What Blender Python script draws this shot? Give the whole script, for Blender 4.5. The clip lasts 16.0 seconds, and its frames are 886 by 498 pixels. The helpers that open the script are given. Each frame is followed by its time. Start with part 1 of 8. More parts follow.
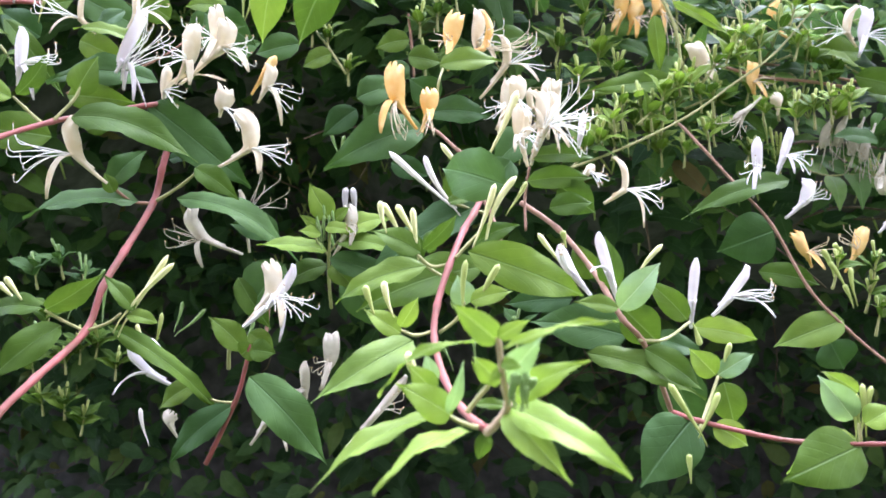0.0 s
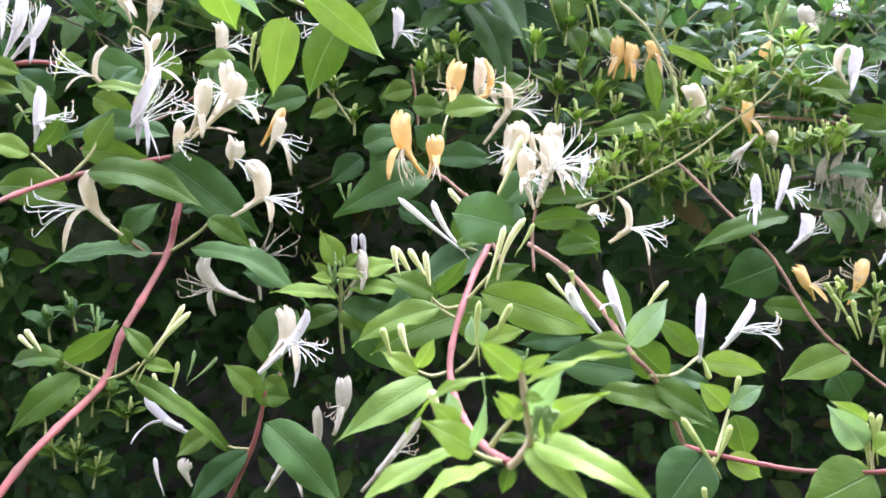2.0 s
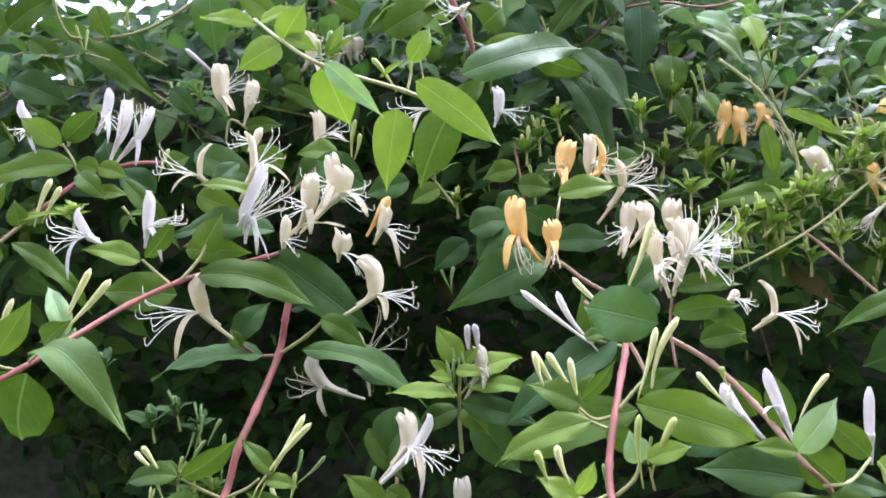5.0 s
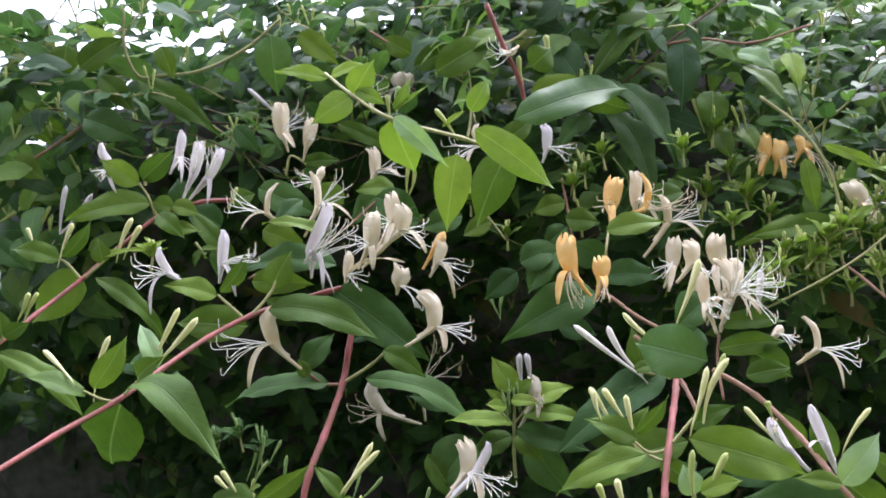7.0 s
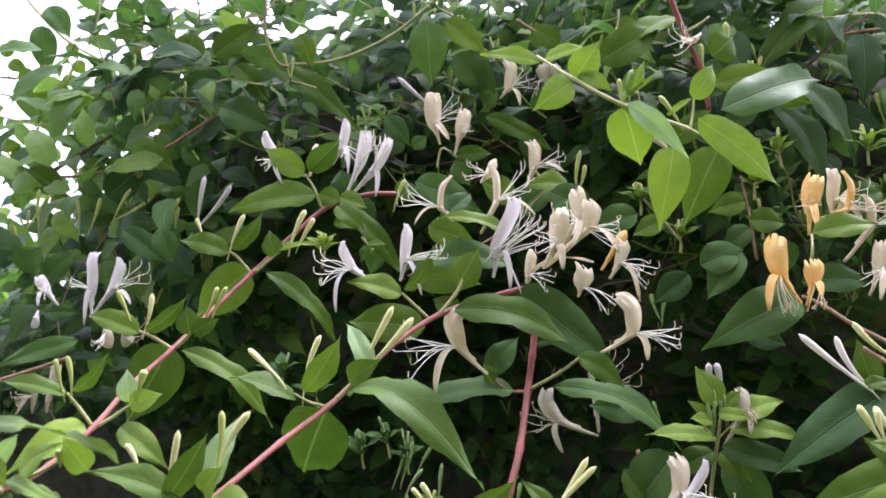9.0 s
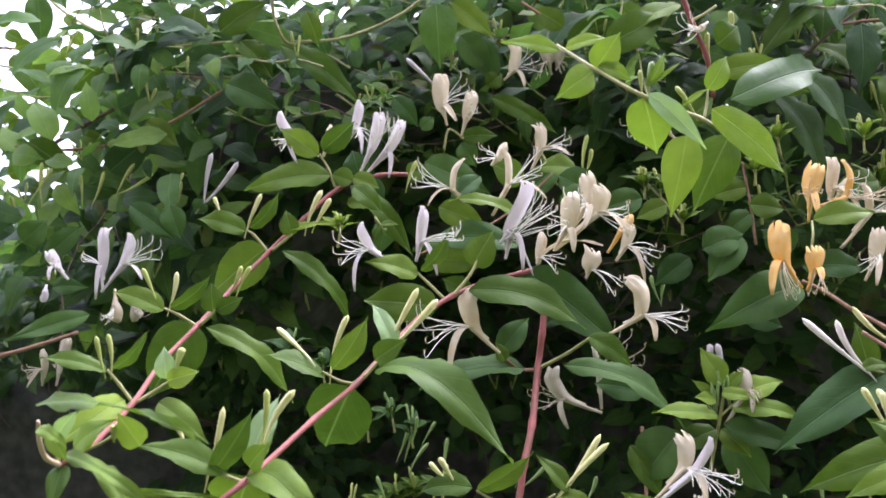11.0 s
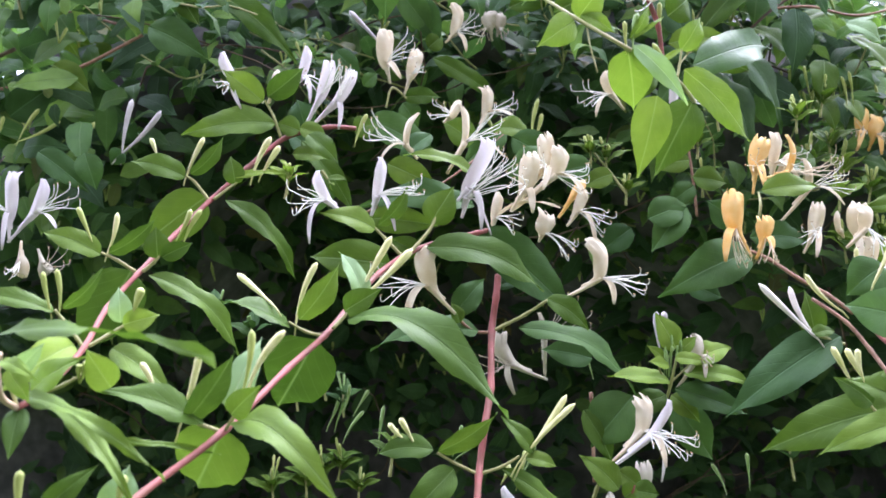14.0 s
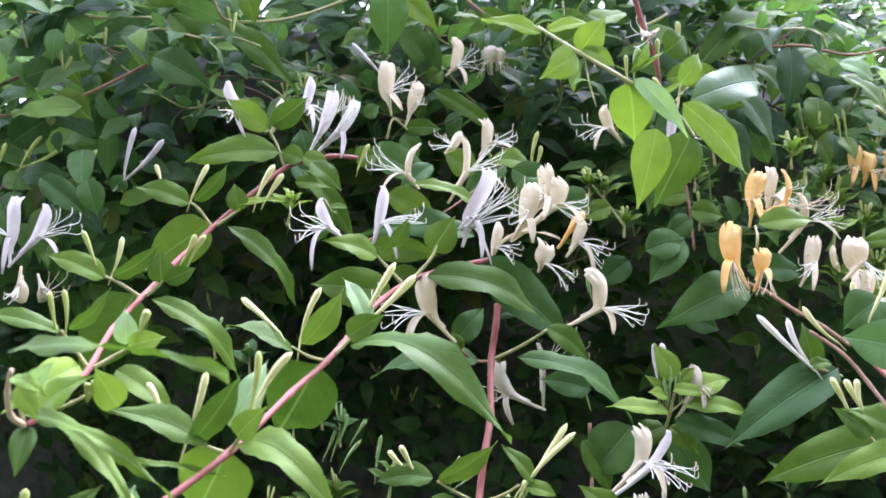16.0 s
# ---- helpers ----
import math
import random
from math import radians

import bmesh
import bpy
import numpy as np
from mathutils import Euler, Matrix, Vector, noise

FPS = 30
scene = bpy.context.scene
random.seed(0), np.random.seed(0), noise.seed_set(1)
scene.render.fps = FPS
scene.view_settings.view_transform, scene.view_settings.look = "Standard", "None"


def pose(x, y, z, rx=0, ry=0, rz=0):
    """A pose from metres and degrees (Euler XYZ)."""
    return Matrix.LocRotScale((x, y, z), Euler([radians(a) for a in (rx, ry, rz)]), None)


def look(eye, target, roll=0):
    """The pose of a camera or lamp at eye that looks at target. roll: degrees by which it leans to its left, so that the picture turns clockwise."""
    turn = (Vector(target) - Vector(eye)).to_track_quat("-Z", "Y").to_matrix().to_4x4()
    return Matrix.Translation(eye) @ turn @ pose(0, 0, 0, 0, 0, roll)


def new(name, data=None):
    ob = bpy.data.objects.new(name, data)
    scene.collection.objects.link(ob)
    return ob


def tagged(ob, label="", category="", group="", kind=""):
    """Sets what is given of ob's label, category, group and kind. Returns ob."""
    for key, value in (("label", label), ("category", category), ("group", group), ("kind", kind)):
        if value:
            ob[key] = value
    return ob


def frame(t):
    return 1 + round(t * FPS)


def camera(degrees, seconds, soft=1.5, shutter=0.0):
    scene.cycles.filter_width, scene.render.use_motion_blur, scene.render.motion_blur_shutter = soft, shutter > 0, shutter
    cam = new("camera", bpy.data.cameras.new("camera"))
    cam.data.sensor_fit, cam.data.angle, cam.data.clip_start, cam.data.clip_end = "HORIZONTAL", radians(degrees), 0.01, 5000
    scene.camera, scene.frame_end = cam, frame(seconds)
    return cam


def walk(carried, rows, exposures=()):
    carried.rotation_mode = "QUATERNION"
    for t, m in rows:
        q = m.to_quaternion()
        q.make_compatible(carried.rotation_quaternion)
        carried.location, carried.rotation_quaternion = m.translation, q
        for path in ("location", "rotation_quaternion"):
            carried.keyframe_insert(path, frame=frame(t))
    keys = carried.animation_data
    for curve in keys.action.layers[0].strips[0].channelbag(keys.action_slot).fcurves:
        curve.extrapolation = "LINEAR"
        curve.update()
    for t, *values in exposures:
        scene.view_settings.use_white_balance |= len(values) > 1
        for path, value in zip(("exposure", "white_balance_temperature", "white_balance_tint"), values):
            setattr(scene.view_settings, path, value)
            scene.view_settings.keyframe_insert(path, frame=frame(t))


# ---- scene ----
cam = camera(55.22, 16.0, 1.7)
cam.data.dof.use_dof, cam.data.dof.focus_distance, cam.data.dof.aperture_fstop = True, 0.47, 24.0
PATH = [
    (0.0, 0.0003, 0.0083, 1.5064, 92.379, 0.935, 0.800),
    (0.5, 0.0070, 0.0130, 1.5139, 93.617, 1.790, 0.616),
    (1.0, 0.0029, -0.0016, 1.5075, 95.696, 1.933, 0.599),
    (1.5, -0.0069, -0.0088, 1.5070, 96.156, 2.167, 1.099),
    (2.0, -0.0051, -0.0013, 1.5050, 95.392, 2.397, 0.870),
    (2.5, -0.0075, 0.0168, 1.5059, 95.147, 2.547, 0.728),
    (3.0, -0.0159, 0.0325, 1.5089, 95.793, 2.322, 1.522),
    (3.5, -0.0233, 0.0418, 1.5096, 97.053, 2.044, 2.905),
    (4.0, -0.0277, 0.0339, 1.5143, 98.695, 2.329, 4.148),
    (4.5, -0.0361, 0.0248, 1.5296, 99.066, 4.601, 5.159),
    (4.7, -0.0344, 0.0240, 1.5291, 99.214, 4.440, 5.245),
    (6.8, -0.0572, -0.0136, 1.5421, 100.465, 3.194, 6.776),
    (7.0, -0.0466, -0.0106, 1.5406, 100.331, 3.826, 7.541),
    (7.5, -0.0828, 0.0089, 1.5470, 100.228, 4.662, 8.631),
    (8.0, -0.1183, 0.0259, 1.5482, 100.677, 3.457, 8.507),
    (8.5, -0.1321, 0.0139, 1.5506, 100.952, 3.002, 9.363),
    (9.0, -0.1386, 0.0096, 1.5497, 100.534, 2.310, 9.880),
    (9.2, -0.1405, 0.0053, 1.5527, 100.145, 2.444, 10.183),
    (11.3, -0.1588, -0.0062, 1.5532, 98.644, 1.774, 8.071),
    (11.5, -0.1561, 0.0031, 1.5458, 99.354, 1.594, 8.626),
    (12.0, -0.1558, 0.0095, 1.5407, 99.305, 1.496, 7.710),
    (12.5, -0.1638, 0.0117, 1.5422, 98.730, 1.265, 5.811),
    (13.0, -0.1768, 0.0112, 1.5408, 98.373, 1.195, 3.034),
    (13.5, -0.1926, 0.0099, 1.5422, 98.035, 1.060, 1.070),
    (14.0, -0.2023, 0.0132, 1.5394, 97.672, 1.042, 0.027),
    (14.5, -0.2038, 0.0162, 1.5329, 98.622, 1.234, -0.121),
    (15.0, -0.2054, 0.0160, 1.5377, 98.020, 1.422, -0.674),
    (15.5, -0.2029, 0.0174, 1.5325, 99.339, 1.086, -0.456),
    (16.0, -0.2070, 0.0105, 1.5355, 100.030, 0.493, -0.566),
]
walk(cam, [(t, pose(x, y, z, rx, ry, rz)) for t, x, y, z, rx, ry, rz in PATH],
     [(0.0, 2.18, 5550, 24), (3.5, 2.18, 5550, 24), (4.5, 1.96, 5550, 22), (7.0, 1.32, 5800, 21), (9.0, 1.42, 5950, 24), (12.5, 1.44, 5800, 26), (13.8, 1.78, 5580, 25), (16.0, 1.86, 5480, 25)])

# ---- light: a bright overcast sky, softly directed from above ----
world = bpy.data.worlds.new("sky")
scene.world = world
world.use_nodes = True
wn, wl = world.node_tree.nodes, world.node_tree.links
sky = wn.new("ShaderNodeTexSky")
sky.sky_type, sky.sun_disc = "NISHITA", False
sky.sun_elevation, sky.sun_rotation = radians(53), radians(34)
sky.air_density, sky.dust_density = 1.0, 4.0
cloud = wn.new("ShaderNodeMix")
cloud.data_type = "RGBA"
cloud.inputs[0].default_value = 0.78
cloud.inputs[7].default_value = (8.8, 8.9, 9.7, 1)
wl.new(sky.outputs[0], cloud.inputs[6])
# an overcast dome is about three times as bright overhead as at the horizon
way = wn.new("ShaderNodeTexCoord")
height = wn.new("ShaderNodeSeparateXYZ")
dome = wn.new("ShaderNodeMapRange")
dome.inputs["From Min"].default_value, dome.inputs["From Max"].default_value = 0.0, 1.0
dome.inputs["To Min"].default_value, dome.inputs["To Max"].default_value = 0.55, 1.45
dim = wn.new("ShaderNodeVectorMath")
dim.operation = "SCALE"
wl.new(way.outputs["Generated"], height.inputs[0])
wl.new(height.outputs[2], dome.inputs["Value"])
wl.new(cloud.outputs[2], dim.inputs[0])
wl.new(dome.outputs[0], dim.inputs["Scale"])
wl.new(dim.outputs[0], wn["Background"].inputs["Color"])
wn["Background"].inputs["Strength"].default_value = 0.19
sun = new("sun", bpy.data.lights.new("sun", "SUN"))
sun.data.energy, sun.data.angle, sun.data.color = 3.2, radians(45), (1.0, 0.97, 0.92)
sun.matrix_world = look((1.0, 2.0, 4.0), (0, 0.5, 1.6))


# ---- materials ----
def material(name):
    m = bpy.data.materials.new(name)
    m.use_nodes = True
    return m, m.node_tree.nodes, m.node_tree.links, m.node_tree.nodes["Principled BSDF"]


def ramp(nodes, stops):
    r = nodes.new("ShaderNodeValToRGB")
    r.color_ramp.elements[0].position, r.color_ramp.elements[0].color = stops[0][0], (*stops[0][1], 1)
    r.color_ramp.elements[1].position, r.color_ramp.elements[1].color = stops[-1][0], (*stops[-1][1], 1)
    for p, c in stops[1:-1]:
        r.color_ramp.elements.new(p).color = (*c, 1)
    return r


def math_node(nodes, links, op, a, b=None, c=None):
    n = nodes.new("ShaderNodeMath")
    n.operation = op
    for i, v in enumerate((a, b, c)):
        if v is None:
            continue
        if isinstance(v, (int, float)):
            n.inputs[i].default_value = v
        else:
            links.new(v, n.inputs[i])
    return n.outputs[0]


def leaf_material(name, stops, vein, light, rough=0.50, island=False, glow=0.3):
    """A leaf: tone by piece, mottling, pale midrib and side veins along the leaf's own u, v, and light shining through."""
    m, n, l, bsdf = material(name)
    if island:
        pick = n.new("ShaderNodeNewGeometry").outputs["Random Per Island"]
    else:
        pick = n.new("ShaderNodeObjectInfo").outputs["Random"]
    base = ramp(n, stops)
    l.new(pick, base.inputs[0])
    noise_tex = n.new("ShaderNodeTexNoise")
    noise_tex.inputs["Scale"].default_value, noise_tex.inputs["Detail"].default_value = 90.0, 4.0
    place = n.new("ShaderNodeTexCoord")
    l.new(place.outputs["Object"], noise_tex.inputs["Vector"])
    mott = n.new("ShaderNodeMix")
    mott.data_type, mott.blend_type = "RGBA", "MULTIPLY"
    mott.inputs[0].default_value = 1.0
    shade = ramp(n, [(0.3, (0.70, 0.74, 0.66)), (0.7, (1.16, 1.12, 1.12))])
    broad = n.new("ShaderNodeTexNoise")
    broad.inputs["Scale"].default_value, broad.inputs["Detail"].default_value = 28.0, 2.0
    l.new(place.outputs["Object"], broad.inputs["Vector"])
    l.new(math_node(n, l, "ADD", math_node(n, l, "MULTIPLY", noise_tex.outputs[0], 0.55), math_node(n, l, "MULTIPLY", broad.outputs[0], 0.45)), shade.inputs[0])
    l.new(base.outputs[0], mott.inputs[6])
    l.new(shade.outputs[0], mott.inputs[7])
    uv = n.new("ShaderNodeSeparateXYZ")
    l.new(place.outputs["UV"], uv.inputs[0])
    across = math_node(n, l, "ABSOLUTE", math_node(n, l, "SUBTRACT", uv.outputs[0], 0.5))
    rib = math_node(n, l, "MAXIMUM", math_node(n, l, "SUBTRACT", 1.0, math_node(n, l, "MULTIPLY", across, 38.0)), 0.0)
    run = math_node(n, l, "FRACT", math_node(n, l, "MULTIPLY", math_node(n, l, "ADD", math_node(n, l, "SUBTRACT", uv.outputs[1], math_node(n, l, "MULTIPLY", across, 0.75)), math_node(n, l, "MULTIPLY", broad.outputs[0], 0.35)), 6.5))
    side = math_node(n, l, "MULTIPLY", math_node(n, l, "MAXIMUM", math_node(n, l, "SUBTRACT", 1.0, math_node(n, l, "MULTIPLY", math_node(n, l, "ABSOLUTE", math_node(n, l, "SUBTRACT", run, 0.5)), 14.0)), 0.0), math_node(n, l, "MULTIPLY", broad.outputs[0], 0.26))
    veins = math_node(n, l, "MULTIPLY", math_node(n, l, "MAXIMUM", rib, side), light)
    mix = n.new("ShaderNodeMix")
    mix.data_type = "RGBA"
    l.new(veins, mix.inputs[0])
    l.new(mott.outputs[2], mix.inputs[6])
    mix.inputs[7].default_value = (*vein, 1)
    l.new(mix.outputs[2], bsdf.inputs["Base Color"])
    gloss = n.new("ShaderNodeMapRange")
    gloss.inputs["To Min"].default_value, gloss.inputs["To Max"].default_value = rough - 0.12, rough + 0.14
    l.new(noise_tex.outputs[0], gloss.inputs["Value"])
    l.new(gloss.outputs[0], bsdf.inputs["Roughness"])
    bsdf.inputs["Specular IOR Level"].default_value = 0.16 if island else 0.13
    bump = n.new("ShaderNodeBump")
    bump.inputs["Strength"].default_value, bump.inputs["Distance"].default_value = 0.55, 0.0010
    relief = math_node(n, l, "ADD", math_node(n, l, "MULTIPLY", math_node(n, l, "MAXIMUM", rib, side), -1.0), noise_tex.outputs[0])
    l.new(relief, bump.inputs["Height"])
    l.new(bump.outputs[0], bsdf.inputs["Normal"])
    thin = n.new("ShaderNodeBsdfTranslucent")
    lit = n.new("ShaderNodeMix")
    lit.data_type, lit.blend_type = "RGBA", "MULTIPLY"
    lit.inputs[0].default_value = 1.0
    lit.inputs[7].default_value = (1.15, 1.25, 0.62, 1)
    l.new(mix.outputs[2], lit.inputs[6])
    l.new(lit.outputs[2], thin.inputs[0])
    both = n.new("ShaderNodeMixShader")
    both.inputs[0].default_value = glow
    l.new(bsdf.outputs[0], both.inputs[1])
    l.new(thin.outputs[0], both.inputs[2])
    l.new(both.outputs[0], n["Material Output"].inputs[0])
    return m


def tissue(name, a, b, scale=160.0, rough=0.5, glow=0.25, fuzz=0.0):
    """Petals, buds and stems: two close tones in soft patches, slightly see-through."""
    m, n, l, bsdf = material(name)
    tex = n.new("ShaderNodeTexNoise")
    tex.inputs["Scale"].default_value, tex.inputs["Detail"].default_value = scale, 5.0
    place = n.new("ShaderNodeTexCoord")
    l.new(place.outputs["Object"], tex.inputs["Vector"])
    tone = ramp(n, [(0.32, a), (0.68, b)])
    l.new(tex.outputs[0], tone.inputs[0])
    l.new(tone.outputs[0], bsdf.inputs["Base Color"])
    bsdf.inputs["Roughness"].default_value = rough
    bsdf.inputs["Specular IOR Level"].default_value = 0.3
    if fuzz:
        bsdf.inputs["Sheen Weight"].default_value = fuzz
        bsdf.inputs["Sheen Tint"].default_value = (1, 0.9, 0.85, 1)
    bump = n.new("ShaderNodeBump")
    bump.inputs["Strength"].default_value, bump.inputs["Distance"].default_value = 0.3, 0.0005
    l.new(tex.outputs[0], bump.inputs["Height"])
    l.new(bump.outputs[0], bsdf.inputs["Normal"])
    if glow:
        thin = n.new("ShaderNodeBsdfTranslucent")
        l.new(tone.outputs[0], thin.inputs[0])
        both = n.new("ShaderNodeMixShader")
        both.inputs[0].default_value = glow
        l.new(bsdf.outputs[0], both.inputs[1])
        l.new(thin.outputs[0], both.inputs[2])
        l.new(both.outputs[0], n["Material Output"].inputs[0])
    return m


LEAF = {
    "young": leaf_material("young_leaf", [(0, (0.160, 0.245, 0.036)), (1, (0.215, 0.312, 0.050))], (0.45, 0.57, 0.25), 0.5, glow=0.34),
    "mid": leaf_material("green_leaf", [(0, (0.055, 0.107, 0.015)), (0.6, (0.087, 0.150, 0.020)), (1, (0.126, 0.198, 0.027))], (0.25, 0.36, 0.15), 0.42, glow=0.26),
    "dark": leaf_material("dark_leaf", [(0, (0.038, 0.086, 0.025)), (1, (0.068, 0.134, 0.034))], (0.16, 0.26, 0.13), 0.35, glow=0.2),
    "fresh": leaf_material("fresh_leaf", [(0, (0.140, 0.230, 0.032)), (1, (0.200, 0.300, 0.042))], (0.36, 0.48, 0.18), 0.4, glow=0.24),
    # darker copy of the dark leaf: shade painted in, also two very dark leaves
    "deep": leaf_material("dark_shaded_leaf", [(0, (0.030, 0.068, 0.030)), (1, (0.052, 0.104, 0.038))], (0.12, 0.20, 0.10), 0.4, rough=0.6, glow=0.2),
    "pale": leaf_material("pale_leaf_underside", [(0, (0.20, 0.31, 0.15)), (1, (0.26, 0.38, 0.19))], (0.42, 0.53, 0.33), 0.6, rough=0.65),
}
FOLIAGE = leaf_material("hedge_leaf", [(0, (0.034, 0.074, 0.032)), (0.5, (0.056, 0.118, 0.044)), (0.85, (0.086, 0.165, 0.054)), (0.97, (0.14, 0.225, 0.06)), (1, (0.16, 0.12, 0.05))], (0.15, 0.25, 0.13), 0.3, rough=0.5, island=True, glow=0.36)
# young leaves of the upper hedge; the pale tone also paints its brighter light
LIT_GROWTH = leaf_material("lit_growth_leaf", [(0, (0.066, 0.145, 0.045)), (0.5, (0.12, 0.225, 0.062)), (1, (0.22, 0.35, 0.090))], (0.26, 0.38, 0.17), 0.35, rough=0.5, island=True, glow=0.45)
STEM = {
    "red": tissue("red_stem", (0.140, 0.052, 0.032), (0.250, 0.066, 0.056), 75, 0.6, 0.0, 0.05),
    "brown": tissue("brown_stem", (0.19, 0.10, 0.058), (0.30, 0.175, 0.11), 200, 0.7, 0.0, 0.08),
    "tan": tissue("tan_stem", (0.44, 0.31, 0.19), (0.58, 0.44, 0.29), 200, 0.6, 0.0, 0.08),
    "old": tissue("old_vine", (0.07, 0.048, 0.032), (0.13, 0.09, 0.06), 200, 0.8, 0.0),
    "green": tissue("green_stem", (0.26, 0.27, 0.095), (0.38, 0.37, 0.16), 200, 0.6, 0.0, 0.08),
}
PETAL = {
    "white": tissue("white_petal", (0.69, 0.64, 0.63), (0.77, 0.73, 0.71), 120, 0.55, 0.3),
    "cream": tissue("cream_petal", (0.68, 0.58, 0.38), (0.77, 0.70, 0.54), 120, 0.55, 0.3),
    "yellow": tissue("yellow_petal", (0.80, 0.50, 0.13), (0.87, 0.64, 0.28), 120, 0.55, 0.3),
    "faded": tissue("faded_petal", (0.46, 0.41, 0.30), (0.62, 0.57, 0.44), 120, 0.65, 0.25),
}
BUD = {
    "cream": tissue("cream_bud", (0.60, 0.61, 0.24), (0.74, 0.72, 0.38), 150, 0.55, 0.15, 0.12),
    "green": tissue("green_bud", (0.32, 0.39, 0.09), (0.46, 0.51, 0.16), 150, 0.55, 0.15, 0.12),
    "white": tissue("white_bud", (0.78, 0.71, 0.66), (0.86, 0.82, 0.77), 150, 0.55, 0.2, 0.3),
    "faded": tissue("faded_bud", (0.40, 0.37, 0.35), (0.54, 0.50, 0.48), 150, 0.6, 0.1, 0.2),
    "small": tissue("small_bud", (0.16, 0.28, 0.07), (0.26, 0.38, 0.12), 150, 0.55, 0.1, 0.3),
}
FILAMENT = tissue("filament", (0.80, 0.80, 0.70), (0.88, 0.87, 0.80), 200, 0.5, 0.2)
ANTHER = tissue("anther", (0.36, 0.25, 0.12), (0.50, 0.38, 0.20), 400, 0.8, 0.0)


# ---- building blocks ----
def mesh_of(name, bm, *mats):
    me = bpy.data.meshes.new(name)
    bm.to_mesh(me)
    bm.free()
    me.polygons.foreach_set("use_smooth", [True] * len(me.polygons))
    for m in mats:
        me.materials.append(m)
    return me


def part(name, bm, mats, parent, label=""):
    ob = new(name, mesh_of(name, bm, *(mats if isinstance(mats, tuple) else (mats,))))
    ob.parent = parent
    if parent.type == "EMPTY":
        ob.matrix_parent_inverse = Matrix.Translation(-parent.location)
    return tagged(ob, label)


def thing(name, base, label, category, group=""):
    ob = new(name)
    ob.empty_display_size = 0.01
    ob.location = base
    return tagged(ob, label, category, group)


def smooth(pts, steps=6):
    """A rounded line through the points (Catmull-Rom)."""
    pts = [Vector(p) for p in pts]
    if len(pts) == 2:
        return [pts[0].lerp(pts[1], i / steps) for i in range(steps + 1)]
    ext = [2 * pts[0] - pts[1], *pts, 2 * pts[-1] - pts[-2]]
    out = []
    for a, b, c, d in zip(ext, ext[1:], ext[2:], ext[3:]):
        for i in range(steps):
            s = i / steps
            out.append(0.5 * (2 * b + (c - a) * s + (2 * a - 5 * b + 4 * c - d) * s * s + (3 * b - a - 3 * c + d) * s ** 3))
    return out + [pts[-1]]


def tube(bm, line, radii, sides=8, mat=0, flat=1.0):
    """A closed tube along a line; radii by point."""
    rings, side = [], None
    for i, p in enumerate(line):
        d = (line[min(i + 1, len(line) - 1)] - line[max(i - 1, 0)]).normalized()
        if side is None:
            side = d.orthogonal().normalized()
        side = (side - d * side.dot(d)).normalized()
        up = d.cross(side)
        r = radii[i]
        rings.append([bm.verts.new(p + r * (math.cos(a) * side + flat * math.sin(a) * up)) for a in (2 * math.pi * k / sides for k in range(sides))])
    for a, b in zip(rings, rings[1:]):
        for k in range(sides):
            bm.faces.new((a[k], a[(k + 1) % sides], b[(k + 1) % sides], b[k])).material_index = mat
    bm.faces.new(rings[0][::-1]).material_index = mat
    bm.faces.new(rings[-1]).material_index = mat


def blob(bm, p, d, length, r, mat=0):
    """A small spindle, such as an anther."""
    d = Vector(d).normalized()
    line = [Vector(p) + d * length * (s - 0.5) for s in (0, 0.2, 0.5, 0.8, 1)]
    tube(bm, line, [0.25 * r, 0.8 * r, r, 0.8 * r, 0.25 * r], 5, mat)


def stem(shoot, pts, r0, r1, kind="red"):
    """A stem through the points, swollen at its joints, tapering from r0 to r1."""
    line = smooth(pts, 7)
    bm = bmesh.new()
    n = len(line) - 1
    joints = [7 * i for i in range(1, len(pts) - 1)] if len(pts) > 2 else []
    radii = []
    for i in range(n + 1):
        r = r0 + (r1 - r0) * i / n
        r *= 1 + 0.06 * noise.noise(line[i] * 120) + (0.22 if any(abs(i - j) < 1 for j in joints) else 0)
        radii.append(r)
    tube(bm, line, radii, 9)
    return part("stem", bm, STEM[kind], shoot)


def outline(s, fat):
    """Half width of an ovate leaf at s along it, 1 at the widest."""
    p = math.sin(math.pi * min(1, max(0, s)) ** fat) ** (0.68 + 0.60 * s ** 3)
    return p * (1.0 - 0.10 * s ** 5)


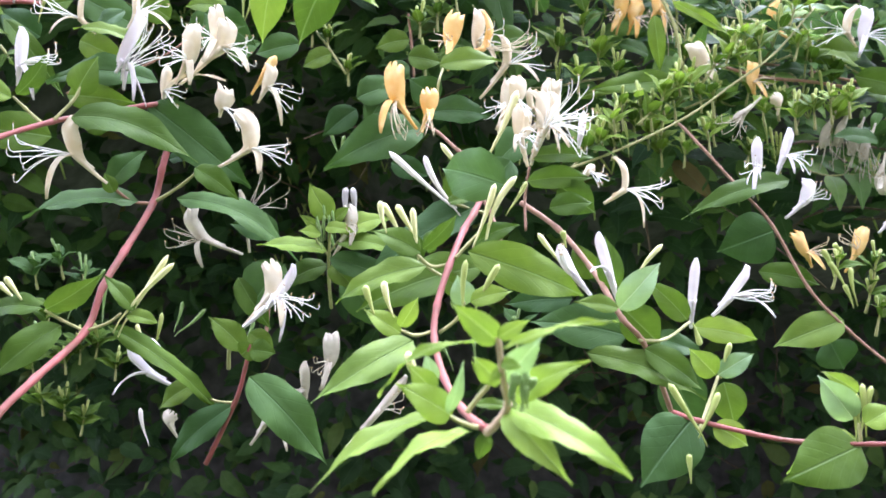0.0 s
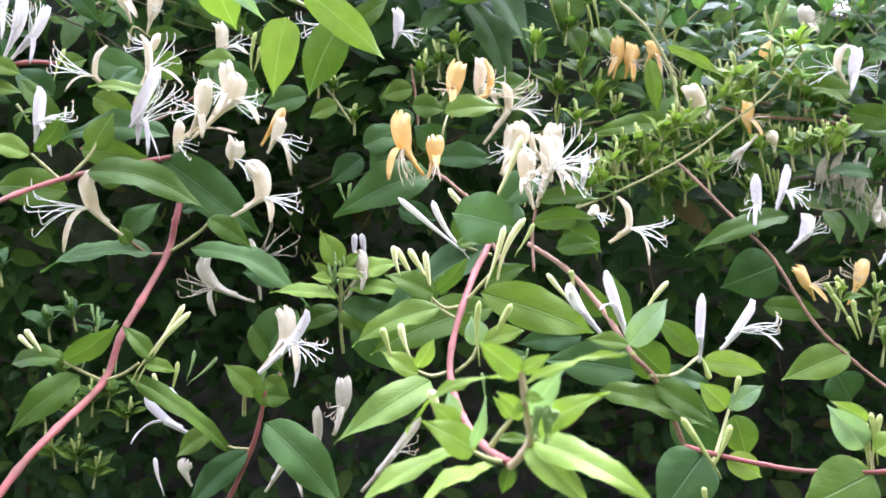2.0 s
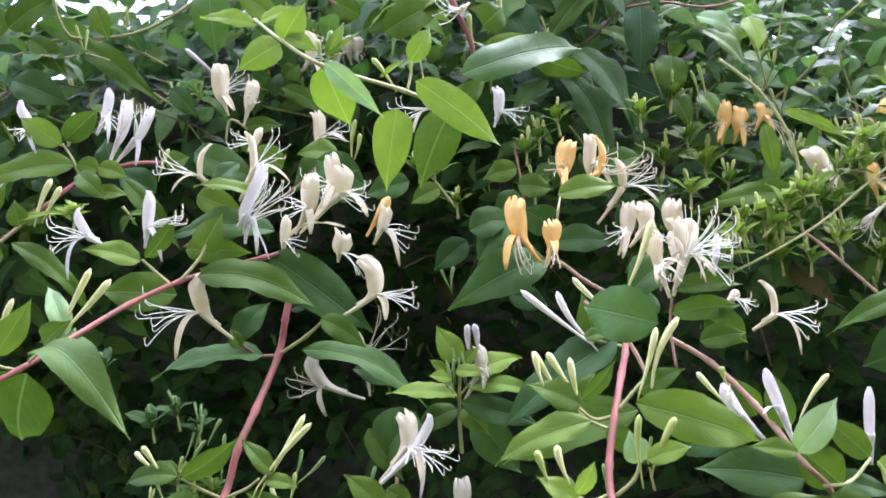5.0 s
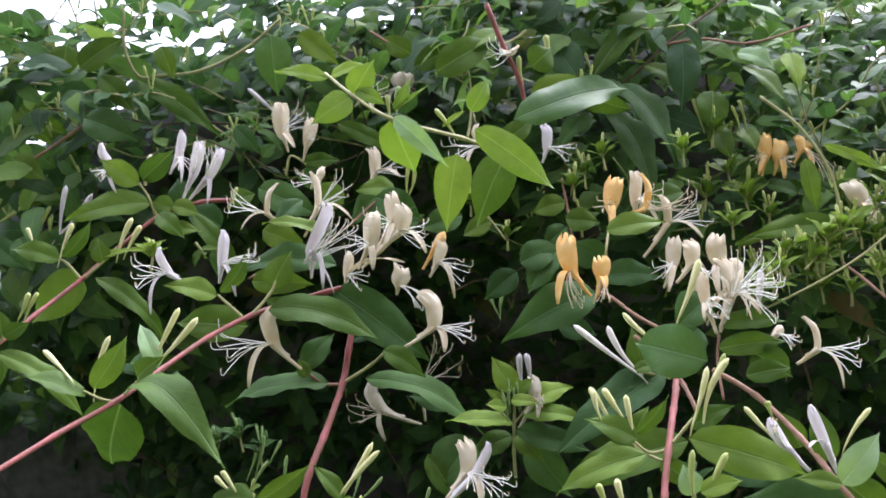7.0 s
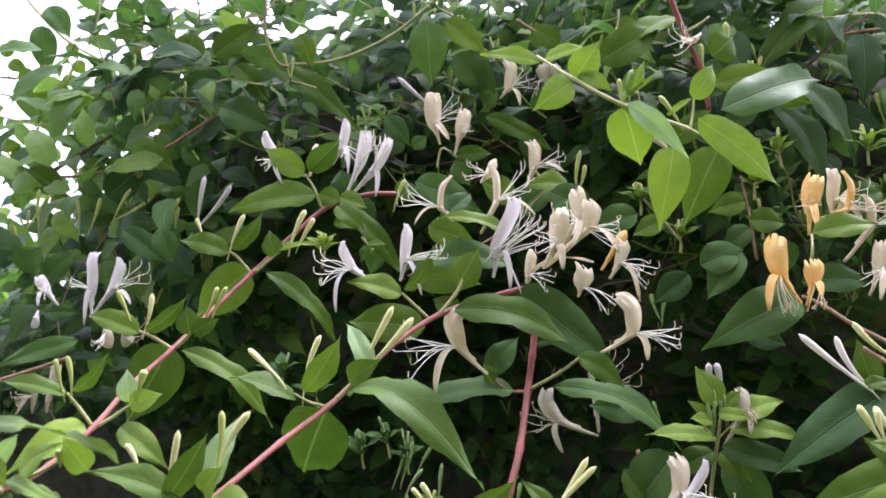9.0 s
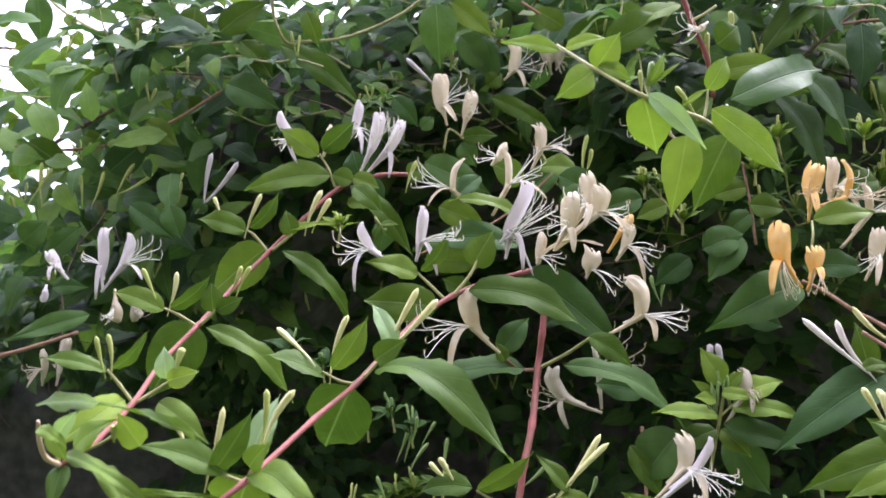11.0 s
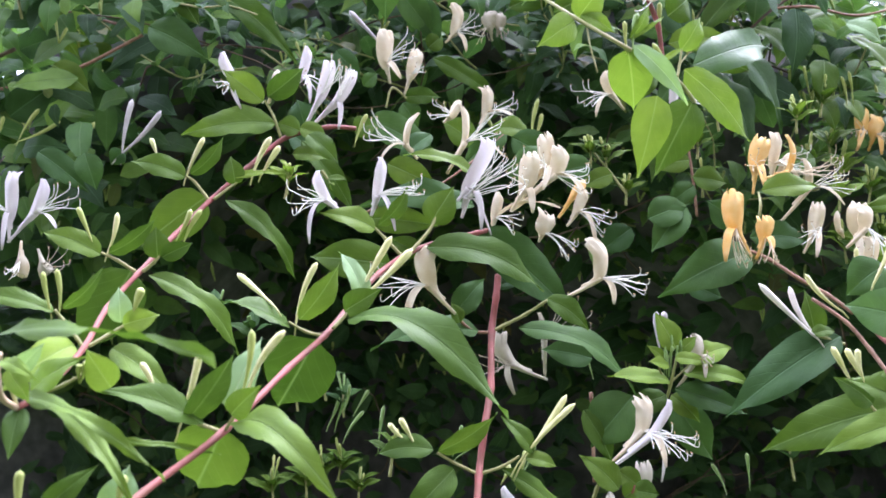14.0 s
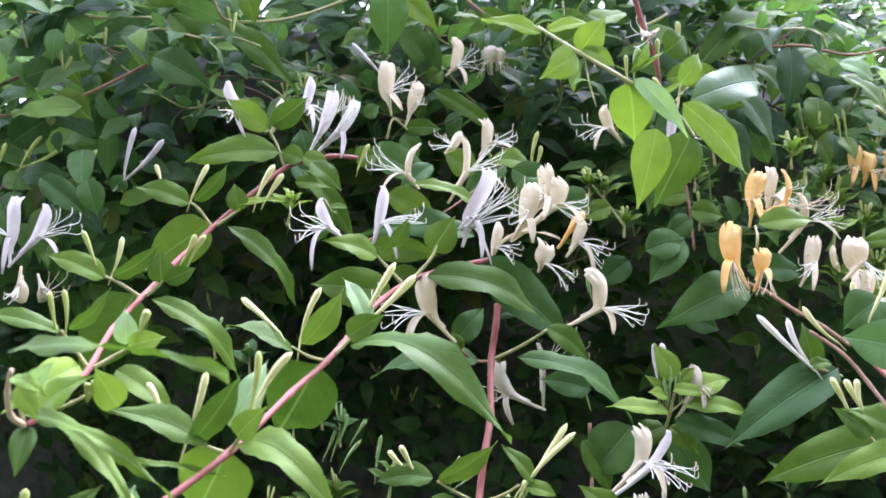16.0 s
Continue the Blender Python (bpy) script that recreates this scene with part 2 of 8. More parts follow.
def leaf_mesh(bm, b, t, w, n, arch=0.08, fold=0.18, seed=0.0, rows=12, half=3, fat=0.74, uv=None):
    """A leaf from base to tip: ovate blade folded along its midrib, bowed, with wavy edges."""
    b, t = Vector(b), Vector(t)
    y = t - b
    length = y.length
    y.normalize()
    n = Vector(n)
    n = (n - y * n.dot(y)).normalized()
    x = y.cross(n)
    grid = []
    for i in range(rows + 1):
        s = i / rows
        h = 0.5 * w * outline(s, fat)
        if i == 0:
            h = 0.02 * w
        if i == rows:
            h = 0.01 * w
        row = []
        for k in range(-half, half + 1):
            u = k / half
            wave = 0.030 * length * u * u * math.sin((8 + 5 * seed) * s + 9 * seed + (2.1 if u > 0 else 0)) * min(1, 6 * s)
            wave += 0.010 * length * abs(u) ** 3 * math.sin(31 * s + 20 * seed + 3 * u)
            lift = arch * length * (math.sin(math.pi * s ** 0.9)) + fold * abs(u) * h * (1 - 0.35 * abs(u)) + wave
            bend = 0.05 * length * math.sin(seed * 7.3) * s * s
            lift -= 0.20 * length * seed * s ** 3 + 0.10 * h * u ** 4
            roll = 0.8 * (((seed * 13.7) % 1.0) - 0.5) * s
            row.append((bm.verts.new(b + y * (s * length) + x * (u * h * math.cos(roll) + bend) + n * (lift + u * h * math.sin(roll))), (0.5 + 0.5 * u * (h / (0.5 * w)), s)))
        grid.append(row)
    for r0, r1 in zip(grid, grid[1:]):
        for k in range(2 * half):
            q = (r0[k], r0[k + 1], r1[k + 1], r1[k])
            f = bm.faces.new([v for v, _ in q])
            if uv is not None:
                for lp, (_, c) in zip(f.loops, q):
                    lp[uv].uv = c


def leaf(shoot, b, t, w, n, arch=0.08, tone="mid", fold=0.42, fat=0.74):
    bm = bmesh.new()
    seed = (b[0] * 91.7 + b[2] * 57.3 + t[0] * 33.1) % 1.0
    leaf_mesh(bm, b, t, w, n, arch, fold, seed, rows=15, half=4, fat=fat, uv=bm.loops.layers.uv.new("UVMap"))
    return part("leaf", bm, LEAF[tone], shoot, "pale green leaf underside" if tone == "pale" else "")


def bud(shoot, b, t, r, bend=(0, 0, 0), tone="cream"):
    """A closed flower bud: a thin tube that swells to a club and rounds off."""
    b, t = Vector(b), Vector(t)
    r *= 0.80
    sway = (t - b).cross(Vector((0, 1, 0))) * 0.09 * math.sin(900 * t.x + 500 * t.z)
    mid = b.lerp(t, 0.5) + Vector(bend) + sway
    stalk = (b - mid).normalized() * 0.3 * (t - b).length
    line, radii = [b + stalk - Vector((0, 0, 0.2 * stalk.length)), b + stalk * 0.5], [0.24 * r, 0.27 * r]
    for i in range(15):
        s = i / 14
        line.append(b * (1 - s) ** 2 + mid * 2 * s * (1 - s) + t * s * s)
        club = 0.42 + 0.58 * (3 * (s / 0.8) ** 2 - 2 * (s / 0.8) ** 3 if s < 0.8 else 1)
        radii.append(r * club * (1 if s < 0.86 else math.sqrt(max(0.02, 1 - ((s - 0.86) / 0.142) ** 2))))
    bm = bmesh.new()
    tube(bm, line, radii, 8)
    return part("bud", bm, BUD[tone], shoot)


def bow(a, c, b, steps):
    return [a * (1 - s) ** 2 + c * 2 * s * (1 - s) + b * s * s for s in (i / steps for i in range(steps + 1))]


def strap(bm, line, widths, across, cups, thick=0.0003, lobes=0, slit=0.42, roll=Vector((0, 0, 0))):
    """A petal strip with thickness along a line; across is its width direction, cups how far its sides rise."""
    rows, m, k = [], len(line) - 1, (12 if lobes else 3)
    for i, p in enumerate(line):
        d = (line[min(i + 1, m)] - line[max(i - 1, 0)]).normalized()
        a = (across - d * across.dot(d)).normalized()
        nrm = d.cross(a)
        row = []
        for j in range(-k, k + 1):
            u = j / k
            cut, turn = 0.0, Vector((0, 0, 0))
            if lobes and i >= m - 5:
                fade = 1 - 0.2 * (m - i)
                v = u + 0.07 * math.sin(5.0 * u + 900 * line[0].x)
                lobe = abs(math.sin(0.5 * lobes * math.pi * (v + 1))) ** 0.45
                high = 0.85 + 0.4 * math.sin(3.0 * u + 1700 * line[0].z)
                cut = max(widths[i] * slit * high * (lobe - 0.8), -0.85 * (line[m] - line[m - 5]).length) * fade
                turn = roll * (fade * fade * lobe * (0.7 + 0.5 * math.sin(7.0 * u + 2300 * line[0].x)))
            row.append(p + a * (u * 0.5 * widths[i]) + nrm * (cups[i] * widths[i] * (u * u - 0.3)) + d * cut + turn)
        rows.append((row, nrm))
    sheets = [[[bm.verts.new(q + nrm * s) for q in row] for row, nrm in rows] for s in (0.5 * thick, -0.5 * thick)]
    top, low = sheets
    for i in range(m):
        for j in range(2 * k):
            bm.faces.new((top[i][j], top[i][j + 1], top[i + 1][j + 1], top[i + 1][j]))
            bm.faces.new((low[i][j + 1], low[i][j], low[i + 1][j], low[i + 1][j + 1]))
        bm.faces.new((top[i][0], top[i + 1][0], low[i + 1][0], low[i][0]))
        bm.faces.new((top[i + 1][-1], top[i][-1], low[i][-1], low[i + 1][-1]))
    for j in range(2 * k):
        bm.faces.new((top[m][j], top[m][j + 1], low[m][j + 1], low[m][j]))


def flower(shoot, base, mouth, up, low=None, st=None, wide=0.010, tone="white", spread=0.3):
    """A two-lipped flower: slim tube, broad notched upper lip, narrow curled lower lip, long stamens."""
    base, mouth, up = Vector(base), Vector(mouth), Vector(up)
    rng = random.Random(round(1e4 * (base.x + 3 * base.z + 7 * up.x)))
    along = (mouth - base).normalized()
    reach = (up - mouth).length
    bm = bmesh.new()
    line = bow(base, base.lerp(mouth, 0.5) - Vector((0, 0, 0.04 * (mouth - base).length)), mouth, 8)
    tube(bm, line, [0.0009 + 0.0010 * (i / 8) ** 1.5 for i in range(9)], 8)
    body = part("flower", bm, PETAL[tone], shoot, tone + " two-lipped honeysuckle flower")
    if wide > 0.0068 and reach > 0.012 and not st:
        # an open flower: stamens lean out of the throat, away from the lip
        aside = Vector((0.45 * rng.choice((-1, 1)) + rng.uniform(-0.3, 0.3), -0.75, rng.uniform(-0.5, 0.1)))
        st = mouth + (aside - along * aside.dot(along) * 0.5).normalized() * reach * rng.uniform(0.75, 1.05)
        if not low:
            low = mouth + (Vector(st) - mouth) * 0.75 + Vector((rng.uniform(-0.2, 0.2), -0.1, -0.75)) * reach
    lead = Vector(st) - mouth if st else Vector((0, -1, 0)) * 0.01
    if low and not st:
        lead = Vector(low) - mouth
    across = along.cross(lead)
    if across.length < 1e-6:
        across = Vector((1, 0, 0))
    side = (up - mouth).cross(Vector((0, -1, 0.2)))
    across = (across.normalized() * 0.35 + side.normalized() * (0.65 if side.dot(across) > 0 else -0.65)).normalized()
    # the upper lip wraps the throat and opens out to a broad end of rounded lobes
    lower = base.lerp(mouth, 0.45)
    line = smooth([lower, mouth, mouth.lerp(up, 0.5) + along * 0.16 * reach, up], 5)
    m = len(line) - 1
    widths, cups = [], []
    for i in range(m + 1):
        s = i / m
        open_out = max(0.0, (s - 0.12) / 0.88)
        swell = math.sin(0.5 * math.pi * min(1.0, open_out / 0.55)) ** 1.1 - 0.10 * max(0.0, open_out - 0.6)
        rounded = 1 - 0.16 * max(0.0, (s - 0.78) / 0.22) ** 2 if wide > 0.0085 else 1 - 0.72 * max(0.0, (s - 0.62) / 0.38) ** 2.4
        widths.append((0.0030 + (0.92 * wide - 0.0030) * swell) * rounded)
        cups.append(0.62 - (0.46 if wide > 0.0085 else 0.38) * min(1.0, 1.3 * open_out))
    back = Vector((0, 0, 0))
    if st or low:
        face = (Vector(st) if st else Vector(low)) - mouth
        d = (up - mouth).normalized()
        back = -(face - d * face.dot(d)).normalized() * 0.34 * wide
    bm = bmesh.new()
    strap(bm, line, widths, across, cups, lobes=rng.choice((3, 4)), slit=0.62 if wide > 0.0085 else 0.40, roll=back)
    sub(bm, "upper_lip", PETAL[tone], body, shoot)
    if low:
        low = Vector(low)
        line = bow(mouth - along * 0.001, mouth + (along + (low - mouth).normalized() * 0.6) * 0.4 * (low - mouth).length, low, 9)
        bm = bmesh.new()
        strap(bm, line, [(0.28 * wide * (0.8 + 0.4 * math.sin(math.pi * i / 9)) + 0.0004) * (1, 0.85, 0.45)[max(0, i - 7)] for i in range(10)], across, [0.2] * 10)
        sub(bm, "lower_lip", PETAL[tone], body, shoot)
    if st:
        st = Vector(st)
        far = (st - mouth).length
        axis = (st - mouth).normalized()
        s1 = axis.orthogonal().normalized()
        s2 = axis.cross(s1)
        for k in range(7):
            a = 2 * math.pi * (k + rng.random() * 0.6) / 7
            fan = (s1 * math.cos(a) + s2 * math.sin(a)) * far * spread * rng.uniform(0.6, 1.3)
            end = mouth + axis * far * rng.uniform(0.82, 1.12) + fan
            mid = mouth + (along * 0.4 + axis * 0.6).normalized() * far * 0.5 + fan * 0.25 + (s1 * rng.gauss(0, 0.10) + s2 * rng.gauss(0, 0.10)) * far - Vector((0, 0, far * rng.uniform(-0.02, 0.2)))
            line = bow(mouth, mid, end, 7)
            hook = Vector((0, -0.15, 1)) * far * rng.uniform(0.02, 0.20)
            tip = (line[-1] - line[-2]).normalized() * far * 0.09
            line += [end + tip * 0.7 + hook * 0.25, end + tip + hook * 0.8, end + tip * 0.9 + hook * 1.5]
            end = line[-1]
            bm = bmesh.new()
            tube(bm, line, [0.00030 - 0.00009 * i / 10 for i in range(11)], 5, 0)
            blob(bm, end, (rng.uniform(-1, 1), rng.uniform(-1, 1), rng.uniform(-0.5, 1)), 0.0018, 0.00038, 1)
            sub(bm, "stamen", (PETAL[{"yellow": "cream", "faded": "faded"}[tone]] if tone in ("yellow", "faded") else FILAMENT, ANTHER), body, shoot)
    return body


def sub(bm, name, mats, body, shoot):
    ob = new(name, mesh_of(name, bm, *(mats if isinstance(mats, tuple) else (mats,))))
    ob.parent = body
    return ob


def sprig(shoot, b, t, size, pairs=3, tone="young", buds=6, seed=0):
    """A side twig with pairs of small leaves and a tip of tiny green buds."""
    b, t = Vector(b), Vector(t)
    rng = random.Random(seed + round(1e4 * (b.x + 2 * b.z)))
    d = (t - b).normalized()
    length = (t - b).length
    mid = b.lerp(t, 0.5) + Vector((rng.uniform(-1, 1), 0, -0.5)) * 0.08 * length
    line = bow(b, mid, t, 8)
    bm = bmesh.new()
    tube(bm, line, [0.0011 - 0.0005 * i / 8 for i in range(9)], 6)
    part("twig", bm, STEM["green"], shoot)
    s1 = d.cross(Vector((0, -1, 0.3))).normalized()
    s2 = d.cross(s1)
    for i in range(pairs):
        s = 0.35 + 0.65 * (i + 1) / (pairs + 0.0)
        p = b.lerp(t, min(1, s))
        a = 1.57 * i + rng.uniform(-0.3, 0.3)
        side = s1 * math.cos(a) + s2 * math.sin(a)
        big = size * (1.25 - 0.6 * i / max(1, pairs)) * rng.uniform(0.75, 1.15)
        for sg in (1, -1):
            tip = p + (side * sg * 0.8 + d * 0.55 + Vector((0, -0.25, 0))).normalized() * big
            leaf(shoot, p, tip, big * rng.uniform(0.40, 0.52), Vector((rng.uniform(-0.4, 0.4), -0.6, 0.7)) + d * 0.4, rng.uniform(0.02, 0.12), tone)
    for k in range(buds):
        a = rng.uniform(0, 6.28)
        low = b.lerp(t, rng.uniform(0.55, 1.0))
        e = low + (d * 0.6 + Vector((0, 0, 0.9)) + (s1 * math.cos(a) + s2 * math.sin(a)) * 0.45).normalized() * size * rng.uniform(0.45, 1.15)
        bm = bmesh.new()
        tube(bm, [low.lerp(e, q) for q in (0, 0.3, 0.6, 0.85, 0.96, 1)], [0.0004, 0.0006, 0.0009, 0.0012, 0.0010, 0.0004], 6)
        part("bud", bm, BUD["small" if tone == "dark" else "green"], shoot)


# ---- ground and hedge ----
def front(x, z):
    """The hedge's outer face: y at a place along it and a height."""
    right = min(1.0, max(0.0, (x - 0.02) / 0.18))
    brow = 1.68 + 0.11 * math.exp(-((x + 0.26) / 0.20) ** 4) - 0.13 * right - 0.05 * min(1.0, max(0.0, (-0.38 - x) / 0.1))
    hollow = 1 / (1 + math.exp((z - brow) / 0.035)) * min(1.0, max(0.0, (z - 0.7) / 0.5))
    lean = 0.62 + (0.15 + 0.40 * right) * max(0.0, z - 1.6) + 0.75 * max(0.0, z - 1.86) + 0.04 * right + 0.64 * hollow
    left = min(0.42, max(0.0, -0.60 - x))
    return lean + 0.75 * left + 0.035 * noise.noise(Vector((x * 5, 1.3, z * 5)))


def crest(x):
    """The hedge's height along it."""
    return max(1.77, 2.08 - 0.95 * max(0.0, -0.47 - x) - 0.38 * min(0.45, max(0.0, x - 0.12))) + 0.05 * noise.noise(Vector((x * 4, 7.7, 0)))


def ground():
    m, n, l, bsdf = material("grass_ground")
    tex = n.new("ShaderNodeTexNoise")
    tex.inputs["Scale"].default_value, tex.inputs["Detail"].default_value = 14.0, 8.0
    place = n.new("ShaderNodeTexCoord")
    l.new(place.outputs["Object"], tex.inputs["Vector"])
    r = ramp(n, [(0.3, (0.035, 0.06, 0.018)), (0.7, (0.085, 0.12, 0.035))])
    l.new(tex.outputs[0], r.inputs[0])
    l.new(r.outputs[0], bsdf.inputs["Base Color"])
    bsdf.inputs["Roughness"].default_value = 0.95
    bm = bmesh.new()
    bmesh.ops.create_grid(bm, x_segments=40, y_segments=40, size=1500)
    me = mesh_of("ground", bm, m)
    tagged(new("ground", me), "short green grass round the hedge", "ground", kind="structure")


ground()


def add_blocking_wall():
    """A plain unseen wall added behind the camera to cut light from the front."""
    m, n, l, bsdf = material("blocker_grey")
    tex = n.new("ShaderNodeTexNoise")
    tex.inputs["Scale"].default_value, tex.inputs["Detail"].default_value = 6.0, 8.0
    place = n.new("ShaderNodeTexCoord")
    l.new(place.outputs["Object"], tex.inputs["Vector"])
    r = ramp(n, [(0.3, (0.17, 0.16, 0.145)), (0.7, (0.23, 0.22, 0.20))])
    l.new(tex.outputs[0], r.inputs[0])
    l.new(r.outputs[0], bsdf.inputs["Base Color"])
    bsdf.inputs["Roughness"].default_value = 0.9
    bm = bmesh.new()
    bmesh.ops.create_cube(bm, size=1.0, matrix=Matrix.LocRotScale((0, -1.75, 2.5), None, (14.0, 0.3, 5.0)))
    tagged(new("light_block_wall", mesh_of("light_block_wall", bm, m)), "unseen plain grey wall added to block low sky light", "wall", kind="structure")


add_blocking_wall()


def hedge():
    """The honeysuckle thicket behind the front shoots: dark backing core, inner vines and thousands of leaves."""
    rng = random.Random(5)
    base = thing("honeysuckle_hedge", (0.3, 1.0, 0.0), "dense dark green honeysuckle hedge standing on grass", "hedge")
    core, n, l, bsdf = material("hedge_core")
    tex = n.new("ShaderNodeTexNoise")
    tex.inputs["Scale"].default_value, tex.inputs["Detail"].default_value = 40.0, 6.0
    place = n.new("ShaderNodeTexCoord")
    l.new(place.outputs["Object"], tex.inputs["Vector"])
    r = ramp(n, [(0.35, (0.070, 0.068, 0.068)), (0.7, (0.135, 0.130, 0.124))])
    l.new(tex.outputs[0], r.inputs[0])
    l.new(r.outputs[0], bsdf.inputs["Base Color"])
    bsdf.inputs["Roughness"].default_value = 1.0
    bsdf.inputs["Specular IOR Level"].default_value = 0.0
    # the core: a lumpy mass set back from the face, added as inner shade
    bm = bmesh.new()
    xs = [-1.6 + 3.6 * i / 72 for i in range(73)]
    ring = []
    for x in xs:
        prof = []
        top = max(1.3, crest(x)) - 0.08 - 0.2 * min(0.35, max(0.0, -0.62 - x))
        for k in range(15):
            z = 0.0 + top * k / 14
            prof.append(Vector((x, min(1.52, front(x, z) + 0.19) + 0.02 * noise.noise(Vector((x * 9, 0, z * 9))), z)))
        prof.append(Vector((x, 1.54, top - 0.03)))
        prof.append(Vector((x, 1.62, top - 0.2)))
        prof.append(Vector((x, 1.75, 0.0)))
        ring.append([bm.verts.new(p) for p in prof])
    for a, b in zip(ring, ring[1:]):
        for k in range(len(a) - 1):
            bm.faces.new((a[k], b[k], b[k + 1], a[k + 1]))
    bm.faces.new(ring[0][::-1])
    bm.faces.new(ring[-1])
    part("shade_core", bm, core, base, "solid dark core standing in for the hedge's shaded inside")
    # the leaves
    bm = bmesh.new()
    uv = bm.loops.layers.uv.new("UVMap")

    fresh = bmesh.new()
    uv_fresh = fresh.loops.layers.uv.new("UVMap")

    def scatter(x, y, z, size, upright=0.0, into=None):
        out = Vector((rng.gauss(0, 0.45), -1 + rng.gauss(0, 0.35), 0.35 + rng.gauss(0, 0.4) + upright)).normalized()
        axis = Vector((rng.gauss(0, 0.9), -0.35 + rng.gauss(0, 0.4), -0.25 + rng.gauss(0, 0.65)))
        axis = (axis - out * axis.dot(out) * 0.8).normalized()
        b = Vector((x, y, z))
        leaf_mesh(into or bm, b, b + axis * size, size * rng.uniform(0.36, 0.54), out, rng.uniform(0.0, 0.16), rng.uniform(0.1, 0.5), rng.random(), rows=8, half=2, uv=uv_fresh if into else uv)

    for _ in range(1400):
        x, z = rng.uniform(-1.35, -0.5), rng.uniform(1.3, 1.93)
        if z < crest(x):
            # mostly the pale tone, standing for sky light through the thin end
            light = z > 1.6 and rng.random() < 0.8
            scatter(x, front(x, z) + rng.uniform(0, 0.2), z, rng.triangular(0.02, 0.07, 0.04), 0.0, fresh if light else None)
    done = 0
    while done < 9000:
        x, z = rng.uniform(-1.35, 1.3), rng.uniform(1.12, 2.1)
        if z > max(1.5, crest(x)) - 0.03 + 0.07 * rng.random():
            continue
        if x < -0.55 and z > 1.75 and rng.random() < min(0.8, 4.0 * (-0.55 - x) + 0.3):
            done += 1
            continue
        deep = abs(rng.gauss(0, 0.11))
        clump = noise.noise(Vector((x * 7.5, 3.1, z * 7.5)))
        if deep < 0.10 and clump < rng.uniform(-0.35, 0.10):
            deep += 0.13
        under = 1.62 - 0.08 * min(1.0, max(0.0, x / 0.2)) + (0.24 if -0.50 < x < 0.0 else 0.0)
        if z < under and clump < rng.uniform(-0.05, 0.5):
            deep = rng.uniform(0.05, 0.17)
            if rng.random() < 0.5:
                done += 1
                continue
        # paler leaves here put this end's brightness into the colour
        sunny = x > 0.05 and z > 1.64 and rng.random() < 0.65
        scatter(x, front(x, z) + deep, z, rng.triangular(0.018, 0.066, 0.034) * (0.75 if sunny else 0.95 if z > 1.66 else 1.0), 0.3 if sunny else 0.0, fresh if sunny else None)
        done += 1
    for _ in range(900):  # inner leaves under the upper edge
        x, z = rng.uniform(-0.65, 0.05), rng.uniform(1.66, 1.99)
        if z < crest(x) - 0.02:
            scatter(x, front(x, z) + rng.uniform(0.12, 0.24), z, rng.uniform(0.03, 0.055))
    for _ in range(15500):  # crown, back, ends and the parts below
        pick = rng.random()
        x = rng.uniform(-1.6, 2.0)
        top = max(1.3, crest(x)) - 0.1
        if pick < 0.36:
            scatter(x, rng.uniform(0.92, 1.72), top + rng.uniform(-0.07, 0.08), rng.uniform(0.055, 0.09), 1.4)
        elif pick < 0.64:
            z = rng.uniform(0.02, 1.14)
            scatter(x, front(x, z) + rng.uniform(0.0, 0.24), z, rng.uniform(0.05, 0.09))
        elif pick < 0.93:
            z = rng.uniform(0.02, top)
            scatter(x, 1.80 - rng.uniform(0, 0.08) - 0.25 * max(0, z - 1.5), z, rng.uniform(0.08, 0.11))
        else:
            z = rng.uniform(0.02, 1.7)
            scatter(rng.choice((-1.63, 2.03)) + rng.uniform(-0.03, 0.03), rng.uniform(0.85, 1.75), z, rng.uniform(0.06, 0.09))
    for _ in range(1700):  # tufts standing out of the face, toned pale for light at the sunny end
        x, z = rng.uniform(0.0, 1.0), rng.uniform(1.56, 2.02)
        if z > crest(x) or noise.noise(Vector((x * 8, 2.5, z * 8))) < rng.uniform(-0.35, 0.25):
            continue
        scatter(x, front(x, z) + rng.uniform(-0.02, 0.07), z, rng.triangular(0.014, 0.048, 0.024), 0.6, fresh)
    for _ in range(3600):  # small fresh leaves in tufts over the upper face, also toned for its light
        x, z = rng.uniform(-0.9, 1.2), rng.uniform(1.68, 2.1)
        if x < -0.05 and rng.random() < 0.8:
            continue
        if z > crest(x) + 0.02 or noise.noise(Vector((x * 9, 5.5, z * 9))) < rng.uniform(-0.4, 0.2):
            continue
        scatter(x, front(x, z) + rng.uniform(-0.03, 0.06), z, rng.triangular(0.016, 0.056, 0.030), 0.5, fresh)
    # twigs with opposite leaf pairs that stand out of the upper face
    twigs = bmesh.new()
    made = 0
    while made < 190:
        x, z = rng.uniform(-1.0, 1.1), rng.uniform(1.58, 2.06)
        if z > crest(x) - 0.01 or (x < 0.0 and z < 1.80) or (x > 0.0 and z < 1.62 and x < 0.25):
            continue
        made += 1
        p = Vector((x, front(x, z) + rng.uniform(-0.01, 0.05), z))
        d = Vector((rng.gauss(0, 0.7), rng.uniform(-0.7, -0.1), rng.gauss(0.25, 0.5))).normalized()
        # more pale-toned twigs at the right, adding to its painted brightness
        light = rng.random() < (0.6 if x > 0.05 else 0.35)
        line, size = [], rng.uniform(0.026, 0.056)
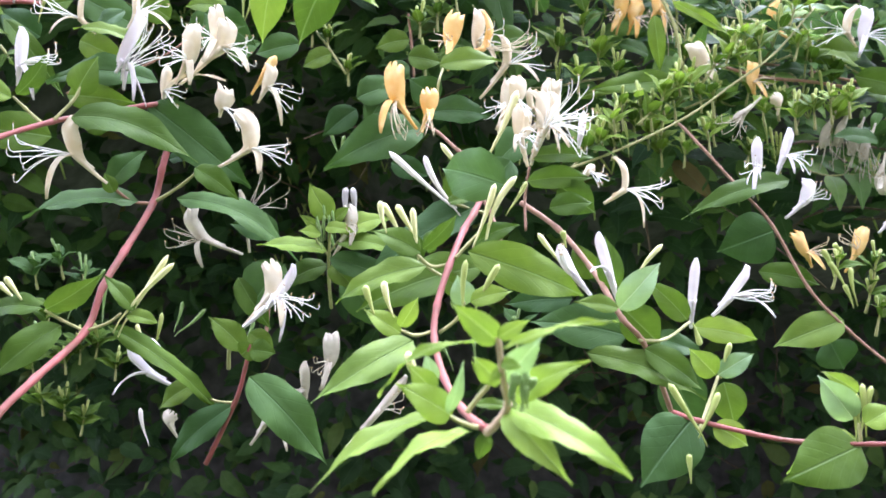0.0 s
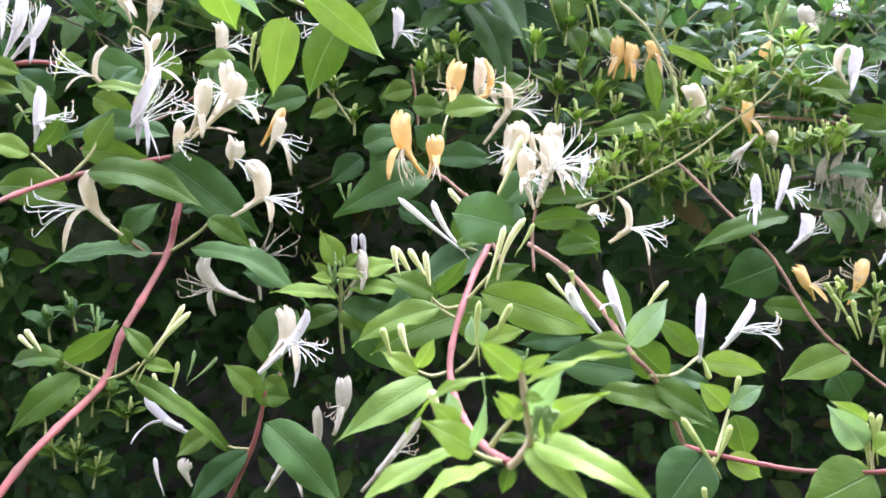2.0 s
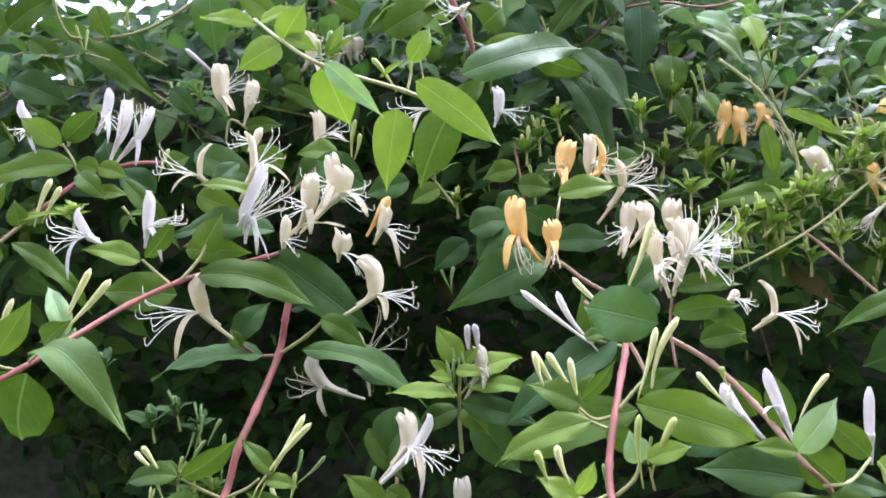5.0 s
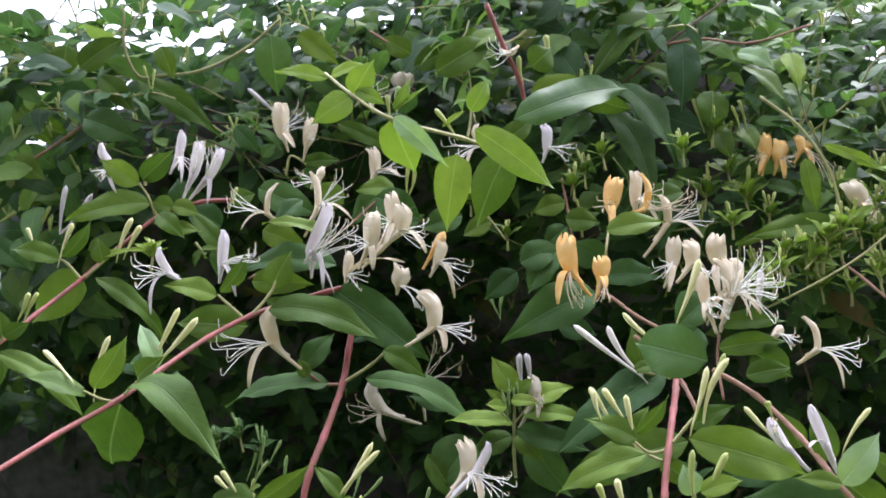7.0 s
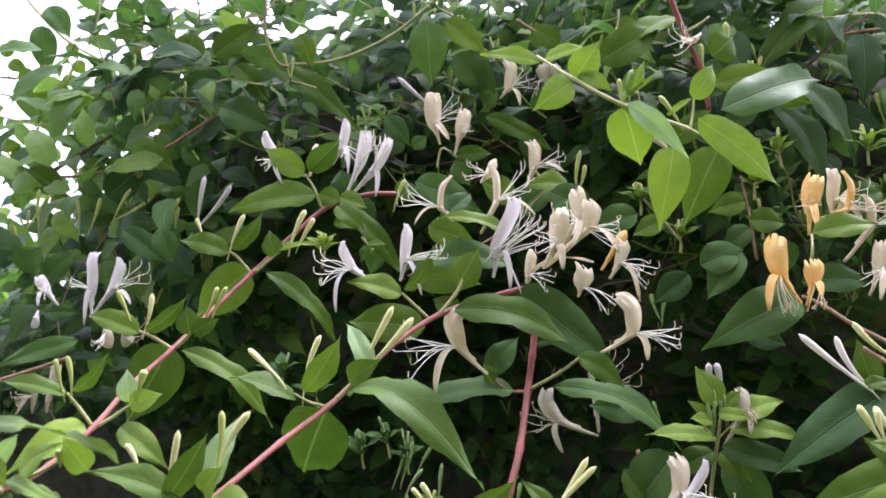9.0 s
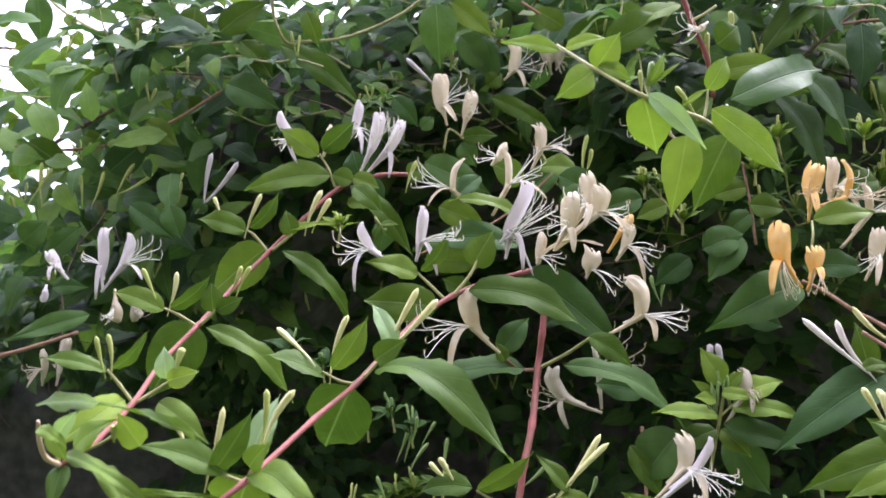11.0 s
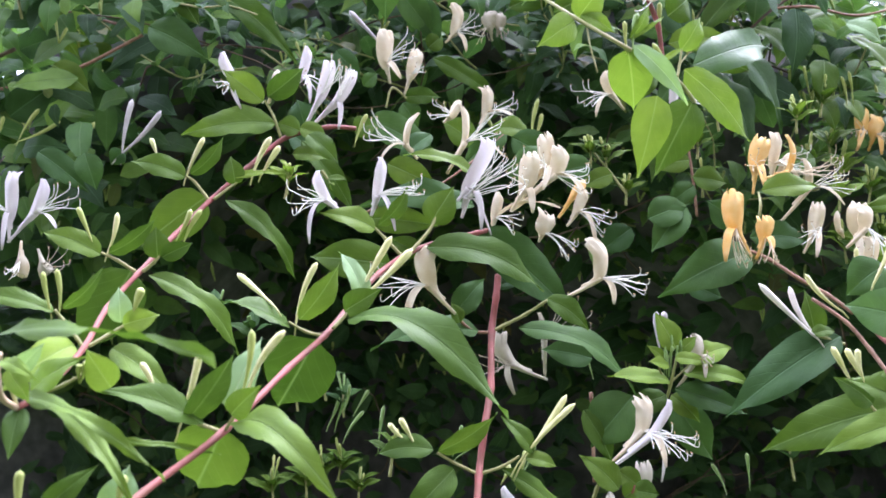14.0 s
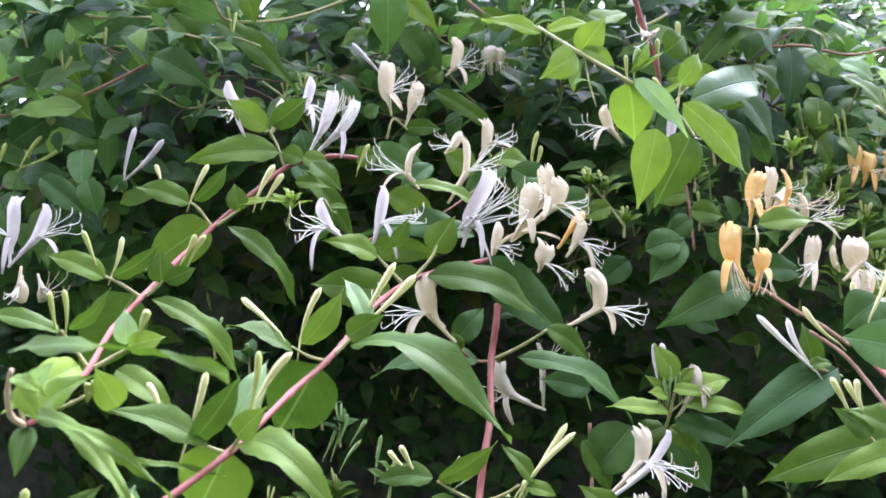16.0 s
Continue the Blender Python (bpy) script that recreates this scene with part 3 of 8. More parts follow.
        for i in range(rng.randint(4, 7)):
            line.append(p.copy())
            if i:
                side = d.cross(Vector((rng.gauss(0, 0.5), rng.gauss(0, 0.5), 1))).normalized()
                big = size * (1.15 - 0.11 * i) * rng.uniform(0.7, 1.15)
                for sg in (1, -1):
                    tip = p + (side * sg + d * 0.5 + Vector((0, -0.1, rng.uniform(-0.6, 0.2)))).normalized() * big
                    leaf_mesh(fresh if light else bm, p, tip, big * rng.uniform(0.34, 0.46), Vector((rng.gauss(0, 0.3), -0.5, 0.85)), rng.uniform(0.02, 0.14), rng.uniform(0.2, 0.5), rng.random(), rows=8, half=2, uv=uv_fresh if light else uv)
                if rng.random() < 0.35:
                    for sg in (1, -1):
                        e = p + (Vector((0, -0.2, 1)) + side * 0.3 * sg).normalized() * rng.uniform(0.012, 0.024)
                        tube(twigs, [p.lerp(e, q) for q in (0, 0.3, 0.6, 0.85, 0.96, 1)], [0.0005, 0.0006, 0.0010, 0.0013, 0.0011, 0.0004], 5, 1)
            d = (d + Vector((rng.gauss(0, 0.2), rng.gauss(0, 0.12), rng.gauss(0.02, 0.2)))).normalized()
            p = p + d * rng.uniform(0.016, 0.030)
        line.append(p.copy())
        line = smooth(line, 3)
        tube(twigs, line, [0.0011 - 0.0005 * i / len(line) for i in range(len(line))], 5)
    tagged(part("fresh_foliage", fresh, LIT_GROWTH, base, "small fresh leaves, toned lighter for the brighter upper hedge"), kind="stuff")
    tagged(part("foliage", bm, FOLIAGE, base, "many small ovate green leaves"), kind="stuff")
    tagged(part("twig_growth", twigs, (STEM["green"], BUD["green"]), base, "thin green twigs with slim bud pairs"), kind="stuff")
    # the nearest leaves one by one, toned dark for the shade inside
    shapes = []
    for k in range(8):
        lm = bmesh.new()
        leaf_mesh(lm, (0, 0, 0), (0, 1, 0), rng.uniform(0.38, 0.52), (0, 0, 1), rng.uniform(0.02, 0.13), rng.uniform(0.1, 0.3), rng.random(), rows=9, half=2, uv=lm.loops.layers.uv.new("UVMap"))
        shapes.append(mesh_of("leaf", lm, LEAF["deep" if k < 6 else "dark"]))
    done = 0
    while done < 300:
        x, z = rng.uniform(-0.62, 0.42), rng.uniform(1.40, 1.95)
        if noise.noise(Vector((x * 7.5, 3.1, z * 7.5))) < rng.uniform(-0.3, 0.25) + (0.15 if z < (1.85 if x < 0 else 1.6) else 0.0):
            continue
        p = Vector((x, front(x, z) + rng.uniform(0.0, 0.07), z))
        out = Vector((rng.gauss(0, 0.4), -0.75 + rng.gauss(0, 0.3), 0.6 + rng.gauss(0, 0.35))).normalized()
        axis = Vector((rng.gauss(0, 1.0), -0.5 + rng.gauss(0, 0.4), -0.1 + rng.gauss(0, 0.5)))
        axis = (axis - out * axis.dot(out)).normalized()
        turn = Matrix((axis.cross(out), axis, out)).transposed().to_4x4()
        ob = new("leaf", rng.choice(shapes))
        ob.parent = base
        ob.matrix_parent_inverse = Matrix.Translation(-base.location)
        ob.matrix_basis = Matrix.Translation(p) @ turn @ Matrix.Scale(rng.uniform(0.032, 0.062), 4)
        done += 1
    # inner vines
    bm = bmesh.new()
    for _ in range(150):
        x, z = rng.uniform(-1.1, 1.1), rng.uniform(1.15, 2.0)
        z = min(z, crest(x) - 0.03)
        p = Vector((x, front(x, z) + rng.uniform(0.01, 0.16), z))
        d = Vector((rng.gauss(0, 1), rng.gauss(0, 0.25), rng.gauss(0.1, 0.7))).normalized()
        line = []
        for i in range(9):
            line.append(p.copy())
            d = (d + Vector((rng.gauss(0, 0.25), rng.gauss(0, 0.1), rng.gauss(0, 0.22)))).normalized()
            p = p + d * 0.028
        r = rng.uniform(0.0006, 0.0013)
        tube(bm, line, [r] * 9, 5)
    tagged(part("inner_vines", bm, STEM["old"], base, "thin brown twining vines"), kind="stuff")
    # pale bud pairs seen all through the shade
    bm = bmesh.new()
    for _ in range(220):
        x, z = rng.uniform(-1.0, 1.0), rng.uniform(1.5, 1.95)
        z = min(z, crest(x) - 0.03)
        p = Vector((x, front(x, z) + rng.uniform(0.0, 0.13), z))
        for k in range(2):
            d = Vector((rng.gauss(0, 0.35), rng.gauss(-0.2, 0.3), 1)).normalized()
            ln = rng.uniform(0.012, 0.026)
            line = [p + d * ln * s for s in (0, 0.3, 0.6, 0.85, 1)]
            tube(bm, line, [0.0007, 0.0009, 0.0013, 0.0015, 0.0006], 5)
    tagged(part("bud_growth", bm, BUD["green"], base, "slim pale green flower buds in pairs"), kind="stuff")


hedge()


# ---- the shoots in front of the hedge ----

s = thing("honeysuckle_shoot", (-0.2527, 0.3722, 1.5516), "long red-stemmed shoot with green leaves, cream buds and white flowers", "climbing shoot", "honeysuckle shoots on the hedge face")
stem(s, [(-0.2888, 0.1856, 1.4895), (-0.2895, 0.2149, 1.4967), (-0.2878, 0.2592, 1.5046), (-0.2740, 0.2924, 1.5186), (-0.2615, 0.3371, 1.5382), (-0.2521, 0.3702, 1.5516), (-0.2438, 0.4016, 1.5673), (-0.2334, 0.4361, 1.5849), (-0.2192, 0.4668, 1.5990), (-0.2015, 0.4886, 1.6081), (-0.1813, 0.5011, 1.6142), (-0.1703, 0.5125, 1.6186)], 0.00098, 0.00165, "red")
leaf(s, (-0.2418, 0.3677, 1.5577), (-0.1766, 0.3228, 1.5251), 0.0187, (0.01, -0.57, 0.82), 0.17, "mid")
leaf(s, (-0.2582, 0.3869, 1.5508), (-0.2826, 0.4151, 1.5163), 0.0319, (-0.10, -0.80, -0.58), 0.04, "mid", 0.22, 0.62)
leaf(s, (-0.2663, 0.3692, 1.5553), (-0.2901, 0.3530, 1.5656), 0.0153, (0.58, -0.39, 0.72), 0.08, "mid")
leaf(s, (-0.2624, 0.3692, 1.5586), (-0.2456, 0.3676, 1.5822), 0.0125, (0.52, -0.75, -0.42), 0.08, "mid")
leaf(s, (-0.2359, 0.3804, 1.5664), (-0.2462, 0.3814, 1.5903), 0.0103, (0.49, -0.84, 0.25), 0.08, "pale")
leaf(s, (-0.2443, 0.3767, 1.5623), (-0.2284, 0.3676, 1.5699), 0.0120, (-0.41, -0.89, -0.21), 0.08, "mid")
stem(s, [(-0.2527, 0.3722, 1.5516), (-0.2599, 0.3706, 1.5536), (-0.2669, 0.3686, 1.5578)], 0.00081, 0.00049, "green")
stem(s, [(-0.2488, 0.3722, 1.5546), (-0.2411, 0.3770, 1.5634), (-0.2356, 0.3797, 1.5706)], 0.00081, 0.00067, "green")
bud(s, (-0.2382, 0.3813, 1.5708), (-0.2239, 0.3791, 1.5947), 0.00196, (-0.0019, -0.0005, 0.0011), "cream")
bud(s, (-0.2339, 0.3800, 1.5706), (-0.2149, 0.3796, 1.5892), 0.00217, (-0.0009, -0.0003, 0.0009), "cream")
bud(s, (-0.2736, 0.3661, 1.5653), (-0.2892, 0.3713, 1.5786), 0.00170, (0.0014, -0.0001, 0.0017), "cream")
bud(s, (-0.2640, 0.3737, 1.5606), (-0.2552, 0.3710, 1.5829), 0.00172, (-0.0011, -0.0003, 0.0004), "cream")
leaf(s, (-0.2704, 0.2920, 1.5212), (-0.2348, 0.2590, 1.5043), 0.0129, (-0.05, -0.50, 0.87), 0.17, "mid")
leaf(s, (-0.2766, 0.3024, 1.5192), (-0.2935, 0.3270, 1.4915), 0.0264, (-0.15, -0.78, -0.60), 0.03, "mid", 0.22, 0.62)
leaf(s, (-0.2803, 0.2920, 1.5214), (-0.3101, 0.2803, 1.5333), 0.0121, (0.48, -0.49, 0.73), 0.08, "mid")
leaf(s, (-0.2860, 0.2919, 1.5222), (-0.2699, 0.2885, 1.5443), 0.0099, (0.43, -0.79, -0.44), 0.08, "mid")
leaf(s, (-0.2721, 0.2913, 1.5260), (-0.2629, 0.2976, 1.5503), 0.0117, (-0.04, -0.96, 0.27), 0.03, "pale", 0.10, 0.60)
leaf(s, (-0.2699, 0.2864, 1.5244), (-0.2583, 0.2748, 1.5340), 0.0088, (-0.47, -0.79, -0.40), 0.08, "mid")
bud(s, (-0.2959, 0.2905, 1.5319), (-0.3000, 0.2891, 1.5414), 0.00139, (0.0005, -0.0000, 0.0002), "cream")
bud(s, (-0.2877, 0.2939, 1.5227), (-0.2812, 0.2904, 1.5453), 0.00156, (-0.0011, -0.0000, 0.0003), "cream")
bud(s, (-0.2665, 0.2900, 1.5339), (-0.2639, 0.2874, 1.5513), 0.00155, (-0.0000, -0.0000, 0.0000), "green")
bud(s, (-0.2648, 0.2881, 1.5330), (-0.2528, 0.2854, 1.5506), 0.00169, (-0.0009, -0.0001, 0.0006), "cream")
stem(s, [(-0.2740, 0.2924, 1.5186), (-0.2803, 0.2921, 1.5208), (-0.2883, 0.2918, 1.5233)], 0.00071, 0.00048, "green")
stem(s, [(-0.2731, 0.2923, 1.5194), (-0.2689, 0.2894, 1.5252), (-0.2660, 0.2883, 1.5322)], 0.00071, 0.00059, "green")
leaf(s, (-0.2103, 0.4708, 1.6020), (-0.1432, 0.4776, 1.5812), 0.0219, (0.23, -0.84, 0.48), 0.15, "mid")
leaf(s, (-0.1800, 0.5061, 1.6164), (-0.1232, 0.5247, 1.5681), 0.0290, (0.32, -0.95, 0.01), 0.06, "dark")
leaf(s, (-0.2312, 0.4912, 1.5954), (-0.2776, 0.4928, 1.6007), 0.0241, (-0.02, -0.99, 0.11), 0.08, "mid")
stem(s, [(-0.2192, 0.4668, 1.5990), (-0.2091, 0.4694, 1.6106), (-0.2048, 0.4706, 1.6190)], 0.00102, 0.00083, "green")
leaf(s, (-0.2078, 0.4707, 1.6157), (-0.1952, 0.4690, 1.6356), 0.0183, (0.06, -0.99, -0.12), 0.04, "mid", 0.15, 0.66)
stem(s, [(-0.2234, 0.4665, 1.5967), (-0.2325, 0.4632, 1.6063), (-0.2379, 0.4612, 1.6120)], 0.00102, 0.00072, "green")
leaf(s, (-0.2373, 0.4584, 1.6107), (-0.2632, 0.4452, 1.6200), 0.0148, (0.52, -0.80, 0.30), 0.08, "mid")
leaf(s, (-0.2360, 0.4613, 1.6132), (-0.2161, 0.4607, 1.6340), 0.0105, (0.58, -0.59, -0.57), 0.08, "mid")
flower(s, (-0.2537, 0.4541, 1.6193), (-0.2621, 0.4479, 1.6249), (-0.2668, 0.4456, 1.6398), (-0.2697, 0.4425, 1.6012), (-0.2764, 0.4371, 1.6237), 0.0067, "white", 0.42)
flower(s, (-0.2403, 0.4704, 1.6202), (-0.2363, 0.4653, 1.6304), (-0.2336, 0.4631, 1.6507), (-0.2268, 0.4618, 1.6101), (-0.2151, 0.4595, 1.6310), 0.0072, "white", 0.14)
flower(s, (-0.1926, 0.4882, 1.6312), (-0.1865, 0.4842, 1.6371), (-0.1733, 0.4820, 1.6648), (-0.1799, 0.4812, 1.6127), (-0.1655, 0.4758, 1.6514), 0.0104, "white", 0.24)
flower(s, (-0.1902, 0.4934, 1.6221), (-0.1871, 0.4881, 1.6324), (-0.1844, 0.4883, 1.6402), (-0.1741, 0.4855, 1.6103), (-0.1632, 0.4807, 1.6433), 0.0040, "white", 0.30)
flower(s, (-0.1982, 0.5093, 1.6516), (-0.1868, 0.5037, 1.6695), (-0.1893, 0.5003, 1.6922), (-0.1644, 0.5002, 1.6589), (-0.1694, 0.4958, 1.6784), 0.0051, "cream", 0.36)
flower(s, (-0.2156, 0.5151, 1.6623), (-0.2229, 0.5089, 1.6700), (-0.2148, 0.5076, 1.6892), (-0.2371, 0.5005, 1.6585), (-0.2423, 0.4968, 1.6746), 0.0049, "cream", 0.36)
flower(s, (-0.1992, 0.5327, 1.6898), (-0.1951, 0.5289, 1.6932), (-0.1895, 0.5289, 1.7036), None, (-0.2036, 0.5191, 1.6932), 0.0070, "cream", 0.36)
flower(s, (-0.1761, 0.6055, 1.7020), (-0.1677, 0.6003, 1.7156), (-0.1681, 0.5979, 1.7348), (-0.1475, 0.5957, 1.7094), (-0.1496, 0.5940, 1.7168), 0.0101, "cream", 0.36)
bud(s, (-0.1594, 0.6087, 1.6971), (-0.1682, 0.6042, 1.7146), 0.00172, (0.0018, 0.0001, 0.0009), "green")
bud(s, (-0.1396, 0.5717, 1.6900), (-0.1348, 0.5675, 1.7155), 0.00193, (-0.0000, -0.0000, 0.0000), "green")
bud(s, (-0.1370, 0.5719, 1.6910), (-0.1327, 0.5696, 1.7058), 0.00193, (-0.0000, -0.0000, 0.0000), "green")
flower(s, (-0.1616, 0.4986, 1.6260), (-0.1534, 0.4936, 1.6391), (-0.1511, 0.4913, 1.6593), (-0.1500, 0.4884, 1.6232), None, 0.0127, "cream", 0.36)
flower(s, (-0.1572, 0.5107, 1.6308), (-0.1403, 0.5048, 1.6542), (-0.1413, 0.5024, 1.6729), None, None, 0.0112, "cream", 0.36)
flower(s, (-0.1604, 0.5037, 1.6273), (-0.1346, 0.4997, 1.6477), (-0.1307, 0.4984, 1.6636), (-0.1180, 0.4963, 1.6320), (-0.1171, 0.4946, 1.6419), 0.0122, "cream", 0.36)
flower(s, (-0.1726, 0.5092, 1.6163), (-0.1702, 0.5045, 1.6237), (-0.1674, 0.5032, 1.6387), (-0.1324, 0.5002, 1.6280), None, 0.0071, "cream", 0.36)
flower(s, (-0.1276, 0.5437, 1.6296), (-0.1178, 0.5388, 1.6434), (-0.1108, 0.5392, 1.6527), None, None, 0.0075, "yellow", 0.36)
flower(s, (-0.1229, 0.5404, 1.6235), (-0.1163, 0.5359, 1.6323), (-0.1117, 0.5353, 1.6457), (-0.1064, 0.5334, 1.6072), (-0.0990, 0.5315, 1.6227), 0.0087, "cream", 0.42)
flower(s, (-0.1428, 0.5245, 1.6117), (-0.1405, 0.5202, 1.6167), (-0.1356, 0.5199, 1.6280), None, (-0.1258, 0.5158, 1.6048), 0.0132, "cream", 0.36)
flower(s, (-0.1952, 0.4820, 1.5664), (-0.2097, 0.4731, 1.5816), (-0.2109, 0.4703, 1.6020), (-0.2222, 0.4671, 1.5564), (-0.2363, 0.4606, 1.5780), 0.0130, "cream", 0.38)
leaf(s, (-0.1560, 0.5391, 1.6814), (-0.1252, 0.5475, 1.6641), 0.0224, (0.24, -0.97, -0.05), 0.08, "dark")
leaf(s, (-0.1801, 0.5456, 1.6804), (-0.2010, 0.5398, 1.6928), 0.0190, (0.25, -0.97, -0.03), 0.08, "mid")
leaf(s, (-0.2816, 0.5801, 1.6809), (-0.3081, 0.5726, 1.6978), 0.0224, (0.26, -0.96, -0.02), 0.08, "dark")
leaf(s, (-0.1825, 0.5050, 1.6505), (-0.2225, 0.5000, 1.6645), 0.0121, (0.10, -0.75, 0.65), 0.10, "mid")
leaf(s, (-0.1815, 0.5250, 1.6345), (-0.2505, 0.5200, 1.6435), 0.0210, (0.00, -0.85, 0.50), 0.08, "dark")
leaf(s, (-0.1565, 0.5300, 1.6595), (-0.1285, 0.5250, 1.6695), 0.0177, (0.10, -0.90, 0.40), 0.06, "dark")
leaf(s, (-0.2075, 0.5400, 1.6845), (-0.2295, 0.5350, 1.6655), 0.0159, (-0.20, -0.90, 0.35), 0.06, "dark")
leaf(s, (-0.1445, 0.5500, 1.6875), (-0.1705, 0.5450, 1.6915), 0.0169, (0.00, -0.85, 0.50), 0.06, "mid")
leaf(s, (-0.2735, 0.4600, 1.6635), (-0.2565, 0.4550, 1.6475), 0.0123, (0.20, -0.90, 0.35), 0.06, "mid")

s = thing("honeysuckle_shoot", (-0.1855, 0.4538, 1.5063), "upright red-stemmed shoot with drooping cream flowers and paired leaves", "climbing shoot", "honeysuckle shoots on the hedge face")
stem(s, [(-0.2069, 0.3371, 1.4214), (-0.1965, 0.3678, 1.4519), (-0.1901, 0.3908, 1.4669), (-0.1861, 0.4335, 1.4856), (-0.1821, 0.4453, 1.5078), (-0.1778, 0.4626, 1.5267), (-0.1744, 0.4977, 1.5566), (-0.1711, 0.5027, 1.5767), (-0.1693, 0.5077, 1.5900)], 0.00165, 0.00205, "red")
stem(s, [(-0.1745, 0.4978, 1.5560), (-0.1859, 0.4936, 1.5574), (-0.1953, 0.4873, 1.5659)], 0.00106, 0.00084, "brown")
stem(s, [(-0.1728, 0.4978, 1.5575), (-0.1561, 0.4908, 1.5654), (-0.1439, 0.4842, 1.5730)], 0.00106, 0.00082, "green")
leaf(s, (-0.1821, 0.4943, 1.5569), (-0.2414, 0.4768, 1.5534), 0.0217, (0.15, -0.65, 0.74), 0.08, "dark")
leaf(s, (-0.1952, 0.4872, 1.5665), (-0.1785, 0.4911, 1.5880), 0.0155, (0.04, -0.99, 0.15), 0.08, "dark")
leaf(s, (-0.1927, 0.4855, 1.5614), (-0.1975, 0.4826, 1.5724), 0.0087, (0.48, -0.88, -0.02), 0.08, "mid")
leaf(s, (-0.1444, 0.4788, 1.5737), (-0.1196, 0.4807, 1.5581), 0.0136, (0.22, -0.95, 0.23), 0.08, "mid")
leaf(s, (-0.1599, 0.4946, 1.5582), (-0.0832, 0.5038, 1.5225), 0.0194, (0.36, -0.73, 0.58), 0.15, "dark")
leaf(s, (-0.1708, 0.5138, 1.5838), (-0.1473, 0.5166, 1.5894), 0.0116, (0.00, -0.89, 0.45), 0.08, "dark")
flower(s, (-0.1328, 0.4852, 1.5748), (-0.1139, 0.4823, 1.5848), (-0.1180, 0.4789, 1.6060), (-0.1084, 0.4772, 1.5697), (-0.0929, 0.4776, 1.5792), 0.0115, "cream", 0.38)
flower(s, (-0.1368, 0.5557, 1.5280), (-0.1601, 0.5462, 1.5380), (-0.1682, 0.5427, 1.5562), (-0.1587, 0.5413, 1.5193), (-0.1756, 0.5350, 1.5382), 0.0107, "faded", 0.36)
flower(s, (-0.1363, 0.5710, 1.5297), (-0.1367, 0.5628, 1.5528), (-0.1390, 0.5603, 1.5706), None, (-0.1164, 0.5544, 1.5693), 0.0045, "faded", 0.48)
stem(s, [(-0.1861, 0.4335, 1.4856), (-0.1981, 0.4328, 1.4917), (-0.2060, 0.4322, 1.4966)], 0.00084, 0.00067, "green")
stem(s, [(-0.1850, 0.4334, 1.4861), (-0.1742, 0.4322, 1.4897), (-0.1667, 0.4298, 1.4944)], 0.00084, 0.00067, "green")
leaf(s, (-0.2055, 0.4322, 1.4971), (-0.1766, 0.4308, 1.5153), 0.0141, (0.29, -0.80, -0.52), 0.08, "mid")
leaf(s, (-0.2080, 0.4321, 1.4980), (-0.2361, 0.4317, 1.4984), 0.0130, (0.02, -0.74, 0.67), 0.08, "mid")
bud(s, (-0.2180, 0.4315, 1.5028), (-0.2237, 0.4274, 1.5137), 0.00198, (0.0006, -0.0000, 0.0003), "cream")
bud(s, (-0.2221, 0.4334, 1.5030), (-0.2295, 0.4326, 1.5110), 0.00177, (-0.0000, 0.0000, -0.0000), "cream")
leaf(s, (-0.1598, 0.4298, 1.4959), (-0.1750, 0.4280, 1.5134), 0.0095, (0.50, -0.79, 0.35), 0.08, "mid")
leaf(s, (-0.1637, 0.4300, 1.4935), (-0.1481, 0.4305, 1.4896), 0.0086, (0.19, -0.74, 0.65), 0.08, "mid")
bud(s, (-0.1641, 0.4298, 1.4948), (-0.1392, 0.4278, 1.5190), 0.00196, (-0.0019, -0.0002, 0.0020), "cream")
bud(s, (-0.1631, 0.4320, 1.4935), (-0.1427, 0.4294, 1.5232), 0.00197, (-0.0024, -0.0002, 0.0016), "cream")
leaf(s, (-0.1982, 0.4330, 1.4887), (-0.2262, 0.4118, 1.4656), 0.0164, (0.35, -0.86, 0.36), 0.08, "mid")
leaf(s, (-0.1747, 0.4334, 1.4882), (-0.1246, 0.4654, 1.4418), 0.0122, (0.69, -0.66, 0.29), 0.08, "mid")

s = thing("honeysuckle_shoot", (-0.3309, 0.3183, 1.5472), "arching red-stemmed shoot with heart-shaped leaves, bud pairs and white flowers", "climbing shoot", "honeysuckle shoots on the hedge face")
stem(s, [(-0.3240, 0.2580, 1.5290), (-0.3240, 0.2680, 1.5310), (-0.3269, 0.2852, 1.5349), (-0.3309, 0.3183, 1.5472), (-0.3393, 0.3600, 1.5646), (-0.3439, 0.4062, 1.5834), (-0.3387, 0.4400, 1.6059), (-0.3297, 0.4730, 1.6304), (-0.3130, 0.4891, 1.6524), (-0.2951, 0.5066, 1.6742), (-0.2708, 0.5190, 1.6843), (-0.2552, 0.5315, 1.6868)], 0.00095, 0.00150, "red")
leaf(s, (-0.3341, 0.3176, 1.5484), (-0.3439, 0.2874, 1.5358), 0.0126, (0.74, -0.45, 0.49), 0.08, "young")
leaf(s, (-0.3234, 0.3248, 1.5469), (-0.2973, 0.3165, 1.5318), 0.0115, (0.05, -0.84, 0.55), 0.08, "mid")
leaf(s, (-0.3402, 0.3144, 1.5599), (-0.3665, 0.3088, 1.5662), 0.0087, (0.30, -0.61, 0.73), 0.08, "mid")
leaf(s, (-0.3375, 0.3146, 1.5611), (-0.3222, 0.3147, 1.5743), 0.0061, (0.53, -0.58, -0.61), 0.08, "mid")
bud(s, (-0.3418, 0.3138, 1.5617), (-0.3435, 0.3111, 1.5741), 0.00133, (-0.0000, -0.0000, -0.0000), "green")
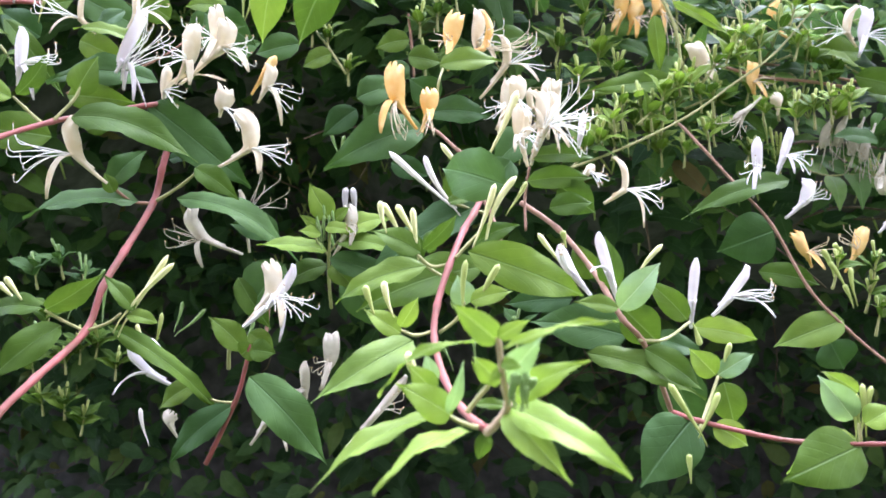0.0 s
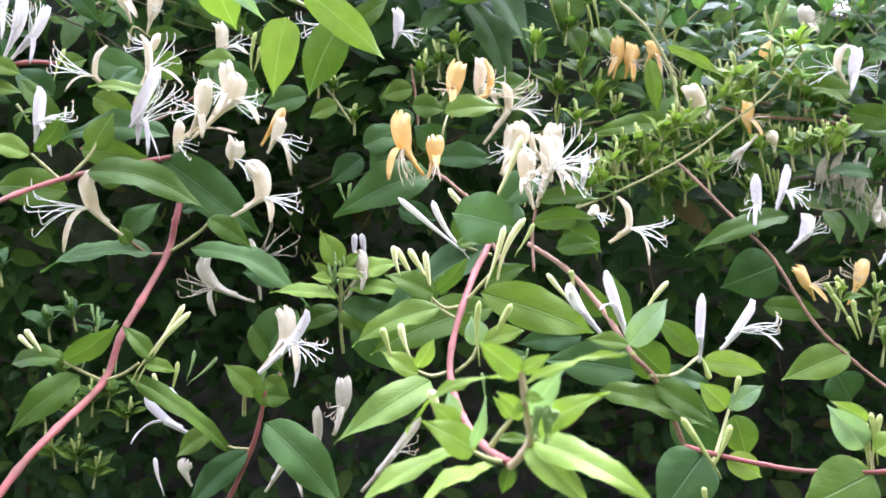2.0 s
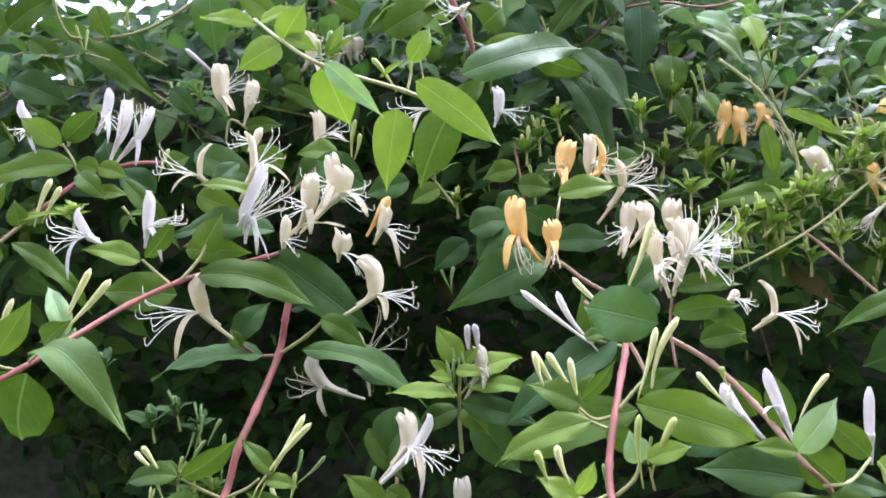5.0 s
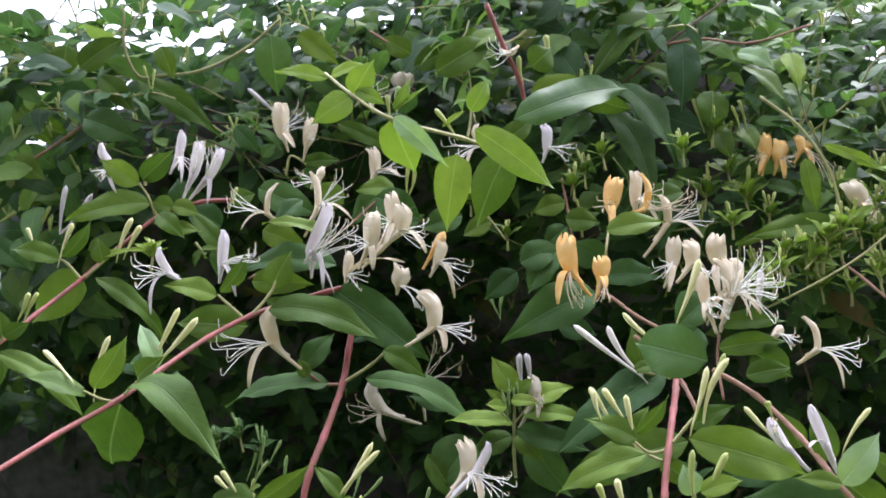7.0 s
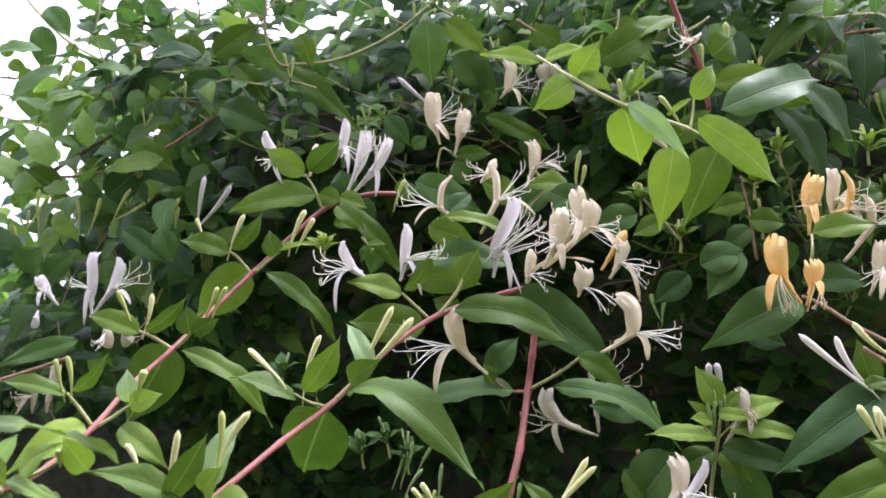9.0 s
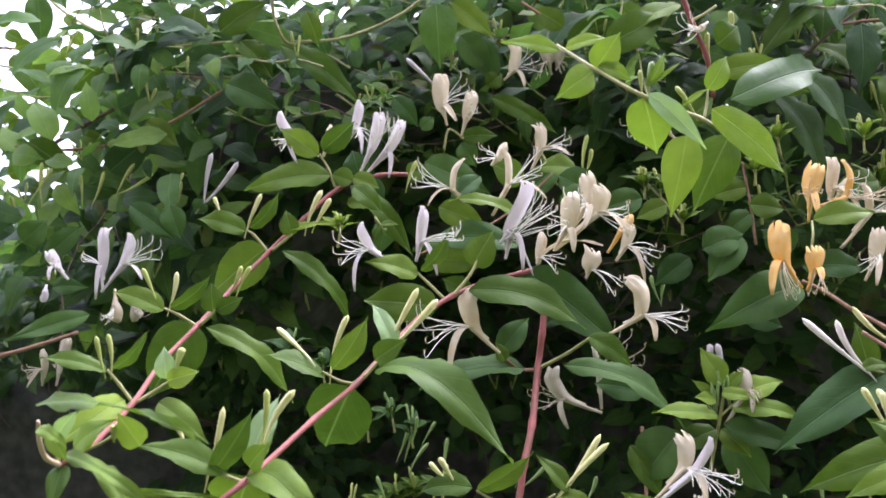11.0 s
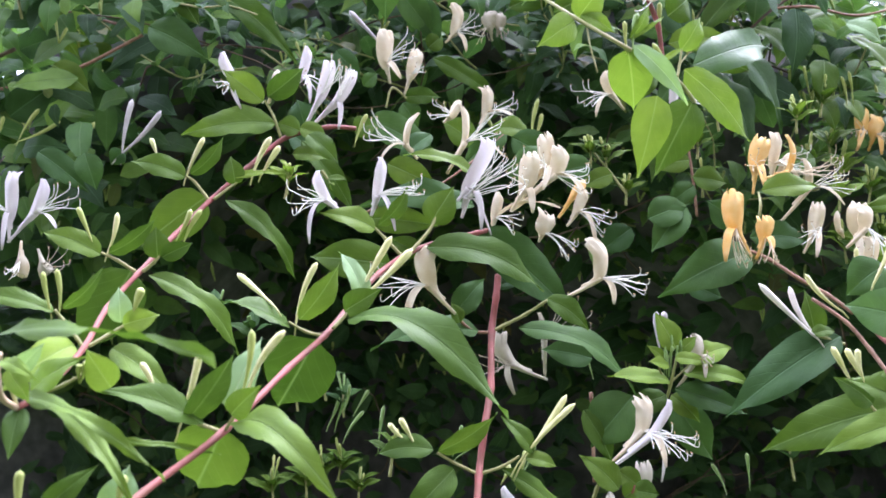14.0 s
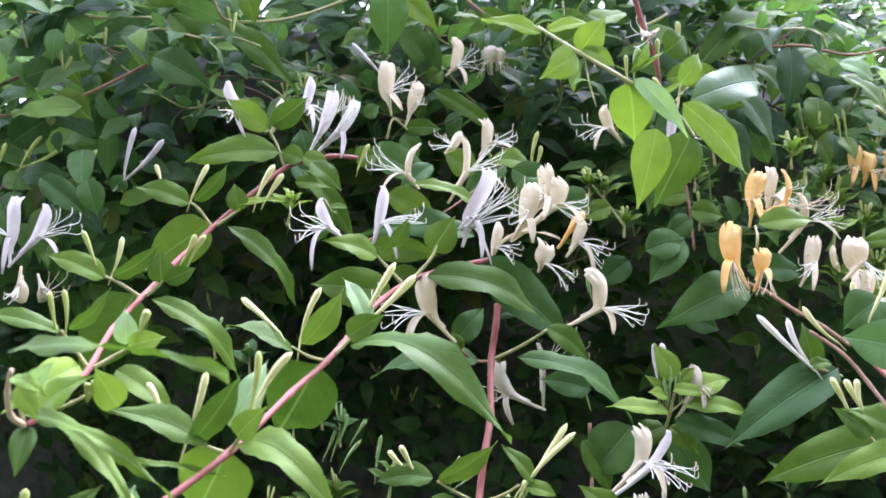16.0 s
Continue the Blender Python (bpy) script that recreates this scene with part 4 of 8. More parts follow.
bud(s, (-0.3383, 0.3144, 1.5616), (-0.3389, 0.3117, 1.5750), 0.00133, (-0.0000, -0.0000, -0.0000), "green")
stem(s, [(-0.3309, 0.3183, 1.5472), (-0.3358, 0.3160, 1.5549), (-0.3401, 0.3142, 1.5608)], 0.00073, 0.00058, "green")
stem(s, [(-0.3305, 0.3204, 1.5475), (-0.3247, 0.3237, 1.5516), (-0.3189, 0.3240, 1.5551)], 0.00073, 0.00059, "green")
leaf(s, (-0.3193, 0.3238, 1.5555), (-0.3065, 0.3254, 1.5585), 0.0090, (0.13, -0.99, -0.02), 0.08, "young")
leaf(s, (-0.3219, 0.3284, 1.5565), (-0.3224, 0.3259, 1.5693), 0.0087, (0.43, -0.89, -0.16), 0.08, "pale")
bud(s, (-0.3152, 0.3236, 1.5602), (-0.3120, 0.3226, 1.5687), 0.00211, (-0.0000, -0.0000, 0.0000), "green")
leaf(s, (-0.3524, 0.4208, 1.5865), (-0.3776, 0.4242, 1.5462), 0.0287, (0.27, -0.93, -0.25), 0.03, "mid", 0.22, 0.64)
stem(s, [(-0.3439, 0.4062, 1.5834), (-0.3527, 0.4037, 1.5894), (-0.3597, 0.4018, 1.5930)], 0.00093, 0.00065, "green")
stem(s, [(-0.3419, 0.4064, 1.5842), (-0.3366, 0.4065, 1.5887), (-0.3335, 0.4063, 1.5925)], 0.00093, 0.00065, "green")
leaf(s, (-0.3598, 0.4020, 1.5919), (-0.3846, 0.3956, 1.6038), 0.0128, (0.42, -0.79, 0.45), 0.08, "mid")
leaf(s, (-0.3564, 0.4024, 1.5929), (-0.3335, 0.4034, 1.6075), 0.0091, (0.44, -0.63, -0.64), 0.08, "mid")
bud(s, (-0.3642, 0.3998, 1.5999), (-0.3691, 0.3964, 1.6135), 0.00170, (-0.0000, -0.0000, -0.0000), "green")
bud(s, (-0.3562, 0.4021, 1.5945), (-0.3520, 0.3997, 1.6111), 0.00170, (-0.0000, -0.0000, 0.0000), "cream")
leaf(s, (-0.3350, 0.4064, 1.5903), (-0.3360, 0.4035, 1.6049), 0.0119, (0.37, -0.92, -0.16), 0.08, "mid")
leaf(s, (-0.3318, 0.4028, 1.5904), (-0.3185, 0.4037, 1.5976), 0.0090, (0.15, -0.97, -0.17), 0.08, "mid")
bud(s, (-0.3251, 0.4061, 1.6011), (-0.3194, 0.4047, 1.6131), 0.00170, (-0.0000, -0.0000, 0.0000), "green")
bud(s, (-0.3224, 0.4067, 1.5998), (-0.3147, 0.4056, 1.6129), 0.00170, (-0.0000, -0.0000, 0.0000), "green")
leaf(s, (-0.3392, 0.4072, 1.5827), (-0.2966, 0.4275, 1.5451), 0.0134, (0.67, -0.60, 0.43), 0.15, "mid")
leaf(s, (-0.3344, 0.4818, 1.6344), (-0.3742, 0.4851, 1.6086), 0.0266, (0.09, -0.96, -0.27), 0.03, "mid", 0.22, 0.64)
stem(s, [(-0.3297, 0.4730, 1.6304), (-0.3371, 0.4698, 1.6404), (-0.3418, 0.4684, 1.6439)], 0.00098, 0.00065, "green")
stem(s, [(-0.3274, 0.4732, 1.6313), (-0.3194, 0.4734, 1.6374), (-0.3143, 0.4735, 1.6411)], 0.00098, 0.00065, "green")
leaf(s, (-0.3418, 0.4686, 1.6429), (-0.3694, 0.4620, 1.6538), 0.0142, (0.35, -0.87, 0.34), 0.08, "mid")
leaf(s, (-0.3394, 0.4687, 1.6448), (-0.3191, 0.4684, 1.6641), 0.0099, (0.56, -0.58, -0.59), 0.08, "mid")
bud(s, (-0.3566, 0.4639, 1.6549), (-0.3593, 0.4618, 1.6635), 0.00170, (-0.0000, -0.0000, -0.0000), "cream")
bud(s, (-0.3407, 0.4683, 1.6455), (-0.3315, 0.4662, 1.6646), 0.00199, (-0.0009, -0.0002, 0.0004), "cream")
leaf(s, (-0.3157, 0.4736, 1.6396), (-0.3175, 0.4704, 1.6549), 0.0119, (0.27, -0.95, -0.17), 0.08, "mid")
bud(s, (-0.3057, 0.4739, 1.6466), (-0.2959, 0.4719, 1.6658), 0.00227, (-0.0000, -0.0000, 0.0000), "cream")
bud(s, (-0.3008, 0.4748, 1.6464), (-0.2913, 0.4736, 1.6610), 0.00227, (-0.0000, -0.0000, 0.0000), "cream")
leaf(s, (-0.3167, 0.4727, 1.6432), (-0.2862, 0.4772, 1.6465), 0.0052, (0.08, -0.88, 0.46), 0.08, "young")
leaf(s, (-0.3215, 0.4742, 1.6310), (-0.2829, 0.4937, 1.5891), 0.0131, (0.68, -0.67, 0.31), 0.14, "mid")
sprig(s, (-0.2903, 0.4842, 1.6328), (-0.2869, 0.4817, 1.6491), 0.0113, 3, "young", 4)
leaf(s, (-0.2997, 0.5041, 1.6831), (-0.3506, 0.4872, 1.6732), 0.0201, (0.21, -0.88, 0.43), 0.08, "mid")
stem(s, [(-0.2968, 0.5063, 1.6742), (-0.3008, 0.5033, 1.6866), (-0.3057, 0.5007, 1.6962)], 0.00093, 0.00070, "green")
leaf(s, (-0.3065, 0.5007, 1.6955), (-0.3301, 0.4935, 1.7125), 0.0158, (0.27, -0.96, -0.03), 0.08, "mid")
leaf(s, (-0.3039, 0.5006, 1.6982), (-0.2826, 0.5006, 1.7169), 0.0158, (0.37, -0.83, -0.42), 0.08, "mid")
flower(s, (-0.3074, 0.5055, 1.6962), (-0.3223, 0.4974, 1.7063), (-0.3306, 0.4940, 1.7238), (-0.3177, 0.4928, 1.6890), (-0.3279, 0.4889, 1.7008), 0.0072, "white", 0.36)
flower(s, (-0.3046, 0.5060, 1.6961), (-0.3017, 0.5019, 1.7010), (-0.2982, 0.5010, 1.7151), None, None, 0.0064, "cream", 0.36)
flower(s, (-0.2843, 0.5167, 1.6845), (-0.2739, 0.5114, 1.7022), (-0.2681, 0.5097, 1.7232), None, (-0.2638, 0.5022, 1.7141), 0.0090, "white", 0.24)
flower(s, (-0.2815, 0.5174, 1.6837), (-0.2653, 0.5135, 1.6991), (-0.2546, 0.5128, 1.7184), (-0.2628, 0.5088, 1.6800), (-0.2570, 0.5037, 1.7121), 0.0090, "white", 0.24)
flower(s, (-0.2943, 0.5212, 1.7068), (-0.2868, 0.5169, 1.7163), (-0.2829, 0.5153, 1.7352), None, None, 0.0069, "white", 0.36)
leaf(s, (-0.2859, 0.5263, 1.6873), (-0.2902, 0.5225, 1.7037), 0.0184, (0.16, -0.97, -0.18), 0.08, "dark")
leaf(s, (-0.2859, 0.5069, 1.6808), (-0.2689, 0.5108, 1.6748), 0.0133, (0.29, -0.94, 0.21), 0.08, "mid")
leaf(s, (-0.2860, 0.5072, 1.6790), (-0.2997, 0.5041, 1.6831), 0.0133, (0.27, -0.94, 0.21), 0.08, "mid")
bud(s, (-0.2535, 0.5231, 1.6782), (-0.2467, 0.5214, 1.6929), 0.00186, (-0.0000, -0.0000, 0.0000), "green")
leaf(s, (-0.2573, 0.5411, 1.6885), (-0.2422, 0.5427, 1.6934), 0.0152, (0.13, -0.99, -0.09), 0.08, "mid")
leaf(s, (-0.2905, 0.5090, 1.6653), (-0.2696, 0.5127, 1.6644), 0.0114, (0.18, -0.94, 0.30), 0.08, "mid")
sprig(s, (-0.2737, 0.5136, 1.6559), (-0.2690, 0.5157, 1.6487), 0.0092, 2, "mid", 0)

s = thing("honeysuckle_shoot", (-0.0638, 0.4616, 1.6794), "bright yellow-green young shoot with large soft oval leaves", "climbing shoot", "honeysuckle shoots on the hedge face")
stem(s, [(-0.0623, 0.4620, 1.6788), (-0.0839, 0.4223, 1.6787), (-0.1150, 0.3858, 1.6806), (-0.1368, 0.3942, 1.6992), (-0.1539, 0.4083, 1.7184)], 0.00119, 0.00074, "green")
leaf(s, (-0.1527, 0.4091, 1.7156), (-0.1824, 0.4080, 1.7224), 0.0096, (0.10, -0.95, 0.30), 0.08, "fresh")
leaf(s, (-0.1497, 0.4045, 1.7149), (-0.1283, 0.4022, 1.7190), 0.0087, (-0.15, -0.97, 0.19), 0.08, "fresh")
leaf(s, (-0.1360, 0.3943, 1.6992), (-0.1234, 0.3884, 1.7144), 0.0149, (-0.07, -0.95, -0.31), 0.04, "fresh", 0.12, 0.62)
leaf(s, (-0.1348, 0.3941, 1.7012), (-0.1187, 0.3933, 1.6924), 0.0088, (0.01, -0.99, 0.11), 0.08, "fresh")
leaf(s, (-0.1377, 0.3943, 1.6979), (-0.1560, 0.3837, 1.6829), 0.0148, (0.47, -0.88, 0.05), 0.05, "fresh", 0.12, 0.64)
leaf(s, (-0.1152, 0.3858, 1.6806), (-0.1069, 0.4070, 1.6575), 0.0217, (-0.04, -0.73, -0.68), 0.05, "fresh", 0.12, 0.64)
leaf(s, (-0.1134, 0.3810, 1.6803), (-0.0889, 0.3797, 1.6539), 0.0102, (-0.10, -0.99, -0.05), 0.08, "pale")
bud(s, (-0.1161, 0.3854, 1.6821), (-0.1166, 0.3833, 1.6928), 0.00133, (-0.0000, -0.0000, -0.0000), "green")
bud(s, (-0.1127, 0.3855, 1.6845), (-0.1103, 0.3836, 1.6966), 0.00177, (-0.0000, -0.0000, 0.0000), "small")
leaf(s, (-0.1139, 0.3851, 1.6856), (-0.1032, 0.3842, 1.6998), 0.0060, (0.36, -0.87, -0.33), 0.08, "fresh")
leaf(s, (-0.1139, 0.3853, 1.6846), (-0.0958, 0.3859, 1.6975), 0.0021, (0.16, -0.97, -0.19), 0.08, "fresh")
stem(s, [(-0.0816, 0.4255, 1.6801), (-0.0797, 0.4264, 1.6878), (-0.0787, 0.4253, 1.6946)], 0.00074, 0.00055, "green")
leaf(s, (-0.0790, 0.4253, 1.6944), (-0.0670, 0.4242, 1.7110), 0.0118, (0.11, -0.98, -0.14), 0.08, "fresh")
bud(s, (-0.0884, 0.4160, 1.6808), (-0.0967, 0.4123, 1.6932), 0.00165, (-0.0000, -0.0000, -0.0000), "green")
leaf(s, (-0.0936, 0.4146, 1.6837), (-0.0808, 0.4151, 1.6926), 0.0033, (0.04, -1.00, -0.01), 0.08, "fresh")
leaf(s, (-0.0891, 0.4377, 1.6746), (-0.0997, 0.4437, 1.6332), 0.0208, (0.01, -0.99, -0.15), 0.05, "fresh", 0.14, 0.62)
leaf(s, (-0.0632, 0.4618, 1.6788), (-0.0856, 0.4654, 1.6401), 0.0246, (-0.04, -1.00, -0.07), 0.05, "mid", 0.14, 0.66)
leaf(s, (-0.0774, 0.4274, 1.6849), (-0.0350, 0.4504, 1.6548), 0.0187, (0.28, -0.91, -0.31), 0.08, "fresh", 0.14)
leaf(s, (-0.0575, 0.4784, 1.7051), (0.0233, 0.5648, 1.7560), 0.0244, (0.45, -0.88, 0.10), 0.06, "dark", 0.30, 0.72)
leaf(s, (-0.0455, 0.5645, 1.7516), (-0.0030, 0.5703, 1.7580), 0.0190, (0.12, -0.99, 0.12), 0.08, "mid")
leaf(s, (-0.0081, 0.6095, 1.7648), (0.0303, 0.6187, 1.7494), 0.0196, (-0.11, -0.71, -0.70), 0.08, "mid")

s = thing("honeysuckle_shoot", (-0.0493, 0.5669, 1.7352), "thin red climbing stem with drying flowers on the hedge", "climbing shoot", "honeysuckle shoots on the hedge face")
stem(s, [(-0.0712, 0.5482, 1.8152), (-0.0613, 0.5558, 1.7836), (-0.0529, 0.5612, 1.7622), (-0.0493, 0.5670, 1.7348)], 0.00197, 0.00148, "red")
flower(s, (-0.0512, 0.5572, 1.7850), (-0.0565, 0.5536, 1.7800), (-0.0646, 0.5530, 1.7827), None, (-0.0693, 0.5435, 1.7763), 0.0061, "cream", 0.48)
bud(s, (-0.0511, 0.5618, 1.7610), (-0.0517, 0.5584, 1.7784), 0.00225, (-0.0000, -0.0000, -0.0000), "green")
bud(s, (-0.0317, 0.5815, 1.7832), (-0.0312, 0.5783, 1.8003), 0.00266, (-0.0000, -0.0000, -0.0000), "green")
stem(s, [(-0.0641, 0.5550, 1.7855), (-0.0527, 0.5559, 1.7906), (-0.0449, 0.5563, 1.7958)], 0.00099, 0.00074, "green")
leaf(s, (-0.0433, 0.5710, 1.7739), (-0.0274, 0.5713, 1.7864), 0.0228, (0.14, -0.98, -0.15), 0.08, "mid")
flower(s, (-0.0730, 0.5850, 1.7120), (-0.0830, 0.5780, 1.7210), (-0.0880, 0.5740, 1.7360), (-0.0960, 0.5700, 1.7030), (-0.1030, 0.5660, 1.7150), 0.0085, "cream", 0.34)
leaf(s, (-0.1166, 0.6067, 1.7929), (-0.0679, 0.6102, 1.8174), 0.0277, (0.13, -0.98, -0.12), 0.08, "mid")
leaf(s, (-0.0724, 0.5862, 1.7219), (-0.0423, 0.5875, 1.7417), 0.0170, (0.13, -0.98, -0.14), 0.08, "mid")

s = thing("honeysuckle_shoot", (0.0170, 0.4949, 1.5741), "brown-stemmed shoot bearing golden yellow and white aged flowers", "climbing shoot", "honeysuckle shoots on the hedge face")
stem(s, [(0.0279, 0.4885, 1.5628), (0.0170, 0.4949, 1.5741), (0.0036, 0.5010, 1.5844), (-0.0081, 0.5122, 1.5971), (-0.0162, 0.5199, 1.6033)], 0.00116, 0.00107, "brown")
flower(s, (-0.0206, 0.5058, 1.5982), (-0.0317, 0.4975, 1.6140), (-0.0316, 0.4948, 1.6351), (-0.0409, 0.4915, 1.5936), (-0.0297, 0.4931, 1.5936), 0.0134, "yellow", 0.18)
flower(s, (-0.0179, 0.5065, 1.5965), (-0.0134, 0.5010, 1.6091), (-0.0130, 0.5000, 1.6210), (-0.0125, 0.4942, 1.6003), (-0.0143, 0.4952, 1.5935), 0.0122, "yellow", 0.30)
flower(s, (-0.0017, 0.5478, 1.6433), (-0.0006, 0.5410, 1.6602), (0.0046, 0.5394, 1.6788), None, None, 0.0135, "yellow", 0.36)
flower(s, (0.0163, 0.5637, 1.6539), (0.0178, 0.5580, 1.6650), (0.0206, 0.5558, 1.6854), None, None, 0.0095, "cream", 0.36)
flower(s, (0.0178, 0.5606, 1.6548), (0.0216, 0.5561, 1.6616), (0.0270, 0.5562, 1.6719), None, None, 0.0050, "cream", 0.36)
flower(s, (0.0057, 0.5489, 1.6534), (0.0221, 0.5468, 1.6573), (0.0221, 0.5435, 1.6810), None, (0.0495, 0.5417, 1.6582), 0.0058, "yellow", 0.24)
flower(s, (0.0186, 0.5558, 1.6266), (0.0364, 0.5506, 1.6474), (0.0333, 0.5478, 1.6662), (0.0564, 0.5471, 1.6351), (0.0569, 0.5438, 1.6525), 0.0074, "cream", 0.42)
flower(s, (0.0286, 0.5490, 1.6046), (0.0343, 0.5436, 1.6178), (0.0363, 0.5416, 1.6362), None, None, 0.0108, "cream", 0.36)
flower(s, (0.0750, 0.5553, 1.6054), (0.0654, 0.5481, 1.6169), (0.0652, 0.5457, 1.6358), None, None, 0.0138, "cream", 0.36)
flower(s, (0.0559, 0.5509, 1.6148), (0.0515, 0.5458, 1.6187), (0.0503, 0.5446, 1.6308), None, None, 0.0048, "cream", 0.36)
bud(s, (0.0416, 0.5137, 1.5837), (0.0432, 0.5103, 1.6027), 0.00185, (-0.0000, -0.0000, 0.0000), "cream")
leaf(s, (-0.0066, 0.5198, 1.6399), (0.0319, 0.5253, 1.6448), 0.0166, (0.10, -0.95, 0.30), 0.08, "mid")
stem(s, [(-0.0089, 0.5229, 1.6213), (-0.0072, 0.5214, 1.6309), (-0.0046, 0.5303, 1.6408)], 0.00086, 0.00066, "green")
leaf(s, (-0.0170, 0.5201, 1.6018), (-0.0754, 0.4989, 1.5808), 0.0277, (0.21, -0.92, 0.33), 0.08, "dark")
leaf(s, (-0.0144, 0.5238, 1.6119), (0.0277, 0.5305, 1.6134), 0.0174, (0.15, -0.96, 0.23), 0.08, "dark")
leaf(s, (-0.0087, 0.5630, 1.6276), (-0.0269, 0.5572, 1.6423), 0.0215, (0.13, -0.97, -0.22), 0.08, "dark")
leaf(s, (0.0520, 0.5749, 1.6728), (0.0193, 0.5712, 1.6635), 0.0192, (0.04, -0.97, 0.25), 0.08, "mid")
leaf(s, (-0.0634, 0.5735, 1.6330), (-0.0337, 0.5767, 1.6426), 0.0228, (0.04, -0.98, 0.18), 0.08, "dark")
stem(s, [(-0.0022, 0.4753, 1.5517), (0.0061, 0.4772, 1.5491), (0.0172, 0.4796, 1.5458)], 0.00095, 0.00095, "green")
bud(s, (-0.0037, 0.4719, 1.5517), (-0.0339, 0.4619, 1.5782), 0.00220, (-0.0028, 0.0001, -0.0031), "white")
bud(s, (-0.0011, 0.4755, 1.5517), (-0.0151, 0.4684, 1.5768), 0.00222, (-0.0013, -0.0001, -0.0007), "white")
leaf(s, (-0.0029, 0.4732, 1.5512), (0.0115, 0.4750, 1.5545), 0.0082, (-0.01, -0.87, 0.49), 0.08, "mid")
leaf(s, (0.0052, 0.4873, 1.5493), (-0.0026, 0.4811, 1.5751), 0.0155, (-0.05, -0.97, -0.25), 0.08, "mid")
bud(s, (0.0129, 0.4753, 1.5652), (-0.0061, 0.4686, 1.5835), 0.00197, (-0.0009, 0.0000, -0.0010), "cream")
leaf(s, (0.0147, 0.4784, 1.5502), (-0.0522, 0.4748, 1.5102), 0.0274, (-0.22, -0.87, 0.44), 0.06, "dark")
leaf(s, (0.0144, 0.4224, 1.5146), (-0.0508, 0.4307, 1.4957), 0.0223, (-0.24, -0.86, 0.46), 0.08, "mid")
stem(s, [(0.0028, 0.3934, 1.5061), (-0.0094, 0.3925, 1.5124), (-0.0155, 0.3917, 1.5182)], 0.00081, 0.00065, "green")
bud(s, (-0.0239, 0.3901, 1.5291), (-0.0315, 0.3879, 1.5434), 0.00191, (0.0014, -0.0001, 0.0007), "cream")
bud(s, (-0.0177, 0.3901, 1.5290), (-0.0253, 0.3880, 1.5426), 0.00191, (0.0007, -0.0001, 0.0004), "cream")
leaf(s, (-0.0137, 0.3917, 1.5181), (-0.0288, 0.3899, 1.5307), 0.0125, (0.16, -0.99, 0.05), 0.08, "mid")
leaf(s, (-0.0121, 0.3963, 1.5209), (-0.0058, 0.3944, 1.5332), 0.0090, (-0.43, -0.90, 0.08), 0.08, "mid")
stem(s, [(0.0255, 0.4415, 1.5219), (0.0207, 0.4587, 1.5421), (0.0127, 0.4665, 1.5574), (-0.0007, 0.4747, 1.5705)], 0.00111, 0.00101, "brown")
flower(s, (0.0280, 0.4903, 1.6002), (0.0376, 0.4850, 1.6105), (0.0369, 0.4843, 1.6233), None, (0.0409, 0.4784, 1.5981), 0.0115, "cream", 0.36)
flower(s, (0.0372, 0.4931, 1.5810), (0.0403, 0.4881, 1.5900), (0.0413, 0.4869, 1.6059), None, None, 0.0098, "cream", 0.36)
leaf(s, (0.0443, 0.4818, 1.5890), (0.0226, 0.4842, 1.5740), 0.0234, (-0.36, -0.85, 0.38), 0.08, "dark")

s = thing("honeysuckle_shoot", (-0.0740, 0.5030, 1.5220), "fresh light green sprout with a tight cluster of small buds", "climbing shoot", "honeysuckle shoots on the hedge face")
stem(s, [(-0.0760, 0.5300, 1.4930), (-0.0750, 0.5150, 1.5090), (-0.0730, 0.5020, 1.5250), (-0.0710, 0.4950, 1.5390)], 0.00110, 0.00080, "green")
stem(s, [(-0.0720, 0.5020, 1.5270), (-0.0670, 0.4980, 1.5320), (-0.0620, 0.4940, 1.5380)], 0.00070, 0.00050, "green")
stem(s, [(-0.0730, 0.5030, 1.5240), (-0.0790, 0.4990, 1.5320), (-0.0810, 0.4970, 1.5390)], 0.00070, 0.00050, "green")
leaf(s, (-0.0710, 0.4930, 1.5450), (-0.0830, 0.4900, 1.5650), 0.0147, (0.15, -0.97, 0.15), 0.04, "fresh", 0.20, 0.66)
leaf(s, (-0.0740, 0.5000, 1.5270), (-0.1120, 0.4880, 1.5300), 0.0153, (0.10, -0.72, 0.68), 0.08, "fresh", 0.35, 0.72)
leaf(s, (-0.0640, 0.4940, 1.5370), (-0.0370, 0.5000, 1.5490), 0.0147, (-0.10, -0.85, 0.50), 0.06, "fresh", 0.35, 0.72)
leaf(s, (-0.0670, 0.4960, 1.5310), (-0.0300, 0.4880, 1.5260), 0.0133, (0.00, -0.70, 0.70), 0.10, "fresh", 0.35, 0.72)
leaf(s, (-0.0730, 0.4900, 1.5400), (-0.0560, 0.4840, 1.5370), 0.0087, (0.00, -0.85, 0.50), 0.06, "young", 0.35, 0.72)
leaf(s, (-0.0760, 0.4920, 1.5360), (-0.0880, 0.4880, 1.5380), 0.0080, (0.10, -0.80, 0.60), 0.06, "fresh", 0.35, 0.72)
leaf(s, (-0.0690, 0.4940, 1.5430), (-0.0600, 0.4920, 1.5520), 0.0080, (-0.20, -0.95, 0.20), 0.05, "fresh", 0.35, 0.72)
leaf(s, (-0.0750, 0.5060, 1.5190), (-0.1020, 0.5000, 1.5080), 0.0147, (0.20, -0.80, 0.55), 0.08, "mid", 0.35, 0.72)
leaf(s, (-0.0720, 0.5060, 1.5190), (-0.0580, 0.5000, 1.5040), 0.0133, (-0.20, -0.80, 0.55), 0.08, "mid", 0.35, 0.72)
